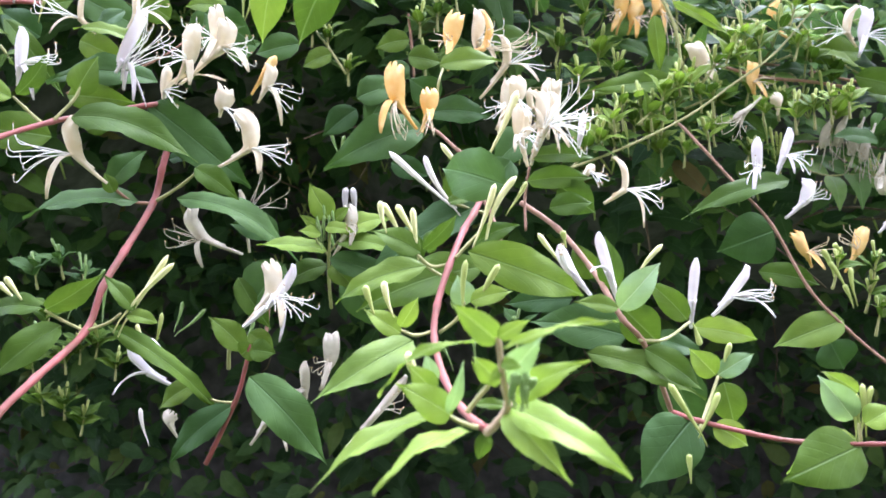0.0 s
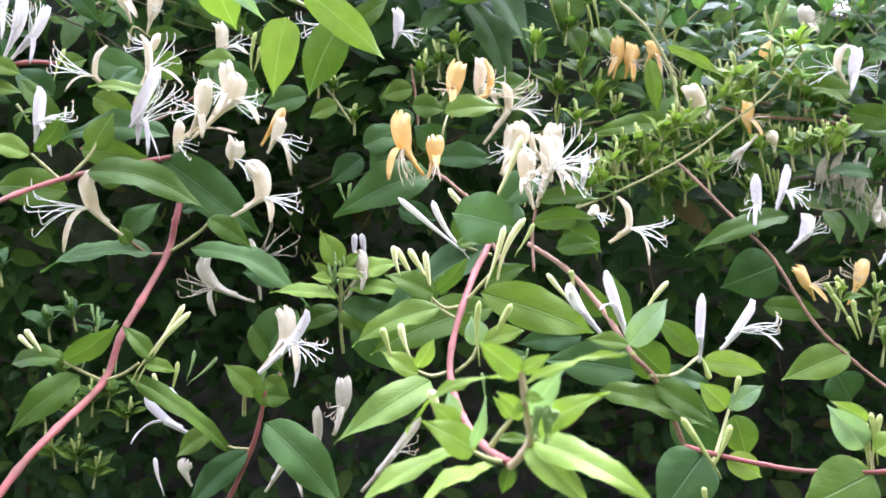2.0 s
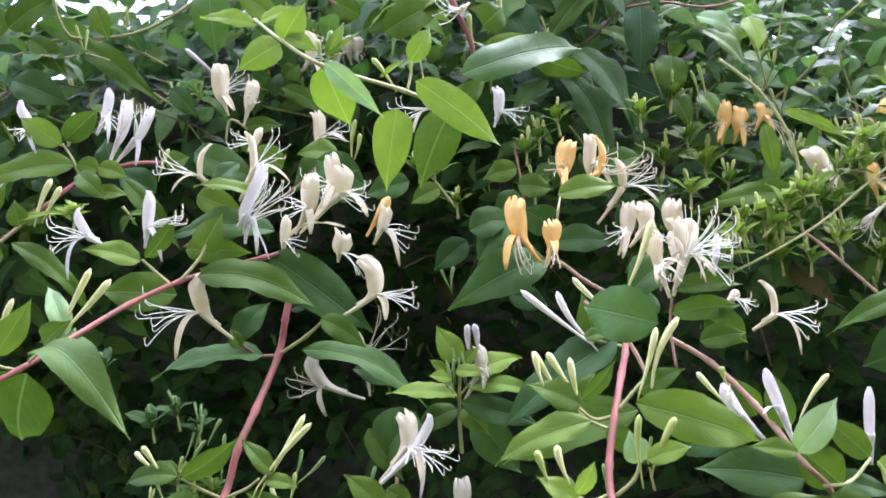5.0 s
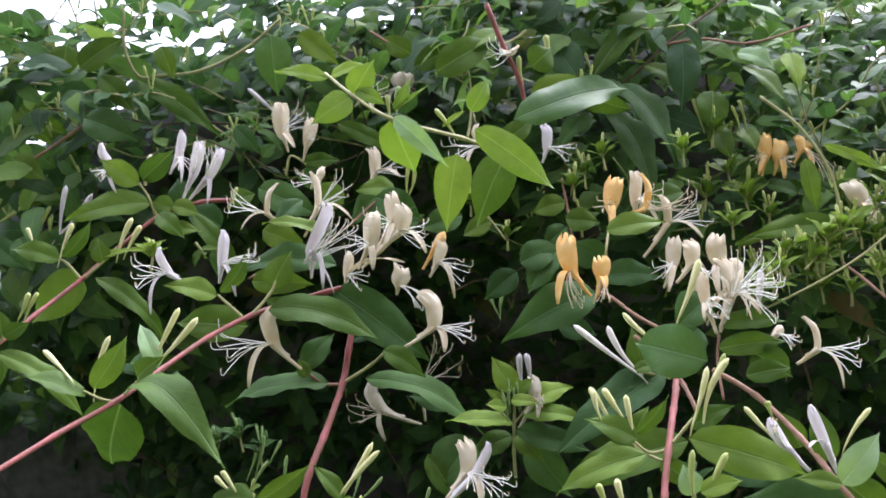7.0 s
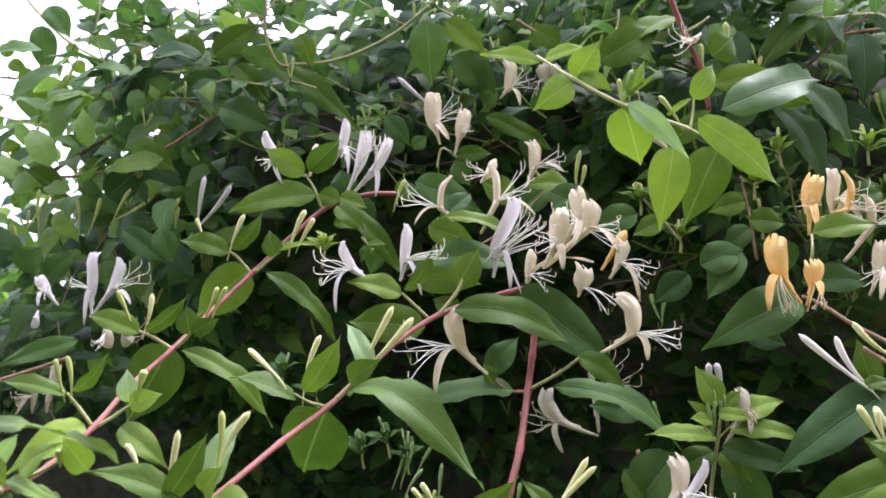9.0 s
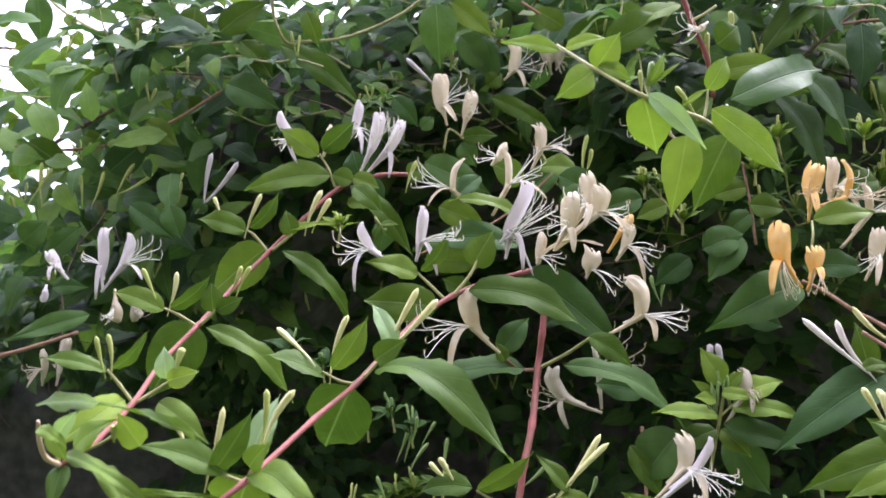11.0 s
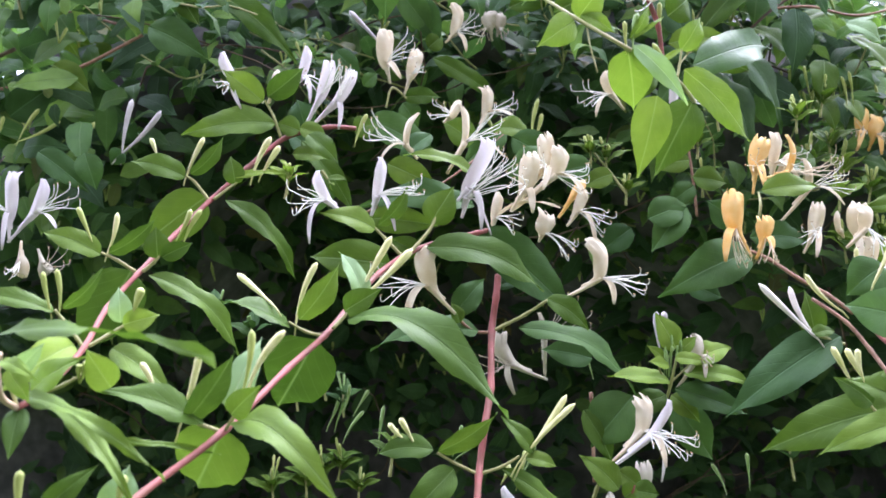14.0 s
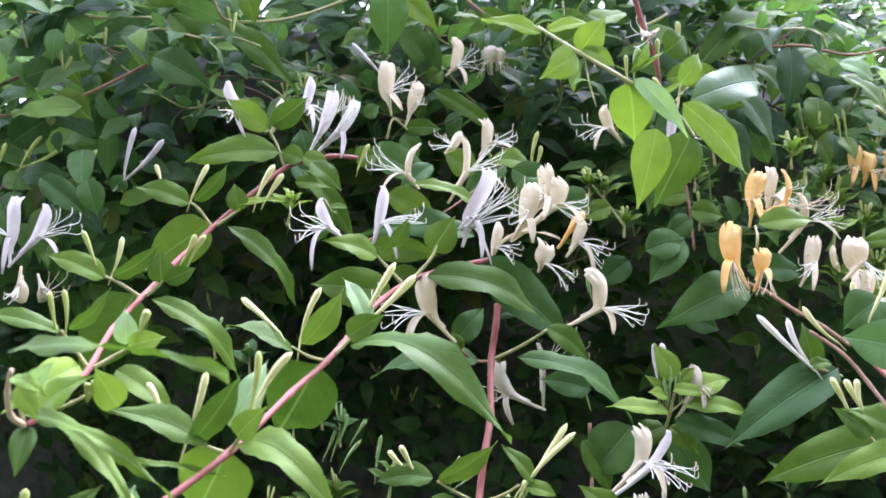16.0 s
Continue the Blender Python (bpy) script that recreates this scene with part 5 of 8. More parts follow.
leaf(s, (-0.0770, 0.4940, 1.5390), (-0.0880, 0.4920, 1.5470), 0.0060, (0.20, -0.95, 0.20), 0.05, "young", 0.35, 0.72)
bud(s, (-0.0760, 0.4940, 1.5320), (-0.0780, 0.4910, 1.5450), 0.00100, (0.0, 0.0, 0.0), "small")
bud(s, (-0.0770, 0.4940, 1.5380), (-0.0730, 0.4910, 1.5460), 0.00100, (0.0, 0.0, 0.0), "small")
bud(s, (-0.0720, 0.4940, 1.5360), (-0.0710, 0.4910, 1.5470), 0.00100, (0.0, 0.0, 0.0), "small")
bud(s, (-0.0770, 0.4940, 1.5330), (-0.0780, 0.4910, 1.5430), 0.00100, (0.0, 0.0, 0.0), "small")
bud(s, (-0.0780, 0.4940, 1.5370), (-0.0770, 0.4910, 1.5520), 0.00100, (0.0, 0.0, 0.0), "small")
bud(s, (-0.0740, 0.4940, 1.5380), (-0.0740, 0.4910, 1.5530), 0.00100, (0.0, 0.0, 0.0), "small")
bud(s, (-0.0780, 0.4940, 1.5350), (-0.0780, 0.4910, 1.5470), 0.00100, (0.0, 0.0, 0.0), "small")
bud(s, (-0.0750, 0.4940, 1.5340), (-0.0740, 0.4910, 1.5470), 0.00100, (0.0, 0.0, 0.0), "small")
bud(s, (-0.0690, 0.4940, 1.5350), (-0.0710, 0.4910, 1.5430), 0.00100, (0.0, 0.0, 0.0), "small")
bud(s, (-0.0680, 0.4940, 1.5360), (-0.0690, 0.4910, 1.5500), 0.00100, (0.0, 0.0, 0.0), "small")
bud(s, (-0.0680, 0.5450, 1.5500), (-0.0680, 0.5450, 1.5690), 0.00260, (0.0, 0.0, 0.0), "faded")
bud(s, (-0.0630, 0.5450, 1.5500), (-0.0640, 0.5450, 1.5690), 0.00260, (0.0, 0.0, 0.0), "faded")

s = thing("honeysuckle_shoot", (-0.1233, 0.4713, 1.4639), "shoot with long pale two-lipped flowers among dark leaves", "climbing shoot", "honeysuckle shoots on the hedge face")
stem(s, [(-0.1254, 0.4767, 1.4617), (-0.1231, 0.4700, 1.4726), (-0.1189, 0.4664, 1.4829)], 0.00118, 0.00096, "green")
stem(s, [(-0.1149, 0.5233, 1.5205), (-0.1142, 0.5273, 1.4941), (-0.1155, 0.5210, 1.4690)], 0.00110, 0.00108, "brown")
flower(s, (-0.1168, 0.4663, 1.4831), (-0.0946, 0.4599, 1.5008), (-0.0846, 0.4585, 1.5178), (-0.0927, 0.4549, 1.4775), (-0.0775, 0.4524, 1.4932), 0.0059, "white", 0.36)
flower(s, (-0.1151, 0.4700, 1.4856), (-0.0988, 0.4637, 1.5027), (-0.0993, 0.4622, 1.5200), None, None, 0.0106, "cream", 0.36)
leaf(s, (-0.0971, 0.4931, 1.5195), (-0.1197, 0.4976, 1.4902), 0.0293, (-0.35, -0.93, 0.13), 0.08, "dark")
leaf(s, (-0.0718, 0.4975, 1.5226), (-0.0290, 0.4997, 1.5067), 0.0155, (0.14, -0.96, 0.24), 0.08, "dark")
leaf(s, (-0.1118, 0.4685, 1.4817), (-0.0982, 0.4700, 1.4715), 0.0122, (0.20, -0.97, 0.13), 0.08, "mid")
leaf(s, (-0.1245, 0.4943, 1.5121), (-0.1080, 0.4990, 1.4807), 0.0147, (0.25, -0.97, -0.01), 0.08, "mid")
leaf(s, (-0.0660, 0.5240, 1.5145), (-0.0417, 0.5292, 1.4794), 0.0233, (-0.10, -0.97, -0.21), 0.08, "dark")
leaf(s, (-0.1103, 0.5405, 1.5406), (-0.1413, 0.5395, 1.5481), 0.0185, (0.10, -0.96, 0.27), 0.08, "dark")

s = thing("honeysuckle_shoot", (-0.2422, 0.6150, 1.8571), "thin green vine hanging along the hedge top with drooping leaves", "climbing shoot", "honeysuckle shoots on the hedge face")
stem(s, [(-0.7548, 0.8255, 2.0380), (-0.7281, 0.8256, 2.0067), (-0.6838, 0.8202, 1.9647), (-0.6009, 0.7920, 1.9140), (-0.5485, 0.7729, 1.8975), (-0.4654, 0.7384, 1.8805), (-0.3814, 0.6951, 1.8563), (-0.3304, 0.6647, 1.8434), (-0.2783, 0.6322, 1.8432), (-0.2422, 0.6150, 1.8571)], 0.00194, 0.00116, "green")
leaf(s, (-0.7172, 0.8103, 1.9879), (-0.7163, 0.8211, 1.9311), 0.0292, (0.55, -0.82, -0.15), 0.08, "dark")
leaf(s, (-0.7089, 0.8079, 2.0082), (-0.6858, 0.8185, 1.9723), 0.0283, (0.46, -0.89, 0.03), 0.08, "dark")
leaf(s, (-0.5773, 0.7534, 1.9759), (-0.5787, 0.7642, 1.9171), 0.0288, (0.48, -0.86, -0.17), 0.05, "dark", 0.12, 0.62)
leaf(s, (-0.5613, 0.7561, 1.9752), (-0.5306, 0.7709, 1.9242), 0.0248, (0.40, -0.92, -0.02), 0.08, "dark")
leaf(s, (-0.5851, 0.7540, 1.9110), (-0.5477, 0.7677, 1.8711), 0.0264, (0.23, -0.97, -0.11), 0.08, "dark")
leaf(s, (-0.5774, 0.7389, 1.8884), (-0.5323, 0.7589, 1.8219), 0.0328, (0.43, -0.90, 0.02), 0.08, "mid")
leaf(s, (-0.7365, 0.8000, 1.9158), (-0.6988, 0.8167, 1.8605), 0.0282, (0.50, -0.86, 0.08), 0.08, "mid")
stem(s, [(-0.7604, 0.7944, 1.9247), (-0.6875, 0.7982, 1.9144), (-0.6433, 0.7978, 1.9005)], 0.00143, 0.00120, "brown")
leaf(s, (-0.4343, 0.6462, 1.8500), (-0.3944, 0.6478, 1.8767), 0.0254, (0.15, -0.97, -0.17), 0.08, "mid")
leaf(s, (-0.4182, 0.6503, 1.8422), (-0.3897, 0.6611, 1.8103), 0.0204, (0.42, -0.90, 0.07), 0.08, "mid")
leaf(s, (-0.5113, 0.6668, 1.7823), (-0.4825, 0.6752, 1.7627), 0.0221, (0.30, -0.95, 0.03), 0.08, "mid")
leaf(s, (-0.6480, 0.7052, 1.7856), (-0.6142, 0.7161, 1.7579), 0.0289, (0.34, -0.94, 0.05), 0.08, "mid")
leaf(s, (-0.5545, 0.6870, 1.7460), (-0.5199, 0.6874, 1.7746), 0.0285, (0.29, -0.89, -0.34), 0.08, "dark")
leaf(s, (-0.4244, 0.6366, 1.8002), (-0.3835, 0.6474, 1.7792), 0.0298, (0.30, -0.95, 0.09), 0.08, "dark")
leaf(s, (-0.3785, 0.6386, 1.8305), (-0.3103, 0.6587, 1.7840), 0.0227, (0.35, -0.93, 0.12), 0.08, "mid")
leaf(s, (-0.3558, 0.6373, 1.8572), (-0.3463, 0.6442, 1.8292), 0.0168, (0.22, -0.96, -0.16), 0.08, "mid")
stem(s, [(-0.6934, 0.7178, 1.7885), (-0.6075, 0.7136, 1.7771), (-0.5324, 0.6853, 1.7746), (-0.4899, 0.6705, 1.7815), (-0.4354, 0.6552, 1.8013)], 0.00144, 0.00127, "brown")
stem(s, [(-0.6223, 0.7097, 1.7845), (-0.5886, 0.7027, 1.7971), (-0.5573, 0.6956, 1.8072)], 0.00211, 0.00172, "old")
stem(s, [(-0.6276, 0.7908, 1.8968), (-0.5413, 0.7593, 1.8667), (-0.4762, 0.7240, 1.8380)], 0.00139, 0.00123, "brown")
leaf(s, (-0.6158, 0.7741, 1.8867), (-0.6532, 0.7732, 1.8582), 0.0295, (0.32, -0.86, -0.40), 0.08, "mid")
leaf(s, (-0.6197, 0.7716, 1.8961), (-0.5965, 0.7800, 1.8721), 0.0200, (0.31, -0.95, -0.03), 0.08, "pale")
leaf(s, (-0.4856, 0.7097, 1.9056), (-0.4932, 0.7146, 1.8728), 0.0265, (0.46, -0.86, -0.23), 0.08, "mid")
leaf(s, (-0.4339, 0.6849, 1.8640), (-0.4025, 0.6890, 1.8697), 0.0154, (0.17, -0.95, -0.27), 0.08, "mid")
leaf(s, (-0.6401, 0.7407, 1.8230), (-0.6094, 0.7464, 1.8201), 0.0139, (0.18, -0.98, -0.02), 0.08, "mid")
leaf(s, (-0.6846, 0.7699, 1.8479), (-0.6883, 0.7728, 1.8295), 0.0200, (0.57, -0.79, -0.24), 0.08, "mid")
leaf(s, (-0.7194, 0.7489, 1.9286), (-0.7015, 0.7506, 1.9354), 0.0143, (0.23, -0.90, -0.38), 0.08, "mid")
stem(s, [(-0.3742, 0.6092, 1.8807), (-0.3764, 0.6147, 1.8495), (-0.3691, 0.6202, 1.8268), (-0.3636, 0.6314, 1.8269)], 0.00120, 0.00122, "green")
leaf(s, (-0.7108, 0.7521, 1.9195), (-0.6930, 0.7571, 1.9084), 0.0155, (0.28, -0.96, 0.02), 0.08, "mid")
stem(s, [(-0.3742, 0.6092, 1.8807), (-0.3764, 0.6147, 1.8495), (-0.3691, 0.6202, 1.8268), (-0.3636, 0.6314, 1.8269)], 0.00120, 0.00122, "green")
leaf(s, (-0.6494, 0.7593, 1.9355), (-0.6389, 0.7639, 1.9201), 0.0131, (0.45, -0.89, 0.04), 0.08, "mid")
stem(s, [(-0.3742, 0.6092, 1.8807), (-0.3764, 0.6147, 1.8495), (-0.3691, 0.6202, 1.8268), (-0.3636, 0.6314, 1.8269)], 0.00120, 0.00122, "green")
leaf(s, (-0.6437, 0.7637, 1.9168), (-0.6343, 0.7678, 1.9037), 0.0155, (0.44, -0.90, 0.04), 0.08, "mid")
stem(s, [(-0.3742, 0.6092, 1.8807), (-0.3764, 0.6147, 1.8495), (-0.3691, 0.6202, 1.8268), (-0.3636, 0.6314, 1.8269)], 0.00120, 0.00122, "green")
leaf(s, (-0.6153, 0.7700, 1.9087), (-0.6098, 0.7686, 1.9212), 0.0131, (0.38, -0.89, -0.27), 0.08, "mid")
stem(s, [(-0.3742, 0.6092, 1.8807), (-0.3764, 0.6147, 1.8495), (-0.3691, 0.6202, 1.8268), (-0.3636, 0.6314, 1.8269)], 0.00120, 0.00122, "green")
leaf(s, (-0.6861, 0.7583, 1.9081), (-0.7039, 0.7565, 1.9019), 0.0143, (0.21, -0.91, -0.35), 0.08, "mid")
stem(s, [(-0.3742, 0.6092, 1.8807), (-0.3764, 0.6147, 1.8495), (-0.3691, 0.6202, 1.8268), (-0.3636, 0.6314, 1.8269)], 0.00120, 0.00122, "green")
leaf(s, (-0.6577, 0.7646, 1.9000), (-0.6350, 0.7696, 1.8933), 0.0131, (0.19, -0.98, -0.10), 0.08, "mid")
stem(s, [(-0.3742, 0.6092, 1.8807), (-0.3764, 0.6147, 1.8495), (-0.3691, 0.6202, 1.8268), (-0.3636, 0.6314, 1.8269)], 0.00120, 0.00122, "green")
leaf(s, (-0.6672, 0.7651, 1.8888), (-0.6478, 0.7707, 1.8765), 0.0203, (0.29, -0.96, 0.02), 0.08, "mid")
stem(s, [(-0.3742, 0.6092, 1.8807), (-0.3764, 0.6147, 1.8495), (-0.3691, 0.6202, 1.8268), (-0.3636, 0.6314, 1.8269)], 0.00120, 0.00122, "green")
leaf(s, (-0.6882, 0.7636, 1.8781), (-0.6589, 0.7676, 1.8827), 0.0179, (0.17, -0.95, -0.26), 0.08, "mid")
stem(s, [(-0.3742, 0.6092, 1.8807), (-0.3764, 0.6147, 1.8495), (-0.3691, 0.6202, 1.8268), (-0.3636, 0.6314, 1.8269)], 0.00120, 0.00122, "green")
leaf(s, (-0.6255, 0.7767, 1.8640), (-0.6030, 0.7823, 1.8544), 0.0203, (0.23, -0.97, -0.03), 0.08, "mid")
stem(s, [(-0.3742, 0.6092, 1.8807), (-0.3764, 0.6147, 1.8495), (-0.3691, 0.6202, 1.8268), (-0.3636, 0.6314, 1.8269)], 0.00120, 0.00122, "green")
leaf(s, (-0.6063, 0.7828, 1.8487), (-0.5778, 0.7888, 1.8418), 0.0215, (0.19, -0.98, -0.08), 0.08, "mid")
stem(s, [(-0.3742, 0.6092, 1.8807), (-0.3764, 0.6147, 1.8495), (-0.3691, 0.6202, 1.8268), (-0.3636, 0.6314, 1.8269)], 0.00120, 0.00122, "green")
leaf(s, (-0.6408, 0.7839, 1.8126), (-0.6181, 0.7889, 1.8058), 0.0179, (0.21, -0.98, -0.01), 0.08, "mid")
stem(s, [(-0.3742, 0.6092, 1.8807), (-0.3764, 0.6147, 1.8495), (-0.3691, 0.6202, 1.8268), (-0.3636, 0.6314, 1.8269)], 0.00120, 0.00122, "green")
leaf(s, (-0.7262, 0.7657, 1.8334), (-0.7029, 0.7692, 1.8353), 0.0155, (0.16, -0.97, -0.19), 0.08, "mid")
stem(s, [(-0.3742, 0.6092, 1.8807), (-0.3764, 0.6147, 1.8495), (-0.3691, 0.6202, 1.8268), (-0.3636, 0.6314, 1.8269)], 0.00120, 0.00122, "green")
leaf(s, (-0.7155, 0.7698, 1.8214), (-0.6916, 0.7720, 1.8308), 0.0143, (0.20, -0.93, -0.29), 0.08, "mid")
stem(s, [(-0.3742, 0.6092, 1.8807), (-0.3764, 0.6147, 1.8495), (-0.3691, 0.6202, 1.8268), (-0.3636, 0.6314, 1.8269)], 0.00120, 0.00122, "green")
leaf(s, (-0.6841, 0.7763, 1.8143), (-0.6688, 0.7768, 1.8253), 0.0143, (0.26, -0.91, -0.32), 0.08, "mid")
stem(s, [(-0.3742, 0.6092, 1.8807), (-0.3764, 0.6147, 1.8495), (-0.3691, 0.6202, 1.8268), (-0.3636, 0.6314, 1.8269)], 0.00120, 0.00122, "green")
leaf(s, (-0.5679, 0.7873, 1.8587), (-0.5341, 0.7954, 1.8458), 0.0262, (0.21, -0.98, -0.06), 0.08, "mid")
stem(s, [(-0.3742, 0.6092, 1.8807), (-0.3764, 0.6147, 1.8495), (-0.3691, 0.6202, 1.8268), (-0.3636, 0.6314, 1.8269)], 0.00120, 0.00122, "green")
leaf(s, (-0.5337, 0.7943, 1.8516), (-0.5242, 0.8014, 1.8222), 0.0298, (0.51, -0.86, -0.04), 0.08, "mid")
stem(s, [(-0.3742, 0.6092, 1.8807), (-0.3764, 0.6147, 1.8495), (-0.3691, 0.6202, 1.8268), (-0.3636, 0.6314, 1.8269)], 0.00120, 0.00122, "green")
leaf(s, (-0.5632, 0.7985, 1.8036), (-0.5380, 0.8050, 1.7910), 0.0238, (0.26, -0.97, 0.02), 0.08, "mid")
stem(s, [(-0.3742, 0.6092, 1.8807), (-0.3764, 0.6147, 1.8495), (-0.3691, 0.6202, 1.8268), (-0.3636, 0.6314, 1.8269)], 0.00120, 0.00122, "green")
leaf(s, (-0.6779, 0.7839, 1.7794), (-0.6499, 0.7910, 1.7667), 0.0203, (0.28, -0.96, 0.08), 0.08, "mid")
stem(s, [(-0.3742, 0.6092, 1.8807), (-0.3764, 0.6147, 1.8495), (-0.3691, 0.6202, 1.8268), (-0.3636, 0.6314, 1.8269)], 0.00120, 0.00122, "green")
leaf(s, (-0.7188, 0.7779, 1.7753), (-0.6951, 0.7804, 1.7830), 0.0179, (0.18, -0.96, -0.23), 0.08, "mid")
stem(s, [(-0.3742, 0.6092, 1.8807), (-0.3764, 0.6147, 1.8495), (-0.3691, 0.6202, 1.8268), (-0.3636, 0.6314, 1.8269)], 0.00120, 0.00122, "green")
leaf(s, (-0.6321, 0.7930, 1.7717), (-0.6036, 0.7990, 1.7648), 0.0203, (0.21, -0.98, 0.01), 0.08, "mid")
stem(s, [(-0.3742, 0.6092, 1.8807), (-0.3764, 0.6147, 1.8495), (-0.3691, 0.6202, 1.8268), (-0.3636, 0.6314, 1.8269)], 0.00120, 0.00122, "green")
leaf(s, (-0.5904, 0.7970, 1.7874), (-0.5621, 0.8035, 1.7775), 0.0203, (0.23, -0.97, 0.01), 0.08, "mid")
stem(s, [(-0.3742, 0.6092, 1.8807), (-0.3764, 0.6147, 1.8495), (-0.3691, 0.6202, 1.8268), (-0.3636, 0.6314, 1.8269)], 0.00120, 0.00122, "green")
leaf(s, (-0.6965, 0.7840, 1.7628), (-0.6684, 0.7910, 1.7501), 0.0179, (0.29, -0.95, 0.10), 0.08, "mid")
stem(s, [(-0.3742, 0.6092, 1.8807), (-0.3764, 0.6147, 1.8495), (-0.3691, 0.6202, 1.8268), (-0.3636, 0.6314, 1.8269)], 0.00120, 0.00122, "green")
bud(s, (-0.6044, 0.6627, 1.7215), (-0.6013, 0.6578, 1.7505), 0.00212, (-0.0000, -0.0000, 0.0000), "green")
bud(s, (-0.6107, 0.6616, 1.7217), (-0.5929, 0.6601, 1.7453), 0.00212, (-0.0000, -0.0000, 0.0000), "green")
bud(s, (-0.5696, 0.6692, 1.7176), (-0.5703, 0.6647, 1.7410), 0.00212, (-0.0000, -0.0000, -0.0000), "green")
bud(s, (-0.5589, 0.6711, 1.7172), (-0.5494, 0.6682, 1.7411), 0.00212, (-0.0000, -0.0000, 0.0000), "green")
bud(s, (-0.5373, 0.6730, 1.7260), (-0.5226, 0.6715, 1.7473), 0.00212, (-0.0000, -0.0000, 0.0000), "green")
bud(s, (-0.5341, 0.6741, 1.7234), (-0.5072, 0.6757, 1.7384), 0.00212, (-0.0000, -0.0000, 0.0000), "green")
bud(s, (-0.4915, 0.6819, 1.7193), (-0.4813, 0.6800, 1.7383), 0.00212, (-0.0000, -0.0000, 0.0000), "green")

s = thing("honeysuckle_shoot", (-0.4354, 0.6227, 1.7001), "pair of long greyish faded flower buds in shade", "climbing shoot", "honeysuckle shoots on the hedge face")
bud(s, (-0.4361, 0.6223, 1.7014), (-0.4279, 0.6171, 1.7363), 0.00269, (-0.0035, -0.0007, 0.0007), "faded")
bud(s, (-0.4346, 0.6231, 1.6987), (-0.4082, 0.6219, 1.7285), 0.00269, (0.0035, 0.0012, -0.0030), "faded")
leaf(s, (-0.4355, 0.6229, 1.6988), (-0.4458, 0.6230, 1.6895), 0.0136, (0.19, -0.96, -0.22), 0.08, "dark")

s = thing("honeysuckle_shoot", (-0.4891, 0.5475, 1.6140), "shaded cluster of lilac-white flowers on the hedge side", "climbing shoot", "honeysuckle shoots on the hedge face")
flower(s, (-0.4776, 0.5478, 1.6207), (-0.4758, 0.5413, 1.6388), (-0.4740, 0.5386, 1.6644), (-0.4763, 0.5367, 1.6143), (-0.4832, 0.5309, 1.6431), 0.0111, "white", 0.24)
flower(s, (-0.4777, 0.5458, 1.6205), (-0.4601, 0.5417, 1.6380), (-0.4530, 0.5404, 1.6596), (-0.4430, 0.5376, 1.6265), (-0.4370, 0.5351, 1.6464), 0.0080, "white", 0.30)
flower(s, (-0.5067, 0.5520, 1.6313), (-0.5128, 0.5458, 1.6412), (-0.5185, 0.5444, 1.6518), None, None, 0.0094, "white", 0.36)
flower(s, (-0.4845, 0.5766, 1.6259), (-0.4841, 0.5753, 1.6124), (-0.4861, 0.5779, 1.6020), None, (-0.4861, 0.5679, 1.6029), 0.0127, "cream", 0.36)
flower(s, (-0.4741, 0.5790, 1.6207), (-0.4695, 0.5778, 1.6100), (-0.4677, 0.5804, 1.6031), None, (-0.4563, 0.5710, 1.6109), 0.0104, "faded", 0.48)
flower(s, (-0.5342, 0.5686, 1.6305), (-0.5343, 0.5659, 1.6240), (-0.5374, 0.5677, 1.6181), None, None, 0.0071, "white", 0.36)
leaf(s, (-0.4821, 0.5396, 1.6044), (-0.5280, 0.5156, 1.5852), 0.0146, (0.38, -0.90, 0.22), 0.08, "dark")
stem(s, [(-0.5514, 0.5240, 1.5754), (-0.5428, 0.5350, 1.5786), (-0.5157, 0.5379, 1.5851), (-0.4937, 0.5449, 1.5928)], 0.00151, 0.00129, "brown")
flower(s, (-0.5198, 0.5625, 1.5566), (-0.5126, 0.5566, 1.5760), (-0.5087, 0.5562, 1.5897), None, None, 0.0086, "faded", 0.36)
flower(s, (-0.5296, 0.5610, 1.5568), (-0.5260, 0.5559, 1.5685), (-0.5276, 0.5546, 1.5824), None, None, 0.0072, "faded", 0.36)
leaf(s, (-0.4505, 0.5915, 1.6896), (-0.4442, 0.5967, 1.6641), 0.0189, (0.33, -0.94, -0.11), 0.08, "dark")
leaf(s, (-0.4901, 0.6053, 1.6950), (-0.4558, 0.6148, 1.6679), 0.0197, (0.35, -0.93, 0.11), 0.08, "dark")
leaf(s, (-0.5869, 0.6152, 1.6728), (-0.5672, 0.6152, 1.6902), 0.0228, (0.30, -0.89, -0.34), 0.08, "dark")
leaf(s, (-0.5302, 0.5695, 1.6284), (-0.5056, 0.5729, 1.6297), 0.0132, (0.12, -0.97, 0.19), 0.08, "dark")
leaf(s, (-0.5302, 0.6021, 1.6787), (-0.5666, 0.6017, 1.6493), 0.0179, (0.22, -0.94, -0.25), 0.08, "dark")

s = thing("honeysuckle_shoot", (-0.2414, 0.6133, 1.7128), "creamy open flowers high on the shaded hedge", "climbing shoot", "honeysuckle shoots on the hedge face")
flower(s, (-0.2374, 0.6090, 1.7420), (-0.2395, 0.6028, 1.7555), (-0.2384, 0.6002, 1.7792), (-0.2291, 0.5980, 1.7418), (-0.2202, 0.5958, 1.7624), 0.0145, "cream", 0.42)
flower(s, (-0.2275, 0.6137, 1.7347), (-0.2218, 0.6086, 1.7485), (-0.2168, 0.6075, 1.7668), None, (-0.2149, 0.6008, 1.7498), 0.0115, "cream", 0.36)
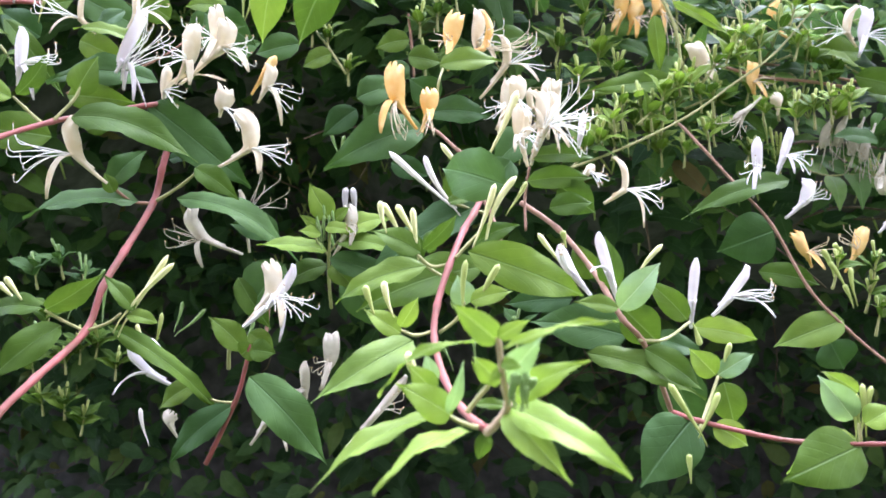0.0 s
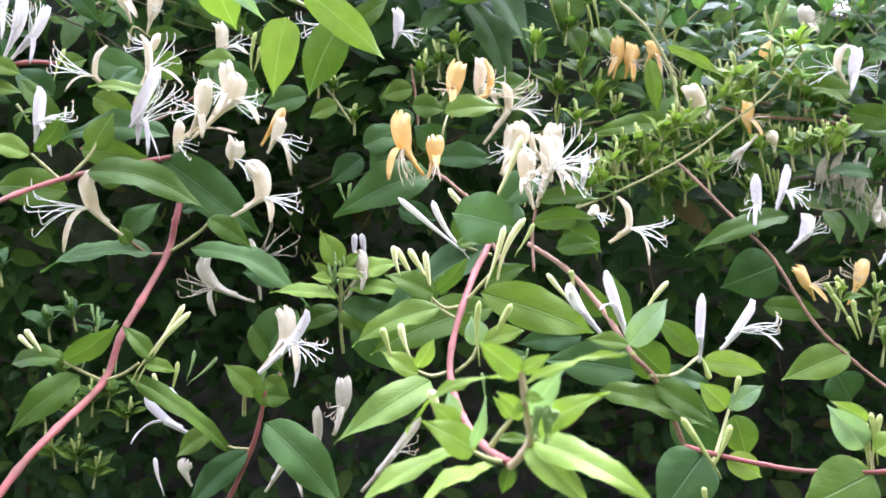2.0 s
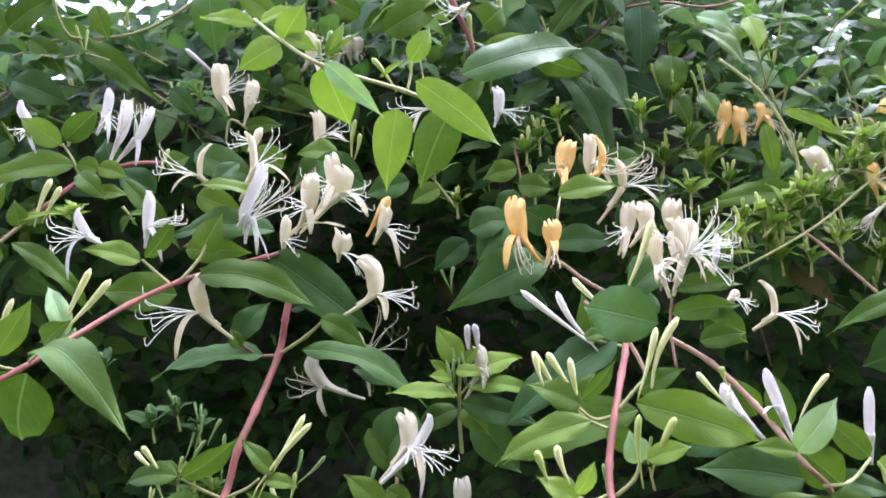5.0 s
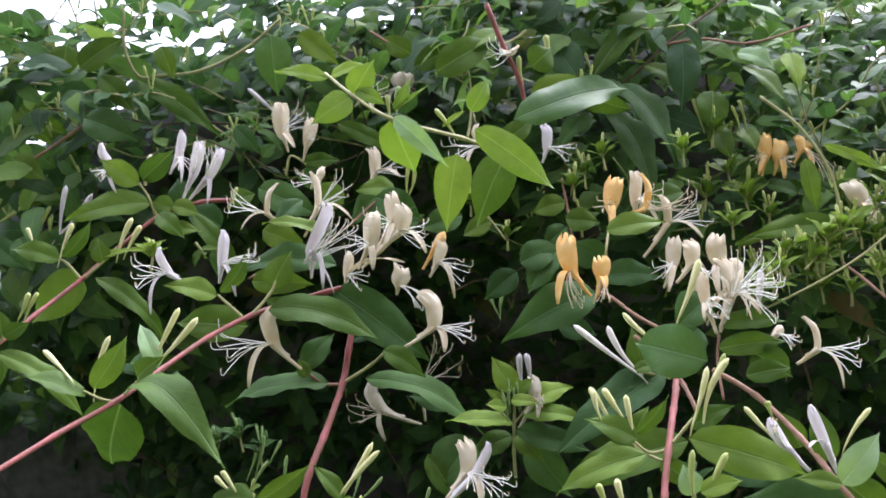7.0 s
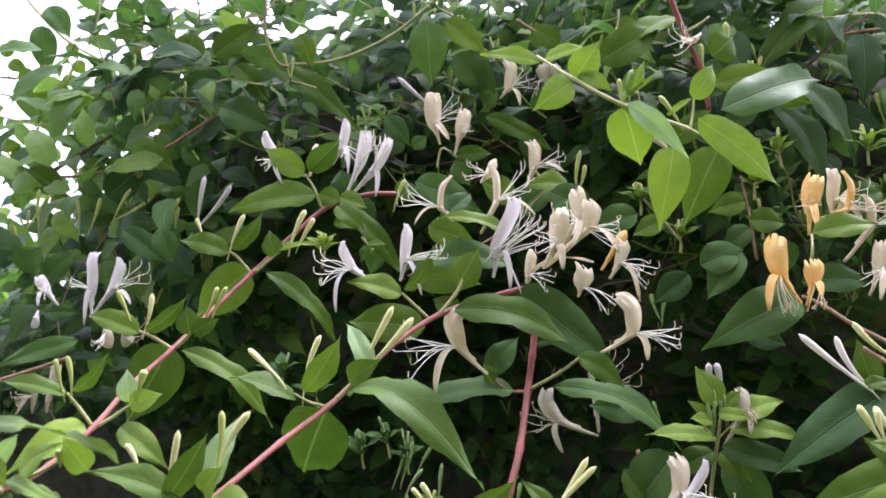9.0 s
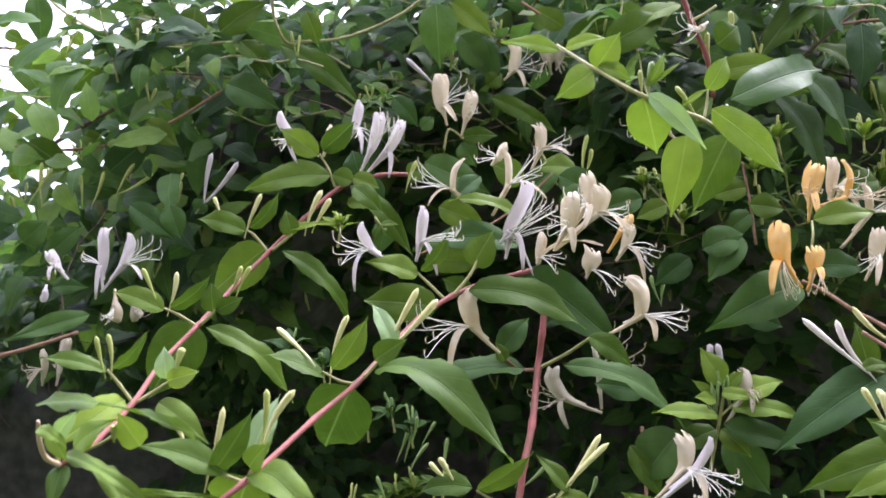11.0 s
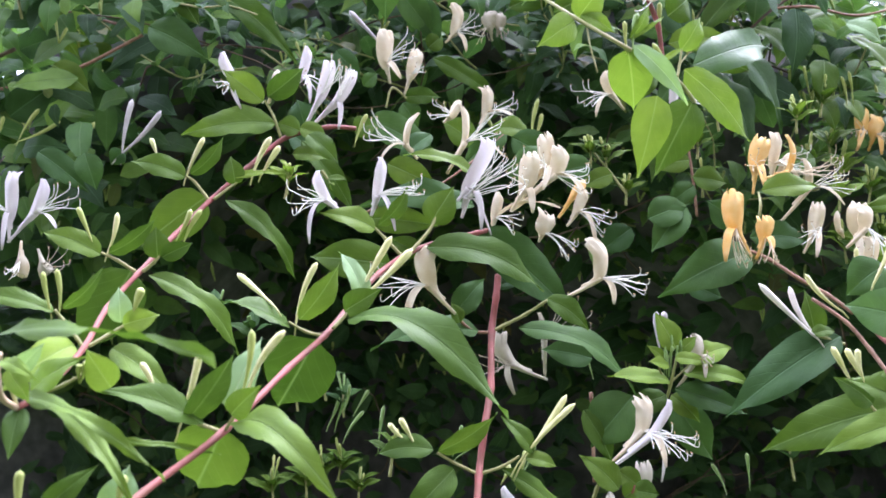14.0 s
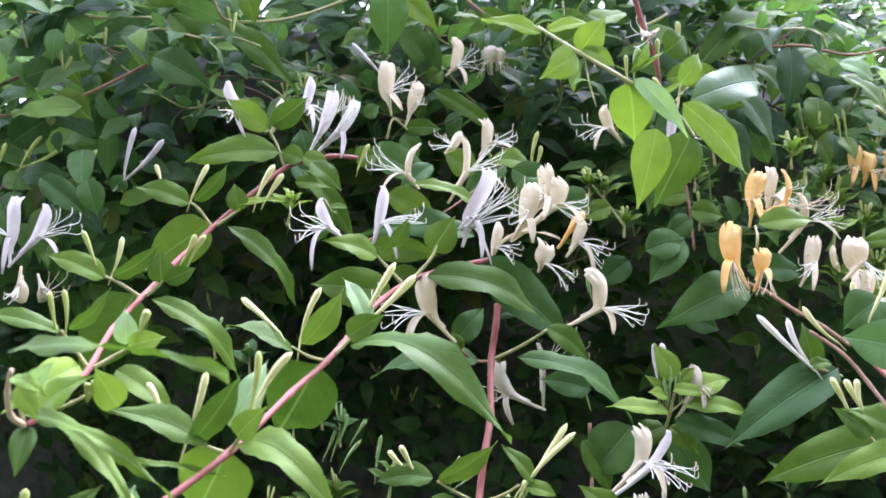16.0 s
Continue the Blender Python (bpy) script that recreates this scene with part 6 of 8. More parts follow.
bud(s, (-0.2445, 0.6080, 1.7728), (-0.2662, 0.6011, 1.7949), 0.00220, (-0.0018, 0.0000, -0.0018), "faded")
leaf(s, (-0.2751, 0.5950, 1.7623), (-0.2571, 0.6011, 1.7414), 0.0154, (0.21, -0.97, -0.10), 0.08, "dark")
leaf(s, (-0.2560, 0.6018, 1.7381), (-0.2463, 0.6015, 1.7482), 0.0111, (0.10, -0.99, -0.12), 0.08, "dark")
leaf(s, (-0.2284, 0.6167, 1.7344), (-0.1996, 0.6207, 1.7357), 0.0133, (0.14, -0.99, -0.03), 0.08, "mid")
leaf(s, (-0.2058, 0.6442, 1.7738), (-0.1535, 0.6571, 1.7423), 0.0152, (0.23, -0.97, -0.02), 0.08, "mid")
leaf(s, (-0.2286, 0.6175, 1.7297), (-0.2168, 0.6221, 1.7125), 0.0171, (0.14, -0.98, -0.17), 0.08, "dark")
leaf(s, (-0.2386, 0.5794, 1.8265), (-0.2377, 0.5872, 1.7807), 0.0285, (0.13, -0.98, -0.16), 0.05, "dark", 0.12, 0.64)
leaf(s, (-0.2308, 0.6612, 1.8345), (-0.2047, 0.6701, 1.8038), 0.0234, (0.07, -0.97, -0.23), 0.08, "dark")
leaf(s, (-0.2099, 0.6712, 1.7924), (-0.1978, 0.6712, 1.8036), 0.0159, (0.15, -0.97, -0.17), 0.08, "mid")
leaf(s, (-0.2340, 0.6371, 1.8533), (-0.2018, 0.6464, 1.8255), 0.0207, (0.16, -0.98, -0.14), 0.08, "mid")
leaf(s, (-0.1451, 0.6730, 1.8390), (-0.1696, 0.6666, 1.8559), 0.0190, (0.07, -0.96, -0.26), 0.08, "mid")
leaf(s, (-0.1434, 0.6752, 1.8274), (-0.0915, 0.6796, 1.8467), 0.0213, (0.11, -0.99, -0.08), 0.08, "mid")
stem(s, [(-0.1541, 0.6709, 1.8439), (-0.1653, 0.6680, 1.8511), (-0.1786, 0.6645, 1.8607)], 0.00123, 0.00123, "brown")
stem(s, [(-0.2408, 0.6114, 1.7245), (-0.2359, 0.6097, 1.7390), (-0.2243, 0.6178, 1.7317)], 0.00084, 0.00085, "green")

s = thing("honeysuckle_shoot", (-0.2116, 0.6734, 1.7777), "wispy cream flowers near the hedge top", "climbing shoot", "honeysuckle shoots on the hedge face")
flower(s, (-0.1963, 0.6725, 1.7971), (-0.1883, 0.6689, 1.8034), (-0.1867, 0.6663, 1.8277), (-0.1796, 0.6644, 1.7864), (-0.1711, 0.6620, 1.8084), 0.0109, "cream", 0.48)
flower(s, (-0.1568, 0.6874, 1.8038), (-0.1590, 0.6817, 1.8142), (-0.1607, 0.6806, 1.8263), None, (-0.1677, 0.6738, 1.8020), 0.0136, "faded", 0.36)
flower(s, (-0.1529, 0.6874, 1.8074), (-0.1511, 0.6829, 1.8139), (-0.1495, 0.6823, 1.8260), None, (-0.1478, 0.6763, 1.8047), 0.0119, "faded", 0.36)
leaf(s, (-0.2146, 0.6654, 1.8330), (-0.2038, 0.6750, 1.7911), 0.0205, (0.06, -0.98, -0.21), 0.08, "dark")

s = thing("honeysuckle_shoot", (-0.0008, 0.3238, 1.4668), "red-stemmed shoot with upright pale buds and fresh green leaves", "climbing shoot", "honeysuckle shoots on the hedge face")
stem(s, [(0.0170, 0.4430, 1.5600), (0.0150, 0.4380, 1.5510), (0.0100, 0.4100, 1.5400), (0.0050, 0.3880, 1.5310), (-0.0020, 0.3660, 1.5140), (-0.0070, 0.3520, 1.4980), (-0.0080, 0.3380, 1.4850), (-0.0040, 0.3100, 1.4730), (0.0020, 0.2700, 1.4680), (0.0060, 0.2420, 1.4680), (0.0080, 0.2340, 1.4680)], 0.00165, 0.00115, "red")
stem(s, [(-0.0010, 0.3694, 1.5150), (-0.0094, 0.3694, 1.5141), (-0.0156, 0.3689, 1.5193)], 0.00081, 0.00065, "green")
stem(s, [(0.0006, 0.3692, 1.5174), (0.0063, 0.3687, 1.5233), (0.0102, 0.3684, 1.5273)], 0.00081, 0.00065, "green")
leaf(s, (-0.0117, 0.3594, 1.5140), (-0.0516, 0.3601, 1.5018), 0.0135, (-0.17, -0.84, 0.52), 0.08, "mid")
leaf(s, (-0.0141, 0.3688, 1.5200), (-0.0343, 0.3675, 1.5316), 0.0116, (0.21, -0.95, 0.25), 0.08, "mid")
leaf(s, (-0.0132, 0.3787, 1.5221), (0.0022, 0.3774, 1.5379), 0.0088, (0.35, -0.84, -0.41), 0.08, "mid")
bud(s, (-0.0292, 0.3676, 1.5314), (-0.0307, 0.3665, 1.5421), 0.00170, (-0.0000, 0.0000, -0.0000), "cream")
bud(s, (-0.0155, 0.3687, 1.5215), (-0.0172, 0.3670, 1.5390), 0.00170, (-0.0000, -0.0000, -0.0000), "cream")
leaf(s, (0.0083, 0.3688, 1.5232), (0.0275, 0.3681, 1.5330), 0.0089, (-0.17, -0.95, 0.27), 0.08, "mid")
bud(s, (0.0103, 0.3664, 1.5267), (0.0179, 0.3645, 1.5484), 0.00169, (-0.0011, -0.0000, 0.0004), "cream")
bud(s, (0.0143, 0.3665, 1.5270), (0.0271, 0.3643, 1.5514), 0.00190, (-0.0020, -0.0001, 0.0010), "cream")
leaf(s, (0.0059, 0.3590, 1.5197), (0.0585, 0.3767, 1.4987), 0.0198, (0.35, -0.93, 0.09), 0.08, "mid")
stem(s, [(-0.0074, 0.3468, 1.4882), (-0.0154, 0.3418, 1.4865), (-0.0219, 0.3365, 1.4893)], 0.00076, 0.00059, "green")
stem(s, [(-0.0063, 0.3469, 1.4870), (0.0008, 0.3465, 1.4924), (0.0041, 0.3459, 1.4992)], 0.00076, 0.00061, "green")
bud(s, (-0.0312, 0.3306, 1.4972), (-0.0339, 0.3297, 1.5065), 0.00170, (-0.0000, 0.0000, -0.0000), "green")
bud(s, (-0.0242, 0.3307, 1.4969), (-0.0266, 0.3296, 1.5079), 0.00170, (-0.0000, 0.0000, -0.0000), "cream")
leaf(s, (-0.0206, 0.3316, 1.4880), (-0.0348, 0.3306, 1.4969), 0.0091, (0.22, -0.94, 0.24), 0.08, "young")
leaf(s, (-0.0209, 0.3313, 1.4906), (-0.0138, 0.3304, 1.5017), 0.0070, (0.26, -0.93, -0.25), 0.08, "young")
leaf(s, (-0.0157, 0.3269, 1.4854), (-0.0483, 0.2982, 1.4663), 0.0141, (0.35, -0.76, 0.55), 0.08, "mid")
bud(s, (0.0035, 0.3461, 1.4962), (0.0050, 0.3443, 1.5159), 0.00158, (-0.0000, -0.0000, 0.0000), "green")
bud(s, (0.0096, 0.3460, 1.4990), (0.0181, 0.3446, 1.5140), 0.00178, (-0.0000, -0.0000, 0.0000), "green")
leaf(s, (0.0046, 0.3510, 1.4979), (0.0009, 0.3499, 1.5097), 0.0103, (0.09, -0.99, -0.07), 0.08, "pale")
leaf(s, (0.0064, 0.3459, 1.4991), (0.0227, 0.3456, 1.5041), 0.0086, (-0.15, -0.89, 0.42), 0.08, "young")
leaf(s, (0.0572, 0.4219, 1.4983), (0.0246, 0.4217, 1.4969), 0.0145, (-0.01, -0.96, 0.28), 0.08, "dark")
leaf(s, (0.0817, 0.4138, 1.4805), (0.0367, 0.4123, 1.4905), 0.0227, (0.09, -0.96, 0.26), 0.08, "dark")
leaf(s, (-0.0051, 0.3698, 1.5103), (0.0078, 0.3710, 1.4999), 0.0099, (0.05, -1.00, -0.05), 0.08, "mid")
bud(s, (0.0282, 0.4173, 1.5431), (0.0358, 0.4163, 1.5553), 0.00145, (-0.0000, -0.0000, 0.0000), "green")

s = thing("honeysuckle_shoot", (0.0080, 0.2350, 1.4680), "bright yellow-green shoot tip reaching far out of the hedge", "climbing shoot", "honeysuckle shoots on the hedge face")
stem(s, [(0.0080, 0.2340, 1.4670), (0.0110, 0.2280, 1.4710), (0.0130, 0.2220, 1.4760), (0.0120, 0.2160, 1.4810), (0.0110, 0.2100, 1.4870), (0.0100, 0.2040, 1.4940)], 0.00115, 0.00065, "tan")
leaf(s, (-0.0010, 0.2380, 1.4710), (-0.0140, 0.2300, 1.4810), 0.0094, (-0.15, -0.93, 0.35), 0.03, "young", 0.16, 0.66)
leaf(s, (-0.0060, 0.2420, 1.4770), (-0.0120, 0.2380, 1.4850), 0.0070, (0.10, -0.97, 0.22), 0.03, "young", 0.16, 0.62)
leaf(s, (-0.0060, 0.2460, 1.4790), (-0.0080, 0.2440, 1.4870), 0.0046, (0.25, -0.95, 0.10), 0.04, "pale", 0.25, 0.70)
leaf(s, (-0.0020, 0.2360, 1.4720), (0.0020, 0.2320, 1.4860), 0.0044, (0.45, -0.88, 0.10), 0.05, "pale", 0.35, 0.72)
stem(s, [(0.0060, 0.2360, 1.4680), (0.0020, 0.2370, 1.4690), (-0.0020, 0.2380, 1.4710)], 0.00075, 0.00055, "green")
bud(s, (-0.0110, 0.2430, 1.4790), (-0.0130, 0.2420, 1.4880), 0.00165, (0.0, 0.0, 0.0), "cream")
leaf(s, (-0.0040, 0.2420, 1.4700), (-0.0380, 0.2220, 1.4600), 0.0077, (-0.25, -0.60, 0.76), 0.08, "young", 0.45, 0.74)
leaf(s, (0.0040, 0.2360, 1.4670), (-0.0210, 0.2150, 1.4610), 0.0075, (-0.20, -0.55, 0.81), 0.07, "young", 0.45, 0.74)
leaf(s, (0.0080, 0.2360, 1.4670), (0.0060, 0.2360, 1.4590), 0.0047, (0.10, -0.95, 0.25), 0.05, "mid")
leaf(s, (0.0140, 0.2220, 1.4750), (0.0390, 0.1960, 1.4650), 0.0098, (0.05, -0.72, 0.69), 0.05, "fresh", 0.30, 0.66)
leaf(s, (0.0130, 0.2250, 1.4740), (0.0250, 0.2050, 1.4610), 0.0086, (-0.35, -0.80, 0.48), 0.06, "young", 0.40, 0.66)
leaf(s, (0.0140, 0.2260, 1.4760), (0.0280, 0.2320, 1.4710), 0.0052, (0.05, -0.80, 0.60), 0.06, "mid")
leaf(s, (0.0100, 0.2050, 1.4930), (0.0000, 0.1960, 1.5020), 0.0067, (0.25, -0.93, -0.10), 0.05, "young", 0.25, 0.66)
leaf(s, (0.0100, 0.2030, 1.4940), (0.0170, 0.2030, 1.4980), 0.0038, (-0.15, -0.95, 0.25), 0.05, "young", 0.25, 0.64)
leaf(s, (0.0110, 0.2070, 1.4910), (0.0360, 0.2000, 1.4990), 0.0030, (-0.22, -0.62, 0.75), 0.05, "young", 0.40, 0.74)
leaf(s, (0.0090, 0.2060, 1.4920), (-0.0200, 0.2140, 1.4840), 0.0028, (0.15, -0.42, 0.90), 0.13, "young", 0.30, 0.80)
leaf(s, (0.0120, 0.2140, 1.4830), (0.0200, 0.2060, 1.4930), 0.0070, (-0.30, -0.93, 0.05), 0.04, "pale", 0.20, 0.64)
leaf(s, (0.0140, 0.2180, 1.4780), (0.0290, 0.2060, 1.4890), 0.0076, (-0.35, -0.88, 0.32), 0.05, "young", 0.30, 0.66)
leaf(s, (0.0110, 0.2160, 1.4820), (0.0040, 0.2120, 1.4890), 0.0049, (0.30, -0.94, 0.10), 0.05, "young", 0.25, 0.66)
leaf(s, (0.0110, 0.2120, 1.4860), (0.0080, 0.2090, 1.4830), 0.0025, (0.15, -0.97, 0.10), 0.05, "young")
leaf(s, (0.0110, 0.2090, 1.4880), (0.0150, 0.2030, 1.4870), 0.0033, (-0.20, -0.92, 0.30), 0.05, "fresh", 0.25, 0.66)
stem(s, [(0.0030, 0.2370, 1.4720), (0.0060, 0.2360, 1.4760), (0.0090, 0.2340, 1.4800), (0.0090, 0.2330, 1.4830)], 0.00075, 0.00050, "green")
bud(s, (0.0090, 0.2340, 1.4800), (0.0100, 0.2320, 1.4850), 0.00130, (0.0, 0.0, 0.0), "green")
leaf(s, (0.0090, 0.2340, 1.4800), (0.0050, 0.2310, 1.4860), 0.0037, (0.20, -0.95, 0.20), 0.05, "young")
leaf(s, (0.0050, 0.2380, 1.4740), (0.0160, 0.2400, 1.4730), 0.0032, (0.10, -0.80, 0.60), 0.06, "mid")
bud(s, (0.0140, 0.2120, 1.4790), (0.0140, 0.2100, 1.4850), 0.00104, (0.0, 0.0, 0.0), "small")
bud(s, (0.0130, 0.2120, 1.4810), (0.0150, 0.2100, 1.4850), 0.00092, (0.0, 0.0, 0.0), "small")
bud(s, (0.0170, 0.2120, 1.4800), (0.0190, 0.2100, 1.4840), 0.00104, (0.0, 0.0, 0.0), "small")
bud(s, (0.0130, 0.2120, 1.4790), (0.0150, 0.2100, 1.4840), 0.00107, (0.0, 0.0, 0.0), "small")
bud(s, (0.0160, 0.2120, 1.4810), (0.0170, 0.2100, 1.4860), 0.00094, (0.0, 0.0, 0.0), "small")
bud(s, (0.0130, 0.2120, 1.4790), (0.0140, 0.2100, 1.4840), 0.00111, (0.0, 0.0, 0.0), "small")
bud(s, (0.0160, 0.2120, 1.4780), (0.0160, 0.2100, 1.4840), 0.00098, (0.0, 0.0, 0.0), "small")
bud(s, (0.0170, 0.2120, 1.4780), (0.0170, 0.2100, 1.4820), 0.00092, (0.0, 0.0, 0.0), "small")
bud(s, (0.0170, 0.2120, 1.4800), (0.0180, 0.2100, 1.4840), 0.00100, (0.0, 0.0, 0.0), "small")
bud(s, (0.0140, 0.2120, 1.4800), (0.0150, 0.2100, 1.4850), 0.00112, (0.0, 0.0, 0.0), "small")
bud(s, (0.0160, 0.2120, 1.4780), (0.0170, 0.2100, 1.4850), 0.00105, (0.0, 0.0, 0.0), "small")

s = thing("honeysuckle_shoot", (0.0946, 0.3871, 1.4456), "arching shoot with slim white buds and fresh leaves", "climbing shoot", "honeysuckle shoots on the hedge face")
stem(s, [(0.0357, 0.4521, 1.5485), (0.0529, 0.4386, 1.5337), (0.0662, 0.4205, 1.5136), (0.0708, 0.4066, 1.5022), (0.0757, 0.3928, 1.4895), (0.0856, 0.3989, 1.4792), (0.0940, 0.4056, 1.4627), (0.1012, 0.4076, 1.4424)], 0.00140, 0.00123, "brown")
stem(s, [(0.0838, 0.3968, 1.4794), (0.0987, 0.4091, 1.4789), (0.1155, 0.4288, 1.4856)], 0.00087, 0.00075, "green")
flower(s, (0.0647, 0.4068, 1.4992), (0.0549, 0.4020, 1.5109), (0.0490, 0.4019, 1.5240), None, (0.0488, 0.3927, 1.5188), 0.0063, "white", 0.10)
bud(s, (0.0509, 0.4102, 1.5153), (0.0400, 0.4087, 1.5297), 0.00165, (-0.0000, 0.0000, -0.0000), "cream")
bud(s, (0.0541, 0.4193, 1.5252), (0.0530, 0.4187, 1.5314), 0.00193, (-0.0000, 0.0000, -0.0000), "green")
flower(s, (0.0760, 0.4022, 1.4961), (0.0706, 0.3971, 1.5114), (0.0658, 0.3966, 1.5288), (0.0612, 0.3886, 1.5108), None, 0.0054, "white", 0.36)
leaf(s, (0.0756, 0.4116, 1.5025), (0.0712, 0.4092, 1.5281), 0.0126, (-0.17, -0.98, -0.12), 0.08, "mid")
leaf(s, (0.0749, 0.3974, 1.4936), (0.0953, 0.3957, 1.5143), 0.0138, (-0.21, -0.97, 0.13), 0.08, "pale")
bud(s, (0.0916, 0.4354, 1.5086), (0.1047, 0.4340, 1.5245), 0.00174, (-0.0000, -0.0000, 0.0000), "cream")
leaf(s, (0.1133, 0.4236, 1.4870), (0.0946, 0.4214, 1.5079), 0.0125, (0.05, -1.00, -0.06), 0.08, "mid")
leaf(s, (0.0785, 0.4025, 1.4934), (0.0965, 0.4043, 1.4766), 0.0187, (-0.03, -0.99, -0.14), 0.08, "mid")
leaf(s, (0.0739, 0.3923, 1.4943), (0.0542, 0.3918, 1.4972), 0.0084, (0.09, -0.87, 0.49), 0.08, "mid")
leaf(s, (0.0691, 0.4312, 1.5080), (0.0599, 0.4293, 1.5270), 0.0126, (-0.10, -0.98, -0.15), 0.08, "mid")
flower(s, (0.1183, 0.4361, 1.4824), (0.1184, 0.4312, 1.4968), (0.1205, 0.4305, 1.5173), None, None, 0.0054, "white", 0.36)
flower(s, (0.1230, 0.4155, 1.4891), (0.1307, 0.4111, 1.4981), (0.1402, 0.4111, 1.5121), (0.1486, 0.4038, 1.4883), (0.1463, 0.4027, 1.4990), 0.0056, "white", 0.14)
leaf(s, (0.1160, 0.4239, 1.4836), (0.1493, 0.4250, 1.4766), 0.0131, (0.10, -0.94, 0.32), 0.08, "young")
bud(s, (0.1139, 0.4138, 1.4840), (0.1165, 0.4147, 1.4752), 0.00188, (0.0000, -0.0000, 0.0000), "green")
stem(s, [(0.1022, 0.3693, 1.4431), (0.1083, 0.3765, 1.4526), (0.1157, 0.3856, 1.4637)], 0.00080, 0.00067, "green")
leaf(s, (0.1147, 0.3855, 1.4645), (0.1035, 0.3843, 1.4760), 0.0117, (0.01, -1.00, -0.10), 0.08, "young")
leaf(s, (0.1157, 0.3856, 1.4644), (0.1319, 0.3848, 1.4744), 0.0097, (-0.20, -0.94, 0.26), 0.08, "pale")
bud(s, (0.1178, 0.3854, 1.4669), (0.1211, 0.3843, 1.4786), 0.00174, (-0.0000, -0.0000, 0.0000), "green")
bud(s, (0.1017, 0.3693, 1.4436), (0.0895, 0.3673, 1.4633), 0.00187, (0.0016, -0.0001, 0.0010), "green")
bud(s, (0.1042, 0.3692, 1.4449), (0.1104, 0.3679, 1.4591), 0.00187, (-0.0000, -0.0000, 0.0000), "green")
leaf(s, (0.1079, 0.3692, 1.4452), (0.1241, 0.3703, 1.4359), 0.0115, (0.17, -0.97, 0.19), 0.08, "young")
leaf(s, (0.1005, 0.3771, 1.4456), (0.0761, 0.3691, 1.4217), 0.0264, (-0.12, -0.90, 0.43), 0.03, "dark", 0.22, 0.64)
leaf(s, (0.0611, 0.4042, 1.4733), (0.1159, 0.3964, 1.4557), 0.0152, (0.05, -0.85, 0.53), 0.08, "mid")
leaf(s, (0.0867, 0.3993, 1.4753), (0.1149, 0.4013, 1.4570), 0.0142, (0.16, -0.98, 0.13), 0.08, "mid")
leaf(s, (0.1021, 0.4156, 1.4641), (0.1165, 0.4184, 1.4362), 0.0230, (-0.12, -0.98, -0.16), 0.08, "dark")
leaf(s, (0.1246, 0.4063, 1.4587), (0.1304, 0.4083, 1.4380), 0.0160, (-0.24, -0.96, -0.16), 0.08, "mid")
leaf(s, (0.0956, 0.4242, 1.4788), (0.1232, 0.4254, 1.4693), 0.0124, (0.17, -0.91, 0.37), 0.08, "dark")
stem(s, [(0.0960, 0.3869, 1.4481), (0.1028, 0.3720, 1.4467), (0.1209, 0.3625, 1.4429), (0.1379, 0.3529, 1.4408), (0.1639, 0.3461, 1.4409), (0.1785, 0.3432, 1.4419)], 0.00109, 0.00089, "red")
leaf(s, (0.1596, 0.3482, 1.4401), (0.1267, 0.3388, 1.4285), 0.0242, (0.07, -0.87, 0.49), 0.04, "mid", 0.12, 0.66)
leaf(s, (0.1599, 0.3530, 1.4422), (0.1317, 0.3538, 1.4308), 0.0143, (-0.23, -0.83, 0.50), 0.08, "young")
leaf(s, (0.1591, 0.3523, 1.4498), (0.1455, 0.3505, 1.4674), 0.0129, (-0.10, -0.98, -0.18), 0.08, "pale")
leaf(s, (0.1631, 0.3564, 1.4599), (0.1492, 0.3554, 1.4691), 0.0071, (0.06, -1.00, -0.02), 0.08, "young")
bud(s, (0.1600, 0.3526, 1.4461), (0.1563, 0.3511, 1.4614), 0.00158, (-0.0000, 0.0000, -0.0000), "green")
bud(s, (0.1617, 0.3527, 1.4460), (0.1600, 0.3513, 1.4599), 0.00158, (-0.0000, 0.0000, -0.0000), "green")
bud(s, (0.1640, 0.3525, 1.4478), (0.1663, 0.3511, 1.4630), 0.00158, (-0.0000, -0.0000, 0.0000), "green")
bud(s, (0.1626, 0.3525, 1.4474), (0.1622, 0.3510, 1.4639), 0.00158, (-0.0000, -0.0000, -0.0000), "green")
stem(s, [(0.1606, 0.3502, 1.4397), (0.1601, 0.3497, 1.4450), (0.1598, 0.3494, 1.4484)], 0.00075, 0.00075, "green")
leaf(s, (0.1611, 0.3474, 1.4486), (0.1728, 0.3469, 1.4549), 0.0115, (-0.27, -0.87, 0.43), 0.08, "young")
bud(s, (0.0979, 0.3690, 1.4244), (0.0973, 0.3682, 1.4335), 0.00165, (-0.0000, -0.0000, -0.0000), "green")

s = thing("honeysuckle_shoot", (0.0361, 0.4485, 1.5336), "loose cluster of cream flowers with long curling stamens", "climbing shoot", "honeysuckle shoots on the hedge face")
stem(s, [(0.0367, 0.4385, 1.5329), (0.0375, 0.4468, 1.5515), (0.0401, 0.4474, 1.5666)], 0.00077, 0.00070, "brown")
bud(s, (0.0228, 0.4490, 1.5799), (0.0346, 0.4466, 1.6066), 0.00261, (-0.0011, -0.0001, 0.0005), "cream")
flower(s, (0.0408, 0.4473, 1.5675), (0.0478, 0.4420, 1.5867), (0.0458, 0.4414, 1.6055), (0.0593, 0.4348, 1.5744), (0.0645, 0.4332, 1.5926), 0.0092, "cream", 0.60)
flower(s, (0.0395, 0.4504, 1.5671), (0.0354, 0.4452, 1.5832), (0.0353, 0.4449, 1.5994), (0.0319, 0.4377, 1.5731), None, 0.0071, "cream", 0.36)
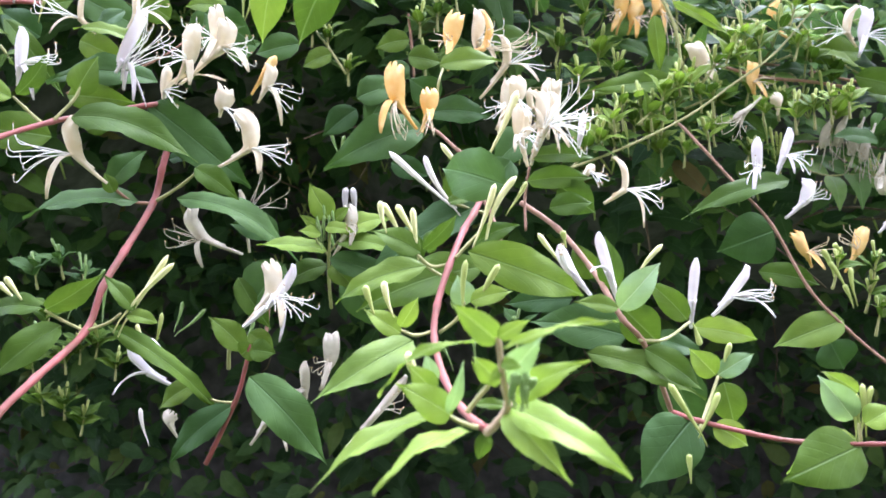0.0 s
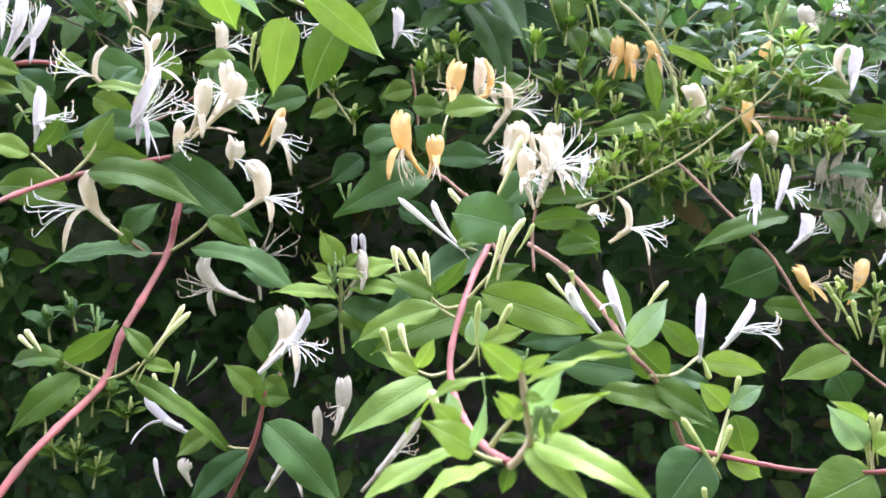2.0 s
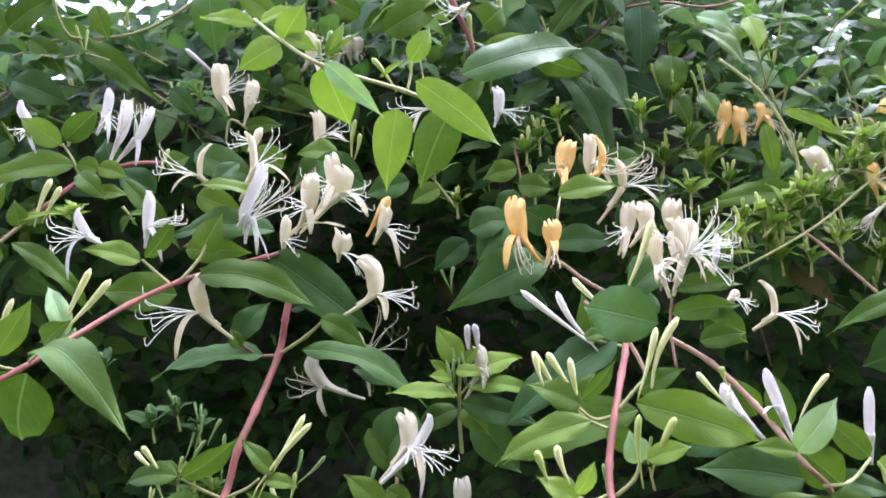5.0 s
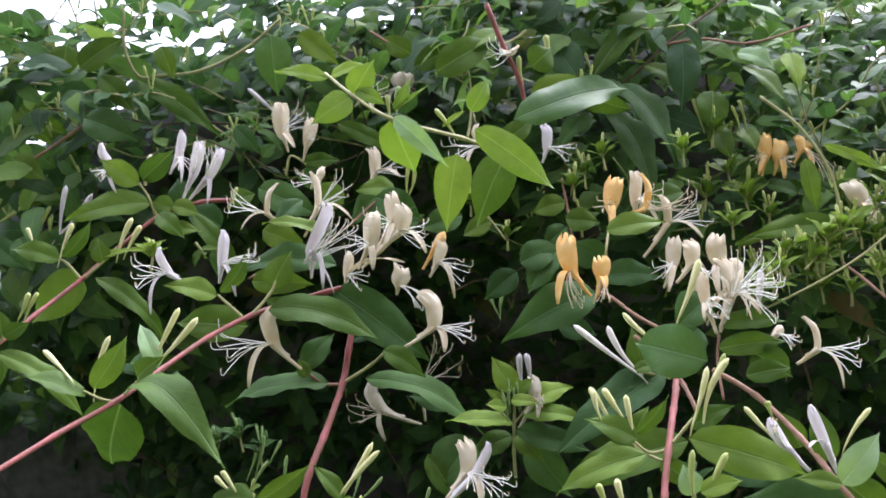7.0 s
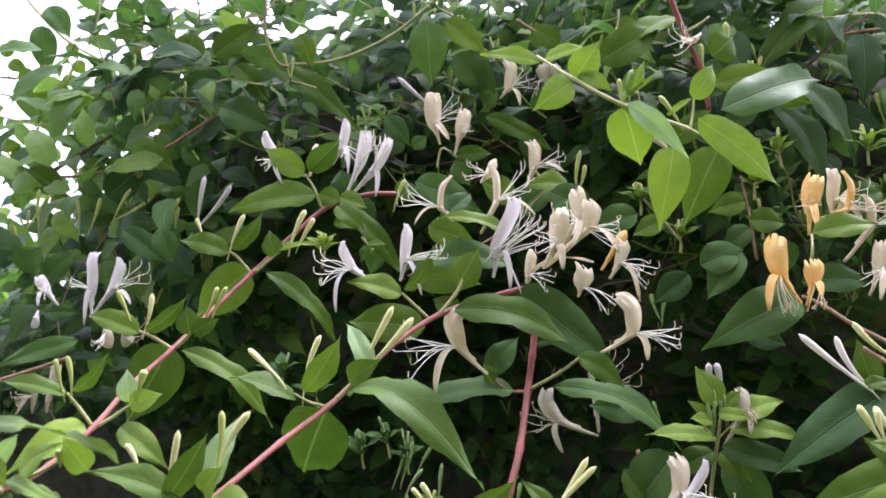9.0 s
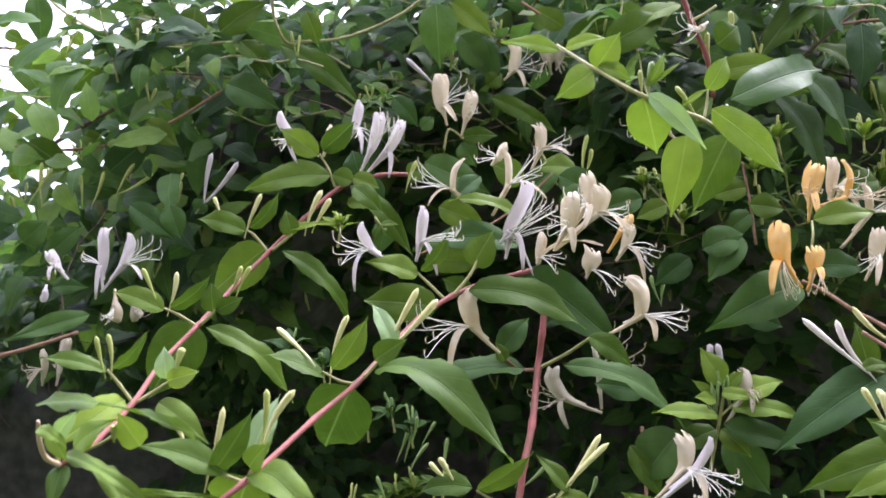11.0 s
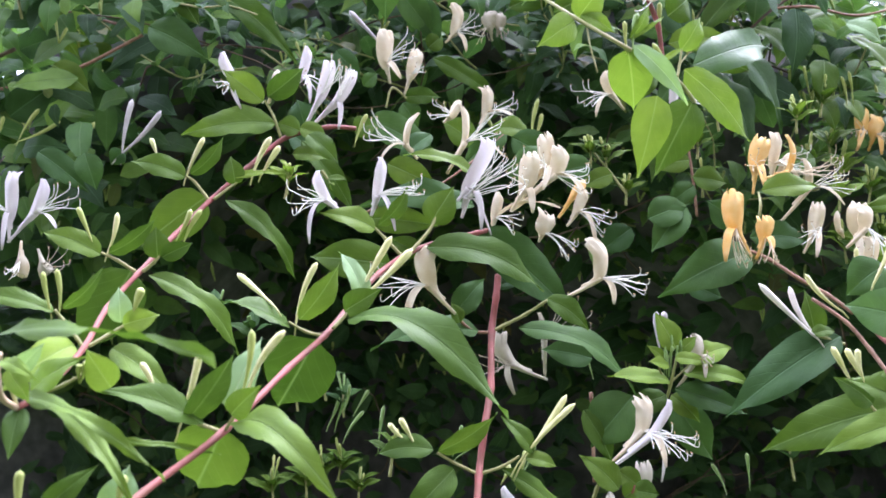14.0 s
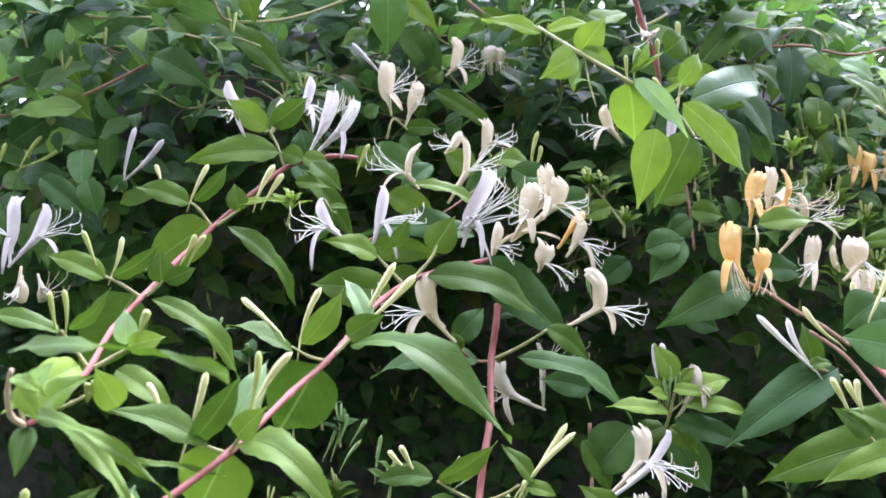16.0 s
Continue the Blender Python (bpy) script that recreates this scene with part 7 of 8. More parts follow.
flower(s, (0.0420, 0.4497, 1.5745), (0.0523, 0.4446, 1.5915), (0.0530, 0.4445, 1.6053), (0.0329, 0.4373, 1.5774), (0.0613, 0.4371, 1.5822), 0.0082, "cream", 0.60)
flower(s, (0.0728, 0.4944, 1.5836), (0.0739, 0.4901, 1.5913), (0.0756, 0.4901, 1.6036), None, None, 0.0047, "white", 0.36)
flower(s, (0.0422, 0.4450, 1.5707), (0.0485, 0.4400, 1.5863), (0.0542, 0.4402, 1.5976), (0.0542, 0.4330, 1.5714), (0.0665, 0.4319, 1.5845), 0.0035, "cream", 0.72)
flower(s, (0.0407, 0.4451, 1.5693), (0.0463, 0.4403, 1.5834), (0.0440, 0.4403, 1.5956), None, (0.0590, 0.4304, 1.6003), 0.0035, "cream", 0.60)
leaf(s, (0.0408, 0.4449, 1.5717), (0.0744, 0.4452, 1.5724), 0.0113, (0.00, -0.96, 0.29), 0.08, "mid")
leaf(s, (0.0248, 0.4014, 1.5520), (-0.0085, 0.4249, 1.5650), 0.0260, (-0.51, -0.84, 0.21), 0.08, "dark")
leaf(s, (0.0309, 0.4549, 1.5712), (0.0196, 0.4562, 1.5564), 0.0187, (-0.16, -0.99, 0.04), 0.08, "dark")
leaf(s, (0.0387, 0.4461, 1.5589), (0.0734, 0.4462, 1.5620), 0.0124, (-0.01, -0.99, 0.15), 0.08, "mid")
leaf(s, (0.0551, 0.4465, 1.5567), (0.0740, 0.4482, 1.5410), 0.0181, (-0.00, -0.99, -0.11), 0.08, "mid")
leaf(s, (0.0489, 0.4376, 1.5441), (0.0711, 0.4375, 1.5476), 0.0122, (-0.03, -0.98, 0.19), 0.08, "mid")
flower(s, (0.0815, 0.4656, 1.5485), (0.0926, 0.4615, 1.5557), (0.0877, 0.4610, 1.5734), (0.1003, 0.4551, 1.5344), (0.1098, 0.4538, 1.5497), 0.0048, "cream", 0.48)
flower(s, (0.0672, 0.4665, 1.5587), (0.0732, 0.4623, 1.5657), (0.0767, 0.4633, 1.5688), None, (0.0792, 0.4545, 1.5597), 0.0056, "cream", 0.36)

s = thing("honeysuckle_shoot", (-0.1295, 0.4573, 1.4203), "shaded shoot with slender lilac-white flowers", "climbing shoot", "honeysuckle shoots on the hedge face")
stem(s, [(-0.1328, 0.4579, 1.4135), (-0.1164, 0.4550, 1.4458), (-0.1105, 0.4534, 1.4635), (-0.1076, 0.4522, 1.4768)], 0.00139, 0.00099, "red")
stem(s, [(-0.1177, 0.4601, 1.4451), (-0.1297, 0.4598, 1.4471), (-0.1400, 0.4588, 1.4560)], 0.00080, 0.00060, "green")
flower(s, (-0.1405, 0.4587, 1.4572), (-0.1528, 0.4538, 1.4696), (-0.1624, 0.4538, 1.4810), None, None, 0.0057, "white", 0.36)
flower(s, (-0.1483, 0.4620, 1.4530), (-0.1632, 0.4574, 1.4622), (-0.1740, 0.4572, 1.4755), (-0.1786, 0.4498, 1.4516), None, 0.0062, "white", 0.36)
bud(s, (-0.1650, 0.4614, 1.4785), (-0.1701, 0.4605, 1.4879), 0.00158, (-0.0019, 0.0001, -0.0010), "cream")
bud(s, (-0.1638, 0.4716, 1.4777), (-0.1600, 0.4702, 1.4932), 0.00162, (-0.0000, -0.0000, 0.0000), "green")
bud(s, (-0.1727, 0.4613, 1.4788), (-0.1694, 0.4608, 1.4848), 0.00158, (-0.0000, -0.0000, 0.0000), "green")
leaf(s, (-0.1060, 0.4437, 1.4605), (-0.0648, 0.4381, 1.4178), 0.0234, (0.28, -0.88, 0.39), 0.08, "dark")
leaf(s, (-0.1180, 0.4551, 1.4443), (-0.1559, 0.4574, 1.4160), 0.0160, (-0.22, -0.95, 0.21), 0.08, "dark")
leaf(s, (-0.1369, 0.4588, 1.4565), (-0.1602, 0.4597, 1.4439), 0.0129, (-0.17, -0.95, 0.25), 0.08, "mid")
leaf(s, (-0.1130, 0.4625, 1.4732), (-0.1306, 0.4605, 1.4923), 0.0143, (0.33, -0.92, 0.20), 0.08, "mid")
leaf(s, (-0.1077, 0.4525, 1.4738), (-0.0943, 0.4528, 1.4718), 0.0122, (0.07, -0.96, 0.27), 0.08, "mid")
leaf(s, (-0.1123, 0.4527, 1.4710), (-0.1046, 0.4522, 1.4767), 0.0120, (0.01, -1.00, -0.09), 0.08, "mid")
flower(s, (-0.1262, 0.5286, 1.4103), (-0.1144, 0.5236, 1.4259), (-0.1108, 0.5241, 1.4342), (-0.1015, 0.5170, 1.4082), None, 0.0075, "faded", 0.36)
flower(s, (-0.0613, 0.4784, 1.4172), (-0.0413, 0.4730, 1.4387), (-0.0265, 0.4727, 1.4566), None, (-0.0313, 0.4643, 1.4426), 0.0056, "faded", 0.36)
flower(s, (-0.0876, 0.5564, 1.4395), (-0.0808, 0.5511, 1.4578), (-0.0802, 0.5506, 1.4759), None, None, 0.0119, "faded", 0.36)
flower(s, (-0.0989, 0.5674, 1.4276), (-0.0989, 0.5627, 1.4392), (-0.0991, 0.5622, 1.4576), None, None, 0.0074, "faded", 0.36)
flower(s, (-0.1775, 0.5479, 1.4122), (-0.1813, 0.5433, 1.4219), (-0.1796, 0.5439, 1.4288), None, None, 0.0110, "faded", 0.36)
bud(s, (-0.1973, 0.5476, 1.4130), (-0.2001, 0.5459, 1.4311), 0.00186, (-0.0000, 0.0000, -0.0000), "white")
flower(s, (-0.0701, 0.4985, 1.5231), (-0.0589, 0.4933, 1.5407), (-0.0612, 0.4934, 1.5525), None, None, 0.0090, "faded", 0.36)

s = thing("honeysuckle_shoot", (0.2520, 0.5183, 1.4574), "brown vine at the hedge with white flowers and aged yellow ones", "climbing shoot", "honeysuckle shoots on the hedge face")
stem(s, [(0.1552, 0.5926, 1.6165), (0.1610, 0.5740, 1.6019), (0.1856, 0.5576, 1.5653), (0.2013, 0.5451, 1.5404), (0.2187, 0.5341, 1.4997), (0.2393, 0.5286, 1.4744), (0.2569, 0.5235, 1.4569), (0.2757, 0.5203, 1.4395)], 0.00105, 0.00090, "brown")
flower(s, (0.1990, 0.5579, 1.5640), (0.1965, 0.5530, 1.5777), (0.1963, 0.5523, 1.5979), None, None, 0.0076, "white", 0.36)
flower(s, (0.2064, 0.5524, 1.5697), (0.2115, 0.5475, 1.5844), (0.2164, 0.5471, 1.6021), (0.2146, 0.5402, 1.5721), None, 0.0069, "white", 0.36)
leaf(s, (0.2160, 0.5526, 1.5693), (0.1450, 0.5434, 1.5514), 0.0169, (-0.01, -0.87, 0.50), 0.08, "mid")
flower(s, (0.2154, 0.5599, 1.5454), (0.2267, 0.5554, 1.5557), (0.2297, 0.5553, 1.5698), None, (0.2344, 0.5465, 1.5611), 0.0099, "white", 0.36)
leaf(s, (0.2152, 0.5806, 1.5387), (0.1802, 0.5915, 1.5253), 0.0359, (-0.29, -0.96, -0.03), 0.04, "dark", 0.12, 0.62)
leaf(s, (0.2375, 0.5310, 1.4807), (0.1954, 0.5322, 1.4636), 0.0221, (-0.16, -0.93, 0.34), 0.08, "mid")
leaf(s, (0.2404, 0.5576, 1.4660), (0.2506, 0.5595, 1.4473), 0.0264, (-0.26, -0.94, -0.24), 0.08, "dark")
leaf(s, (0.1946, 0.5528, 1.5111), (0.2354, 0.5539, 1.5042), 0.0160, (0.06, -0.98, 0.18), 0.08, "mid")
flower(s, (0.2497, 0.6034, 1.5140), (0.2447, 0.5987, 1.5248), (0.2378, 0.5985, 1.5391), None, None, 0.0108, "yellow", 0.36)
flower(s, (0.2728, 0.6040, 1.5099), (0.2797, 0.5990, 1.5254), (0.2830, 0.5988, 1.5412), None, (0.2682, 0.5897, 1.5332), 0.0108, "yellow", 0.36)
flower(s, (0.2859, 0.5816, 1.5358), (0.2942, 0.5771, 1.5467), (0.2933, 0.5776, 1.5545), None, None, 0.0091, "white", 0.36)
bud(s, (0.2400, 0.5341, 1.5023), (0.2300, 0.5326, 1.5168), 0.00213, (-0.0000, 0.0000, -0.0000), "green")
bud(s, (0.2468, 0.5348, 1.4950), (0.2440, 0.5331, 1.5127), 0.00213, (-0.0000, 0.0000, -0.0000), "green")
bud(s, (0.2374, 0.5320, 1.5235), (0.2333, 0.5316, 1.5272), 0.00213, (-0.0000, 0.0000, -0.0000), "green")
bud(s, (0.2333, 0.5333, 1.5096), (0.2268, 0.5319, 1.5240), 0.00213, (-0.0000, 0.0000, -0.0000), "green")
bud(s, (0.2449, 0.5351, 1.4915), (0.2400, 0.5341, 1.5023), 0.00213, (-0.0000, 0.0000, -0.0000), "green")
sprig(s, (0.2373, 0.5444, 1.4990), (0.2410, 0.5428, 1.5167), 0.0144, 2, "mid", 4)
sprig(s, (0.2583, 0.5461, 1.4837), (0.2619, 0.5444, 1.5015), 0.0144, 2, "mid", 4)
sprig(s, (0.2649, 0.5475, 1.4691), (0.2685, 0.5459, 1.4869), 0.0144, 2, "mid", 4)
sprig(s, (0.2607, 0.5447, 1.4980), (0.2644, 0.5431, 1.5158), 0.0144, 2, "mid", 4)

s = thing("honeysuckle_shoot", (0.3028, 0.6395, 1.6699), "open white flowers with long stamens high on the hedge", "climbing shoot", "honeysuckle shoots on the hedge face")
flower(s, (0.3050, 0.6395, 1.6707), (0.3079, 0.6345, 1.6850), (0.3124, 0.6338, 1.7059), (0.2994, 0.6275, 1.6689), (0.3200, 0.6264, 1.6829), 0.0129, "white", 0.36)
flower(s, (0.3056, 0.6436, 1.6799), (0.2965, 0.6389, 1.6900), (0.3040, 0.6383, 1.7105), None, (0.2746, 0.6305, 1.6871), 0.0071, "cream", 0.54)
flower(s, (0.3055, 0.6834, 1.7370), (0.2972, 0.6792, 1.7430), (0.2970, 0.6790, 1.7574), None, None, 0.0168, "faded", 0.36)
leaf(s, (0.3218, 0.6687, 1.6818), (0.2673, 0.6681, 1.6819), 0.0230, (0.01, -0.98, 0.18), 0.08, "mid")
leaf(s, (0.3070, 0.6506, 1.6593), (0.3506, 0.6521, 1.6487), 0.0206, (-0.01, -0.99, -0.16), 0.08, "mid")

s = thing("honeysuckle_shoot", (0.3140, 0.6857, 1.6070), "hanging bunch of withered grey-cream flowers", "climbing shoot", "honeysuckle shoots on the hedge face")
flower(s, (0.3062, 0.6826, 1.6394), (0.2994, 0.6802, 1.6252), (0.2965, 0.6829, 1.6096), None, (0.2968, 0.6745, 1.5967), 0.0108, "faded", 0.36)
flower(s, (0.3178, 0.6826, 1.6412), (0.3109, 0.6802, 1.6270), (0.3081, 0.6828, 1.6114), None, (0.3082, 0.6744, 1.5985), 0.0108, "faded", 0.36)
flower(s, (0.3290, 0.6834, 1.6339), (0.3221, 0.6810, 1.6197), (0.3192, 0.6837, 1.6041), None, (0.3192, 0.6752, 1.5912), 0.0108, "faded", 0.36)
flower(s, (0.3380, 0.6839, 1.6289), (0.3310, 0.6816, 1.6148), (0.3282, 0.6842, 1.5991), None, (0.3280, 0.6758, 1.5864), 0.0108, "faded", 0.36)
flower(s, (0.3309, 0.6563, 1.6013), (0.3262, 0.6543, 1.5834), (0.3328, 0.6569, 1.5702), None, None, 0.0119, "faded", 0.36)

s = thing("honeysuckle_shoot", (0.1428, 0.6754, 1.6967), "bunch of golden yellow flowers on the upper hedge", "climbing shoot", "honeysuckle shoots on the hedge face")
flower(s, (0.1315, 0.6747, 1.7018), (0.1347, 0.6698, 1.7166), (0.1348, 0.6692, 1.7352), None, None, 0.0124, "yellow", 0.36)
flower(s, (0.1407, 0.6749, 1.7014), (0.1451, 0.6701, 1.7138), (0.1506, 0.6701, 1.7277), (0.1449, 0.6634, 1.6954), None, 0.0141, "yellow", 0.36)
flower(s, (0.1572, 0.6743, 1.7099), (0.1637, 0.6698, 1.7199), (0.1622, 0.6699, 1.7309), (0.1649, 0.6644, 1.6878), (0.1741, 0.6641, 1.6920), 0.0099, "yellow", 0.36)
flower(s, (0.1738, 0.6838, 1.7169), (0.1684, 0.6798, 1.7206), (0.1727, 0.6804, 1.7278), None, None, 0.0109, "yellow", 0.36)

s = thing("honeysuckle_shoot", (0.2735, 0.6867, 1.6988), "curled yellow flowers on the upper hedge", "climbing shoot", "honeysuckle shoots on the hedge face")
flower(s, (0.2748, 0.6868, 1.6978), (0.2572, 0.6819, 1.7086), (0.2632, 0.6812, 1.7300), (0.2352, 0.6745, 1.6959), (0.2282, 0.6725, 1.7154), 0.0084, "yellow", 0.36)
flower(s, (0.2692, 0.6857, 1.7083), (0.2727, 0.6816, 1.7139), (0.2782, 0.6822, 1.7211), None, None, 0.0126, "yellow", 0.36)
flower(s, (0.2313, 0.6515, 1.6405), (0.2285, 0.6465, 1.6551), (0.2309, 0.6463, 1.6706), None, None, 0.0111, "yellow", 0.36)
flower(s, (0.2381, 0.6870, 1.6909), (0.2352, 0.6830, 1.6947), (0.2330, 0.6837, 1.6998), None, None, 0.0076, "yellow", 0.36)
flower(s, (0.2213, 0.6116, 1.6363), (0.2071, 0.6090, 1.6237), (0.2031, 0.6107, 1.6180), None, (0.1956, 0.6017, 1.6104), 0.0089, "faded", 0.48)

s = thing("honeysuckle_shoot", (0.1898, 0.6196, 1.6545), "single plump white flower beside a leafy twig", "climbing shoot", "honeysuckle shoots on the hedge face")
flower(s, (0.1920, 0.6226, 1.6552), (0.1858, 0.6182, 1.6629), (0.1785, 0.6178, 1.6790), None, None, 0.0175, "cream", 0.36)
flower(s, (0.2331, 0.6130, 1.6234), (0.2329, 0.6086, 1.6309), (0.2295, 0.6092, 1.6374), None, None, 0.0112, "cream", 0.36)

s = thing("honeysuckle_shoot", (0.0270, 0.6600, 1.7850), "dark climbing vine with long drooping leaves on the upper hedge", "climbing shoot", "honeysuckle shoots on the hedge face")
stem(s, [(0.0160, 0.6800, 1.7840), (0.0280, 0.6650, 1.7880), (0.0430, 0.6600, 1.7960), (0.0670, 0.6600, 1.8160), (0.0920, 0.6650, 1.8330), (0.1260, 0.6800, 1.8600)], 0.00130, 0.00100, "old")
stem(s, [(0.0670, 0.6600, 1.8160), (0.0970, 0.6600, 1.8170), (0.1340, 0.6600, 1.8090), (0.1850, 0.6700, 1.8230)], 0.00110, 0.00090, "brown")
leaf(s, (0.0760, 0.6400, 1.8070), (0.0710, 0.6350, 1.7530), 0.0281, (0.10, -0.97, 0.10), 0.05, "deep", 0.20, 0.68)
leaf(s, (0.0260, 0.6550, 1.7850), (0.0690, 0.6400, 1.7170), 0.0320, (0.25, -0.85, 0.40), 0.08, "dark", 0.30, 0.74)
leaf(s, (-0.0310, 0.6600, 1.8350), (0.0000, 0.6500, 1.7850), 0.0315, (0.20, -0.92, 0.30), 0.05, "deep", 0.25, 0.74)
leaf(s, (0.0750, 0.6700, 1.8500), (-0.0010, 0.6500, 1.7990), 0.0343, (-0.20, -0.80, 0.55), 0.08, "mid", 0.30, 0.74)
leaf(s, (0.0470, 0.6550, 1.7980), (0.0770, 0.6500, 1.7740), 0.0218, (0.10, -0.70, 0.70), 0.10, "mid", 0.30, 0.74)
leaf(s, (0.0950, 0.6400, 1.7650), (0.0870, 0.6350, 1.7290), 0.0264, (0.15, -0.95, 0.20), 0.05, "mid", 0.20, 0.66)
leaf(s, (0.1190, 0.6500, 1.7980), (0.1470, 0.6450, 1.7820), 0.0207, (0.00, -0.75, 0.65), 0.08, "pale", 0.30, 0.74)
leaf(s, (0.1210, 0.6450, 1.7850), (0.1500, 0.6350, 1.7480), 0.0196, (0.20, -0.80, 0.55), 0.08, "mid", 0.30, 0.74)
leaf(s, (0.0940, 0.6500, 1.7380), (0.1030, 0.6450, 1.7120), 0.0216, (0.20, -0.90, 0.35), 0.05, "mid", 0.25, 0.66)
leaf(s, (0.1160, 0.6500, 1.7360), (0.1240, 0.6450, 1.7160), 0.0199, (0.20, -0.90, 0.35), 0.05, "mid", 0.25, 0.66)
leaf(s, (-0.0580, 0.6200, 1.8270), (-0.1070, 0.6100, 1.8020), 0.0238, (-0.20, -0.80, 0.55), 0.08, "mid", 0.30, 0.74)
leaf(s, (0.1170, 0.6700, 1.8170), (0.0830, 0.6600, 1.8040), 0.0177, (-0.10, -0.80, 0.60), 0.08, "mid", 0.30, 0.74)
leaf(s, (0.1610, 0.6600, 1.7970), (0.1630, 0.6500, 1.7650), 0.0201, (0.20, -0.90, 0.35), 0.05, "fresh", 0.25, 0.66)
leaf(s, (0.0170, 0.6800, 1.7740), (0.0540, 0.6600, 1.6890), 0.0313, (0.30, -0.85, 0.40), 0.10, "dark", 0.30, 0.74)
leaf(s, (0.0030, 0.6800, 1.7710), (-0.0300, 0.6700, 1.7430), 0.0216, (-0.20, -0.85, 0.45), 0.08, "dark", 0.30, 0.74)
bud(s, (0.0840, 0.6450, 1.7410), (0.0790, 0.6400, 1.7610), 0.00160, (0.0, 0.0, 0.0), "green")
bud(s, (0.0900, 0.6450, 1.7360), (0.0850, 0.6400, 1.7550), 0.00160, (0.0, 0.0, 0.0), "green")
bud(s, (0.1120, 0.6450, 1.7330), (0.1070, 0.6400, 1.7520), 0.00160, (0.0, 0.0, 0.0), "green")
bud(s, (0.1170, 0.6450, 1.7370), (0.1130, 0.6400, 1.7560), 0.00160, (0.0, 0.0, 0.0), "green")

s = thing("honeysuckle_shoot", (0.2590, 0.6800, 1.6870), "hedge twig with narrow light green leaves in opposite pairs", "climbing shoot", "honeysuckle shoots on the hedge face")
stem(s, [(0.2430, 0.7000, 1.6860), (0.2650, 0.6900, 1.6780), (0.2900, 0.6900, 1.6730), (0.3360, 0.6900, 1.6620), (0.3820, 0.6900, 1.6530)], 0.00140, 0.00110, "brown")
leaf(s, (0.2570, 0.6600, 1.6830), (0.3240, 0.6550, 1.6690), 0.0158, (0.00, -0.80, 0.60), 0.06, "mid", 0.30, 0.74)
leaf(s, (0.1590, 0.6300, 1.6520), (0.0920, 0.6100, 1.6390), 0.0174, (-0.10, -0.80, 0.60), 0.06, "mid", 0.30, 0.74)
leaf(s, (0.3210, 0.6600, 1.6470), (0.3590, 0.6500, 1.6390), 0.0192, (0.00, -0.80, 0.60), 0.06, "mid", 0.30, 0.74)
leaf(s, (0.2850, 0.6800, 1.6720), (0.2500, 0.6700, 1.6690), 0.0135, (0.00, -0.80, 0.60), 0.06, "dark", 0.30, 0.74)
leaf(s, (0.2580, 0.6600, 1.7110), (0.2770, 0.6550, 1.7130), 0.0184, (0.10, -0.85, 0.50), 0.05, "fresh", 0.25, 0.66)
leaf(s, (0.2830, 0.6650, 1.7150), (0.3130, 0.6600, 1.7160), 0.0097, (0.00, -0.70, 0.70), 0.05, "fresh", 0.30, 0.74)
leaf(s, (0.2590, 0.6550, 1.6880), (0.2850, 0.6500, 1.6920), 0.0139, (0.00, -0.80, 0.60), 0.05, "fresh", 0.30, 0.74)
leaf(s, (0.2330, 0.6600, 1.6670), (0.2260, 0.6550, 1.6870), 0.0132, (0.20, -0.95, 0.10), 0.05, "fresh", 0.25, 0.66)
leaf(s, (0.1580, 0.6800, 1.6870), (0.1290, 0.6700, 1.6960), 0.0153, (0.10, -0.85, 0.50), 0.06, "dark", 0.30, 0.74)
leaf(s, (0.2070, 0.6600, 1.6160), (0.2160, 0.6550, 1.6370), 0.0158, (0.20, -0.95, 0.10), 0.05, "dark", 0.25, 0.66)
leaf(s, (0.3320, 0.6700, 1.6130), (0.2920, 0.6600, 1.6180), 0.0177, (0.00, -0.85, 0.50), 0.06, "dark", 0.30, 0.74)
bud(s, (0.2420, 0.6600, 1.6970), (0.2370, 0.6550, 1.7180), 0.00160, (0.0, 0.0, 0.0), "green")
bud(s, (0.1300, 0.6600, 1.6140), (0.1260, 0.6550, 1.6350), 0.00160, (0.0, 0.0, 0.0), "green")
bud(s, (0.1360, 0.6600, 1.6090), (0.1320, 0.6550, 1.6300), 0.00160, (0.0, 0.0, 0.0), "green")
bud(s, (0.2870, 0.6600, 1.6450), (0.2820, 0.6550, 1.6660), 0.00160, (0.0, 0.0, 0.0), "green")
bud(s, (0.2430, 0.6600, 1.6100), (0.2380, 0.6550, 1.6310), 0.00160, (0.0, 0.0, 0.0), "green")
bud(s, (0.2480, 0.6600, 1.6020), (0.2430, 0.6550, 1.6230), 0.00160, (0.0, 0.0, 0.0), "green")

s = thing("honeysuckle_shoot", (-0.0398, 0.5917, 1.7098), "small white flower in the hedge with spread stamens", "climbing shoot", "honeysuckle shoots on the hedge face")
flower(s, (-0.0419, 0.5919, 1.7079), (-0.0372, 0.5874, 1.7174), (-0.0369, 0.5869, 1.7351), None, (-0.0221, 0.5798, 1.7106), 0.0089, "white", 0.42)

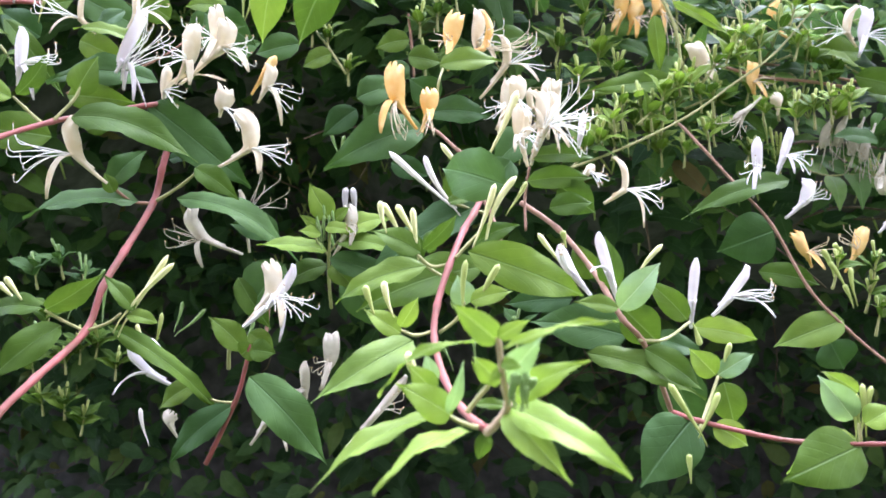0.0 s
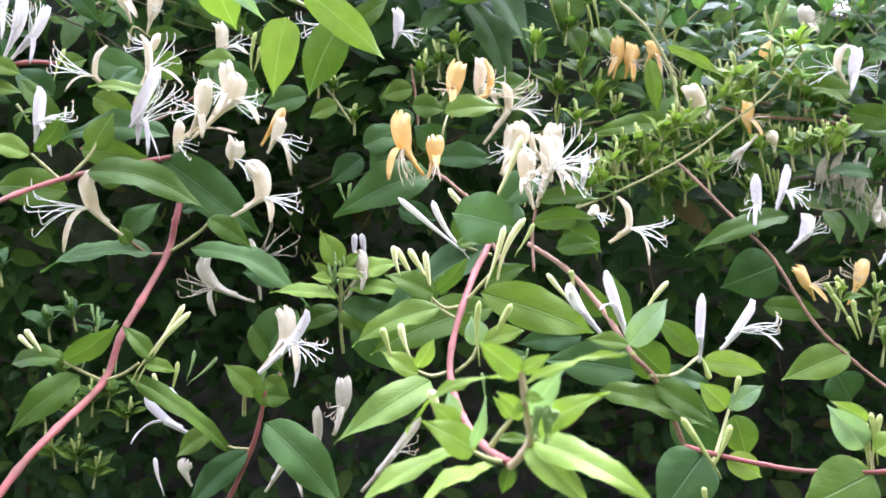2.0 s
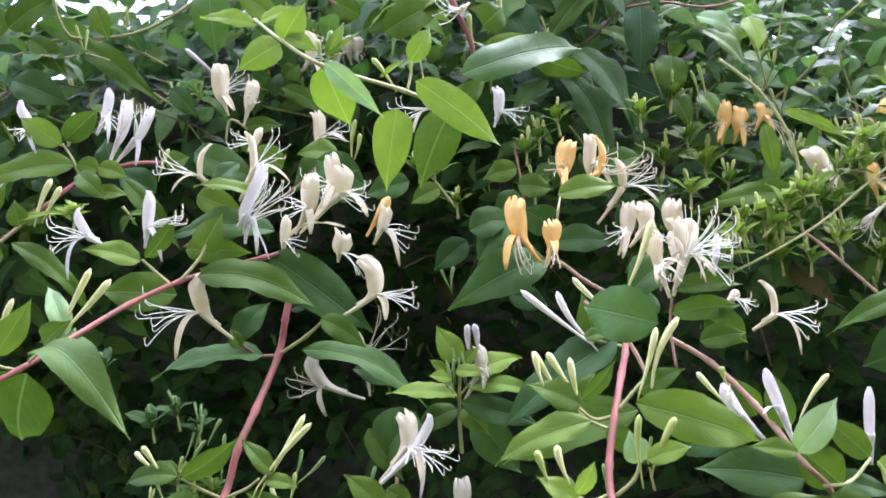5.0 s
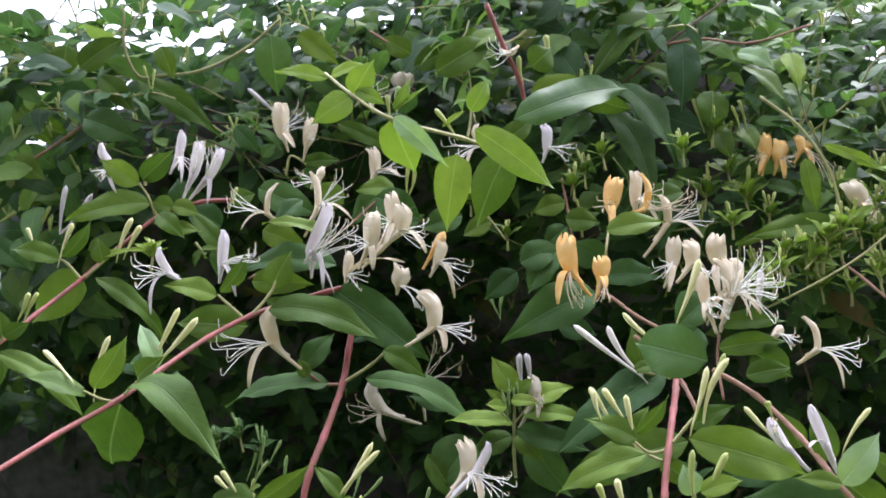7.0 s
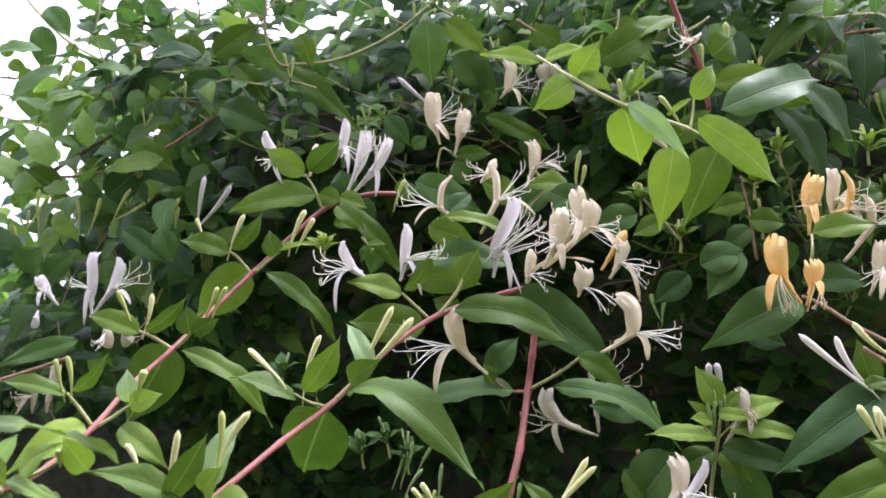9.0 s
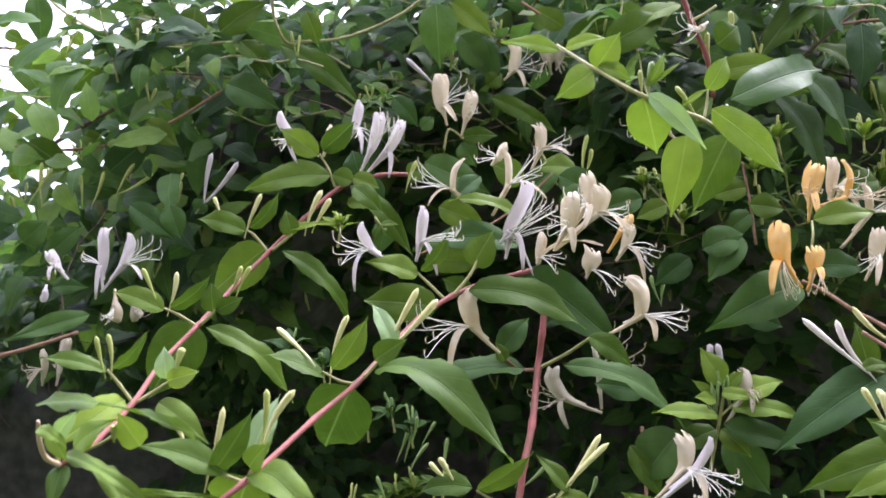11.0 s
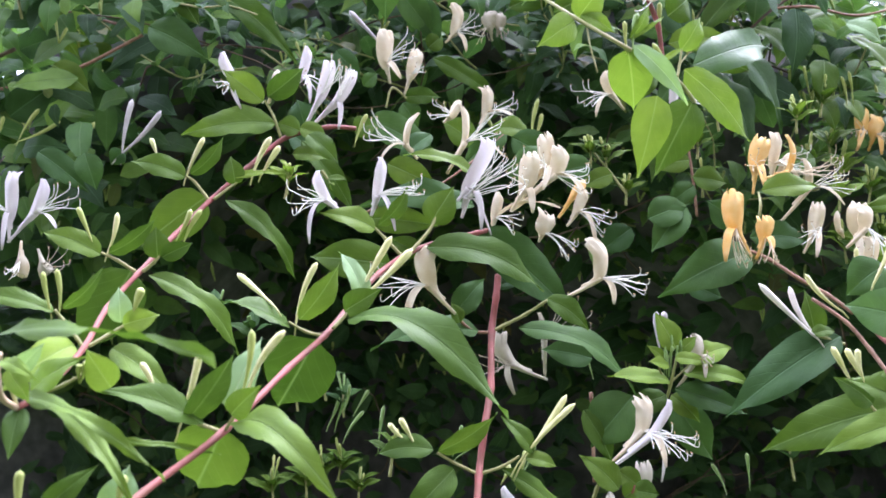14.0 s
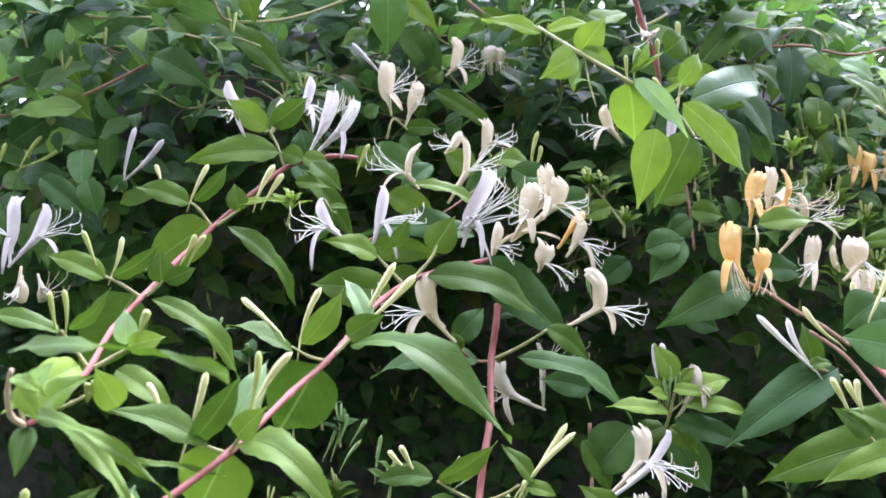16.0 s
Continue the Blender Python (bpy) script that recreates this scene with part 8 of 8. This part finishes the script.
s = thing("honeysuckle_shoot", (0.0769, 0.5749, 1.5823), "slender leafy twig with rows of small bright leaves", "climbing shoot", "honeysuckle shoots on the hedge face")
stem(s, [(0.0742, 0.5700, 1.5806), (0.1044, 0.5743, 1.5916), (0.1320, 0.5736, 1.6031), (0.1631, 0.5774, 1.6191), (0.1910, 0.5809, 1.6386), (0.2232, 0.5892, 1.6615), (0.2549, 0.5964, 1.6954)], 0.00089, 0.00067, "green")
sprig(s, (0.0816, 0.5798, 1.5844), (0.0907, 0.5787, 1.5972), 0.0172, 2, "mid", 3)
sprig(s, (0.0965, 0.5809, 1.5938), (0.1000, 0.5801, 1.6022), 0.0172, 2, "young", 3)
sprig(s, (0.1115, 0.5820, 1.6032), (0.1097, 0.5807, 1.6166), 0.0173, 2, "young", 3)
sprig(s, (0.1266, 0.5831, 1.6127), (0.1356, 0.5824, 1.6210), 0.0173, 2, "mid", 3)
sprig(s, (0.1418, 0.5842, 1.6223), (0.1455, 0.5830, 1.6355), 0.0174, 2, "young", 3)
sprig(s, (0.1570, 0.5853, 1.6319), (0.1550, 0.5844, 1.6406), 0.0174, 2, "young", 3)
sprig(s, (0.1724, 0.5864, 1.6415), (0.1817, 0.5852, 1.6546), 0.0175, 2, "mid", 3)
sprig(s, (0.1879, 0.5875, 1.6513), (0.1914, 0.5867, 1.6599), 0.0175, 2, "young", 3)
sprig(s, (0.2034, 0.5885, 1.6611), (0.2016, 0.5872, 1.6747), 0.0176, 2, "young", 3)
sprig(s, (0.2190, 0.5896, 1.6709), (0.2282, 0.5889, 1.6793), 0.0177, 2, "mid", 3)
sprig(s, (0.2348, 0.5907, 1.6808), (0.2386, 0.5895, 1.6943), 0.0177, 2, "young", 3)
sprig(s, (0.2506, 0.5917, 1.6907), (0.2486, 0.5909, 1.6997), 0.0178, 2, "young", 3)
sprig(s, (0.1193, 0.5928, 1.6105), (0.1176, 0.5911, 1.6281), 0.0152, 2, "mid", 4)
sprig(s, (0.1314, 0.5926, 1.6139), (0.1298, 0.5909, 1.6316), 0.0152, 2, "young", 4)
sprig(s, (0.1392, 0.5933, 1.6076), (0.1375, 0.5916, 1.6252), 0.0152, 2, "mid", 4)
sprig(s, (0.1476, 0.5925, 1.6172), (0.1460, 0.5908, 1.6349), 0.0152, 2, "young", 4)
sprig(s, (0.1554, 0.5930, 1.6129), (0.1538, 0.5913, 1.6305), 0.0152, 2, "mid", 4)
sprig(s, (0.1662, 0.5915, 1.6304), (0.1646, 0.5898, 1.6480), 0.0152, 2, "young", 4)
sprig(s, (0.1817, 0.5928, 1.6178), (0.1800, 0.5911, 1.6354), 0.0152, 2, "mid", 4)
sprig(s, (0.2008, 0.5907, 1.6429), (0.1992, 0.5890, 1.6606), 0.0152, 2, "young", 4)
sprig(s, (0.2133, 0.5897, 1.6544), (0.2117, 0.5881, 1.6720), 0.0152, 2, "mid", 4)
sprig(s, (0.2392, 0.5946, 1.6054), (0.2376, 0.5930, 1.6231), 0.0152, 2, "young", 4)
sprig(s, (0.2514, 0.5944, 1.6089), (0.2498, 0.5928, 1.6265), 0.0152, 2, "mid", 4)
sprig(s, (0.2636, 0.5943, 1.6124), (0.2619, 0.5926, 1.6300), 0.0152, 2, "young", 4)
sprig(s, (0.2757, 0.5941, 1.6159), (0.2741, 0.5924, 1.6335), 0.0152, 2, "mid", 4)
sprig(s, (0.1786, 0.5952, 1.5920), (0.1769, 0.5935, 1.6096), 0.0152, 2, "young", 4)

s = thing("honeysuckle_shoot", (0.1643, 0.6088, 1.6592), "curved green tendril stem with narrow leaves", "climbing shoot", "honeysuckle shoots on the hedge face")
stem(s, [(0.1183, 0.6003, 1.7436), (0.1421, 0.6028, 1.7199), (0.1593, 0.6060, 1.6883), (0.1650, 0.6090, 1.6572)], 0.00123, 0.00109, "green")
leaf(s, (0.1580, 0.6045, 1.7040), (0.2033, 0.6073, 1.6799), 0.0086, (-0.02, -0.99, -0.14), 0.08, "young")
leaf(s, (0.1476, 0.6150, 1.6982), (0.1525, 0.6189, 1.6573), 0.0126, (-0.25, -0.96, -0.12), 0.08, "mid")
leaf(s, (0.1605, 0.6098, 1.6479), (0.0974, 0.6096, 1.6431), 0.0185, (-0.01, -0.99, 0.14), 0.08, "mid")
stem(s, [(0.1986, 0.6580, 1.6739), (0.2402, 0.6596, 1.6624), (0.2802, 0.6605, 1.6576), (0.3158, 0.6615, 1.6517)], 0.00133, 0.00118, "brown")

s = thing("honeysuckle_shoot", (-0.3240, 0.2580, 1.5290), "soft bright young leaves on a shoot tip", "climbing shoot", "honeysuckle shoots on the hedge face")
stem(s, [(-0.3240, 0.2580, 1.5290), (-0.3250, 0.2520, 1.5320), (-0.3230, 0.2450, 1.5380), (-0.3190, 0.2380, 1.5440)], 0.00100, 0.00060, "tan")
stem(s, [(-0.3230, 0.2680, 1.5320), (-0.3150, 0.2670, 1.5350), (-0.3090, 0.2660, 1.5380)], 0.00060, 0.00050, "green")
stem(s, [(-0.3240, 0.2580, 1.5300), (-0.3250, 0.2550, 1.5370), (-0.3210, 0.2520, 1.5410)], 0.00060, 0.00050, "green")
leaf(s, (-0.3200, 0.2380, 1.5490), (-0.2530, 0.2050, 1.5420), 0.0059, (0.25, -0.50, 0.83), 0.05, "mid", 0.30, 0.78)
leaf(s, (-0.3240, 0.2660, 1.5330), (-0.3080, 0.2580, 1.5440), 0.0101, (-0.10, -0.93, 0.30), 0.05, "fresh", 0.20, 0.64)
leaf(s, (-0.3010, 0.2680, 1.5340), (-0.3070, 0.2620, 1.5450), 0.0095, (0.20, -0.95, 0.20), 0.04, "fresh", 0.20, 0.62)
leaf(s, (-0.3220, 0.2520, 1.5380), (-0.3130, 0.2480, 1.5470), 0.0057, (0.35, -0.92, 0.10), 0.05, "pale", 0.30, 0.70)
leaf(s, (-0.3230, 0.2500, 1.5400), (-0.3160, 0.2500, 1.5310), 0.0060, (0.20, -0.90, 0.40), 0.05, "fresh", 0.25, 0.66)
leaf(s, (-0.3190, 0.2380, 1.5420), (-0.3060, 0.2300, 1.5390), 0.0041, (0.20, -0.80, 0.50), 0.06, "fresh", 0.30, 0.70)
leaf(s, (-0.3260, 0.2620, 1.5320), (-0.2780, 0.2360, 1.5160), 0.0050, (0.10, -0.62, 0.78), 0.08, "mid", 0.40, 0.76)
leaf(s, (-0.3200, 0.2680, 1.5300), (-0.2820, 0.2420, 1.5090), 0.0065, (0.15, -0.62, 0.77), 0.08, "mid", 0.42, 0.74)
leaf(s, (-0.3240, 0.2600, 1.5290), (-0.3210, 0.2500, 1.5160), 0.0068, (0.30, -0.85, 0.40), 0.06, "mid", 0.35, 0.72)
bud(s, (-0.3090, 0.2660, 1.5370), (-0.3070, 0.2640, 1.5420), 0.00140, (0.0, 0.0, 0.0), "green")
bud(s, (-0.3100, 0.2660, 1.5370), (-0.3090, 0.2640, 1.5410), 0.00120, (0.0, 0.0, 0.0), "green")
leaf(s, (-0.3200, 0.2649, 1.4979), (-0.3045, 0.2678, 1.5118), 0.0072, (0.11, -0.99, 0.08), 0.08, "mid")
leaf(s, (-0.2984, 0.2649, 1.4975), (-0.2928, 0.2628, 1.5111), 0.0115, (0.23, -0.94, -0.24), 0.08, "pale")
bud(s, (-0.2948, 0.2593, 1.5005), (-0.2923, 0.2579, 1.5097), 0.00162, (-0.0000, -0.0000, 0.0000), "green")
bud(s, (-0.3226, 0.2596, 1.4995), (-0.3220, 0.2578, 1.5116), 0.00175, (-0.0000, -0.0000, 0.0000), "green")
leaf(s, (-0.3094, 0.2719, 1.5184), (-0.2717, 0.2827, 1.5123), 0.0025, (0.31, -0.86, 0.40), 0.08, "mid")

s = thing("honeysuckle_shoot", (-0.2629, 0.6042, 1.4446), "small leafy sprouts with green buds in the shade", "climbing shoot", "honeysuckle shoots on the hedge face")
sprig(s, (-0.3082, 0.6763, 1.4399), (-0.3094, 0.6753, 1.4558), 0.0194, 3, "mid", 3)
sprig(s, (-0.2969, 0.6759, 1.4475), (-0.2960, 0.6749, 1.4633), 0.0194, 3, "mid", 3)
sprig(s, (-0.2840, 0.6757, 1.4523), (-0.2808, 0.6747, 1.4681), 0.0194, 3, "mid", 3)
sprig(s, (-0.3268, 0.6782, 1.4075), (-0.3281, 0.6771, 1.4234), 0.0194, 3, "mid", 3)
sprig(s, (-0.3098, 0.6785, 1.4039), (-0.3088, 0.6775, 1.4197), 0.0194, 3, "mid", 3)
sprig(s, (-0.2974, 0.6794, 1.3912), (-0.2943, 0.6785, 1.4069), 0.0194, 3, "mid", 3)
sprig(s, (-0.3330, 0.6763, 1.4363), (-0.3342, 0.6753, 1.4521), 0.0194, 3, "mid", 3)
sprig(s, (-0.2692, 0.6770, 1.4343), (-0.2682, 0.6760, 1.4501), 0.0194, 3, "mid", 3)
bud(s, (-0.2688, 0.5996, 1.4927), (-0.2569, 0.5982, 1.5081), 0.00172, (-0.0000, -0.0000, 0.0000), "small")
bud(s, (-0.2470, 0.6003, 1.4878), (-0.2432, 0.5981, 1.5115), 0.00172, (-0.0000, -0.0000, 0.0000), "small")
bud(s, (-0.1952, 0.6014, 1.4816), (-0.1905, 0.6000, 1.4974), 0.00172, (-0.0000, -0.0000, 0.0000), "small")
bud(s, (-0.1913, 0.6019, 1.4775), (-0.1747, 0.6007, 1.4919), 0.00172, (-0.0000, -0.0000, 0.0000), "small")
bud(s, (-0.1477, 0.6033, 1.4677), (-0.1410, 0.6019, 1.4833), 0.00172, (-0.0000, -0.0000, 0.0000), "small")
bud(s, (-0.2898, 0.6015, 1.4696), (-0.2951, 0.5999, 1.4858), 0.00172, (-0.0000, 0.0000, -0.0000), "small")

s = thing("honeysuckle_shoot", (-0.2993, 0.6271, 1.5232), "dark leafy twig with pale bud pairs in shade", "climbing shoot", "honeysuckle shoots on the hedge face")
sprig(s, (-0.3601, 0.6092, 1.5644), (-0.3605, 0.6061, 1.5808), 0.0182, 2, "dark", 2)
sprig(s, (-0.3070, 0.6288, 1.5072), (-0.3074, 0.6257, 1.5236), 0.0182, 2, "dark", 2)
sprig(s, (-0.2747, 0.6352, 1.5019), (-0.2752, 0.6321, 1.5182), 0.0182, 2, "dark", 2)
sprig(s, (-0.3366, 0.6160, 1.5492), (-0.3371, 0.6128, 1.5655), 0.0182, 2, "dark", 2)
bud(s, (-0.2848, 0.6342, 1.4982), (-0.2773, 0.6321, 1.5162), 0.00178, (-0.0000, -0.0000, 0.0000), "small")
bud(s, (-0.2799, 0.6351, 1.4980), (-0.2733, 0.6329, 1.5157), 0.00178, (-0.0000, -0.0000, 0.0000), "small")
bud(s, (-0.0905, 0.6604, 1.5310), (-0.0954, 0.6565, 1.5475), 0.00178, (-0.0000, -0.0000, -0.0000), "small")
bud(s, (-0.0870, 0.6464, 1.6083), (-0.0911, 0.6426, 1.6247), 0.00178, (-0.0000, -0.0000, -0.0000), "small")
bud(s, (-0.0843, 0.6473, 1.6061), (-0.0812, 0.6451, 1.6203), 0.00178, (-0.0000, -0.0000, 0.0000), "small")

s = thing("honeysuckle_shoot", (-0.2297, 0.4890, 1.4844), "tight green sprout beside cream buds", "climbing shoot", "honeysuckle shoots on the hedge face")
sprig(s, (-0.2329, 0.4899, 1.4784), (-0.2309, 0.4871, 1.4966), 0.0123, 3, "mid", 5)
sprig(s, (0.0464, 0.6341, 1.4516), (0.0429, 0.6305, 1.4755), 0.0176, 2, "dark", 3)
sprig(s, (-0.2866, 0.6264, 1.5142), (-0.2883, 0.6240, 1.5301), 0.0160, 2, "dark", 3)
bud(s, (-0.2727, 0.6269, 1.5100), (-0.2692, 0.6245, 1.5257), 0.00172, (-0.0000, -0.0000, 0.0000), "small")
bud(s, (-0.2647, 0.6272, 1.5078), (-0.2556, 0.6251, 1.5215), 0.00172, (-0.0000, -0.0000, 0.0000), "small")
bud(s, (-0.0037, 0.6348, 1.4488), (-0.0126, 0.6324, 1.4648), 0.00172, (-0.0000, 0.0000, -0.0000), "small")
bud(s, (0.0144, 0.6341, 1.4523), (0.0128, 0.6311, 1.4721), 0.00172, (-0.0000, 0.0000, -0.0000), "small")

s = thing("honeysuckle_shoot", (0.1026, 0.6485, 1.6077), "dense small sprouts with slim buds on the sunny hedge side", "climbing shoot", "honeysuckle shoots on the hedge face")
sprig(s, (0.0057, 0.6263, 1.7064), (0.0040, 0.6245, 1.7235), 0.0163, 3, "fresh", 4)
sprig(s, (-0.0094, 0.6419, 1.6974), (-0.0086, 0.6402, 1.7148), 0.0183, 3, "mid", 5)
sprig(s, (0.0810, 0.6613, 1.6748), (0.0844, 0.6596, 1.6926), 0.0205, 3, "mid", 6)
sprig(s, (0.1189, 0.6775, 1.6729), (0.1171, 0.6756, 1.6913), 0.0227, 3, "young", 4)
sprig(s, (0.0943, 0.6344, 1.6461), (0.0950, 0.6327, 1.6631), 0.0163, 3, "fresh", 5)
sprig(s, (0.1239, 0.6495, 1.6525), (0.1271, 0.6478, 1.6698), 0.0183, 3, "mid", 6)
sprig(s, (0.1435, 0.6686, 1.6170), (0.1417, 0.6667, 1.6350), 0.0205, 3, "mid", 4)
sprig(s, (0.1573, 0.6847, 1.6105), (0.1581, 0.6828, 1.6287), 0.0227, 3, "young", 5)
sprig(s, (0.1557, 0.6389, 1.6152), (0.1589, 0.6373, 1.6321), 0.0163, 3, "fresh", 6)
sprig(s, (0.1906, 0.6529, 1.6332), (0.1889, 0.6511, 1.6507), 0.0183, 3, "mid", 4)
sprig(s, (0.2056, 0.6685, 1.6315), (0.2064, 0.6667, 1.6494), 0.0205, 3, "mid", 5)
sprig(s, (0.2348, 0.6830, 1.6443), (0.2383, 0.6812, 1.6624), 0.0227, 3, "young", 6)
sprig(s, (0.2341, 0.6402, 1.6201), (0.2324, 0.6384, 1.6372), 0.0163, 3, "fresh", 4)
sprig(s, (0.2504, 0.6550, 1.6266), (0.2512, 0.6532, 1.6440), 0.0183, 3, "mid", 5)
sprig(s, (0.1248, 0.6698, 1.6008), (0.1282, 0.6681, 1.6185), 0.0205, 3, "mid", 6)
sprig(s, (0.1206, 0.6837, 1.6119), (0.1188, 0.6818, 1.6303), 0.0227, 3, "young", 4)
sprig(s, (0.0642, 0.6278, 1.7040), (0.0650, 0.6261, 1.7210), 0.0163, 3, "fresh", 5)
sprig(s, (0.0892, 0.6418, 1.7204), (0.0925, 0.6401, 1.7377), 0.0183, 3, "mid", 6)
sprig(s, (0.1039, 0.6602, 1.6909), (0.1022, 0.6584, 1.7089), 0.0205, 3, "mid", 4)
sprig(s, (0.2343, 0.6801, 1.6726), (0.2351, 0.6783, 1.6909), 0.0227, 3, "young", 5)
sprig(s, (0.2557, 0.6358, 1.6679), (0.2589, 0.6342, 1.6848), 0.0163, 3, "fresh", 6)
sprig(s, (0.2752, 0.6522, 1.6588), (0.2734, 0.6504, 1.6763), 0.0183, 3, "mid", 4)
sprig(s, (0.2961, 0.6688, 1.6491), (0.2969, 0.6670, 1.6669), 0.0205, 3, "mid", 5)
sprig(s, (0.3038, 0.6868, 1.6219), (0.3072, 0.6850, 1.6401), 0.0227, 3, "young", 6)
sprig(s, (0.1968, 0.6408, 1.6055), (0.1951, 0.6390, 1.6225), 0.0163, 3, "fresh", 4)
sprig(s, (0.1769, 0.6496, 1.6628), (0.1776, 0.6479, 1.6802), 0.0183, 3, "mid", 5)
sprig(s, (0.2136, 0.6640, 1.6780), (0.2169, 0.6623, 1.6957), 0.0205, 3, "mid", 6)
sprig(s, (0.1681, 0.6863, 1.5970), (0.1663, 0.6844, 1.6153), 0.0227, 3, "young", 4)
sprig(s, (0.1733, 0.6418, 1.5902), (0.1741, 0.6401, 1.6072), 0.0163, 3, "fresh", 5)
sprig(s, (0.2255, 0.6581, 1.5903), (0.2287, 0.6564, 1.6076), 0.0183, 3, "mid", 6)
sprig(s, (0.2573, 0.6746, 1.5827), (0.2555, 0.6728, 1.6006), 0.0205, 3, "mid", 4)

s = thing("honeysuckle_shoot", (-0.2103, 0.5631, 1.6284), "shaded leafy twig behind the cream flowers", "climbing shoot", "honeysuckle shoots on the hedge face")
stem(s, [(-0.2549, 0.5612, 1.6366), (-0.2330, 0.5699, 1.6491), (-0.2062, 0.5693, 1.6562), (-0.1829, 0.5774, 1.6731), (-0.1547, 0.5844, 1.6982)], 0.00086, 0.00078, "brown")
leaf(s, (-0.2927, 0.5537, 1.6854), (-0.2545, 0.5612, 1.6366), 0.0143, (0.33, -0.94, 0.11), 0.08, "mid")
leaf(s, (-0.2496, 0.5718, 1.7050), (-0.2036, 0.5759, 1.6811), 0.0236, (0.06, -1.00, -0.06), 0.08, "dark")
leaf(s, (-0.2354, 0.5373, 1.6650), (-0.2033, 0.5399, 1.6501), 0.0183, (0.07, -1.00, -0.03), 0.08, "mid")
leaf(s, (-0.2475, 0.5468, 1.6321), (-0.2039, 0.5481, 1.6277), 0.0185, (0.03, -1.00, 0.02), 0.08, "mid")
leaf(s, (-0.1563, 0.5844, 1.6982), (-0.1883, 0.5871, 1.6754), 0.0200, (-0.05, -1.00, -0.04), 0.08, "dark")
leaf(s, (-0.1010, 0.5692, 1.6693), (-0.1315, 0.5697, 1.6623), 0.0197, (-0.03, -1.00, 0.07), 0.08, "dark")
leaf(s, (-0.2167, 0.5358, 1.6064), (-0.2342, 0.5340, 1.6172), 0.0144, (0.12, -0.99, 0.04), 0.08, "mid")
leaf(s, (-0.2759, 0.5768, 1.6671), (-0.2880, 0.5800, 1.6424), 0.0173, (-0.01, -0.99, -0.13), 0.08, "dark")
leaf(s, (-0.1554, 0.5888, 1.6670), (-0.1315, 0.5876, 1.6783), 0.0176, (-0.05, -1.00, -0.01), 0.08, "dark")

s = thing("honeysuckle_shoot", (-0.0315, 0.5941, 1.6433), "upright shaded twig with bud clusters beside yellow flowers", "climbing shoot", "honeysuckle shoots on the hedge face")
stem(s, [(-0.0252, 0.5902, 1.6365), (-0.0263, 0.5912, 1.6646), (-0.0290, 0.5919, 1.6952)], 0.00103, 0.00092, "brown")
stem(s, [(-0.0730, 0.5920, 1.6538), (-0.0836, 0.5945, 1.6707), (-0.0943, 0.5972, 1.6859)], 0.00091, 0.00079, "green")
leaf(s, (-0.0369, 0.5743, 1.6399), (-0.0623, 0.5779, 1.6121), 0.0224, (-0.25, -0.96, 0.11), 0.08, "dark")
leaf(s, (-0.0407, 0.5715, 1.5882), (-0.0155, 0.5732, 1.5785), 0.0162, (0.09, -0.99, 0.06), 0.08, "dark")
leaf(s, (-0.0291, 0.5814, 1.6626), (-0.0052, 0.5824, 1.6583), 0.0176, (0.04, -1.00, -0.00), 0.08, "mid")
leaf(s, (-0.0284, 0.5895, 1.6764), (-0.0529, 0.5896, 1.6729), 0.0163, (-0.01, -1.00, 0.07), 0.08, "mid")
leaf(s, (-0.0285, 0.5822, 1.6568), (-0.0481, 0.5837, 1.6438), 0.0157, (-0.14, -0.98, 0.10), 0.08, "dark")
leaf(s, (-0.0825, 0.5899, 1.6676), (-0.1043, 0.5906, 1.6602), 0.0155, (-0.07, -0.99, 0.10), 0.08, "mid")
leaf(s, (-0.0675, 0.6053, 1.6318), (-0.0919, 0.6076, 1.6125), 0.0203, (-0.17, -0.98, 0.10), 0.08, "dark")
sprig(s, (-0.0970, 0.5939, 1.6733), (-0.0967, 0.5919, 1.6874), 0.0151, 3, "mid", 4)
sprig(s, (-0.0856, 0.5948, 1.6684), (-0.0853, 0.5928, 1.6825), 0.0151, 3, "mid", 4)
sprig(s, (-0.0215, 0.5944, 1.6782), (-0.0212, 0.5924, 1.6923), 0.0151, 3, "mid", 4)
sprig(s, (-0.0181, 0.5983, 1.6514), (-0.0178, 0.5963, 1.6655), 0.0151, 3, "mid", 4)
sprig(s, (-0.0722, 0.5981, 1.6465), (-0.0719, 0.5961, 1.6606), 0.0151, 3, "mid", 4)
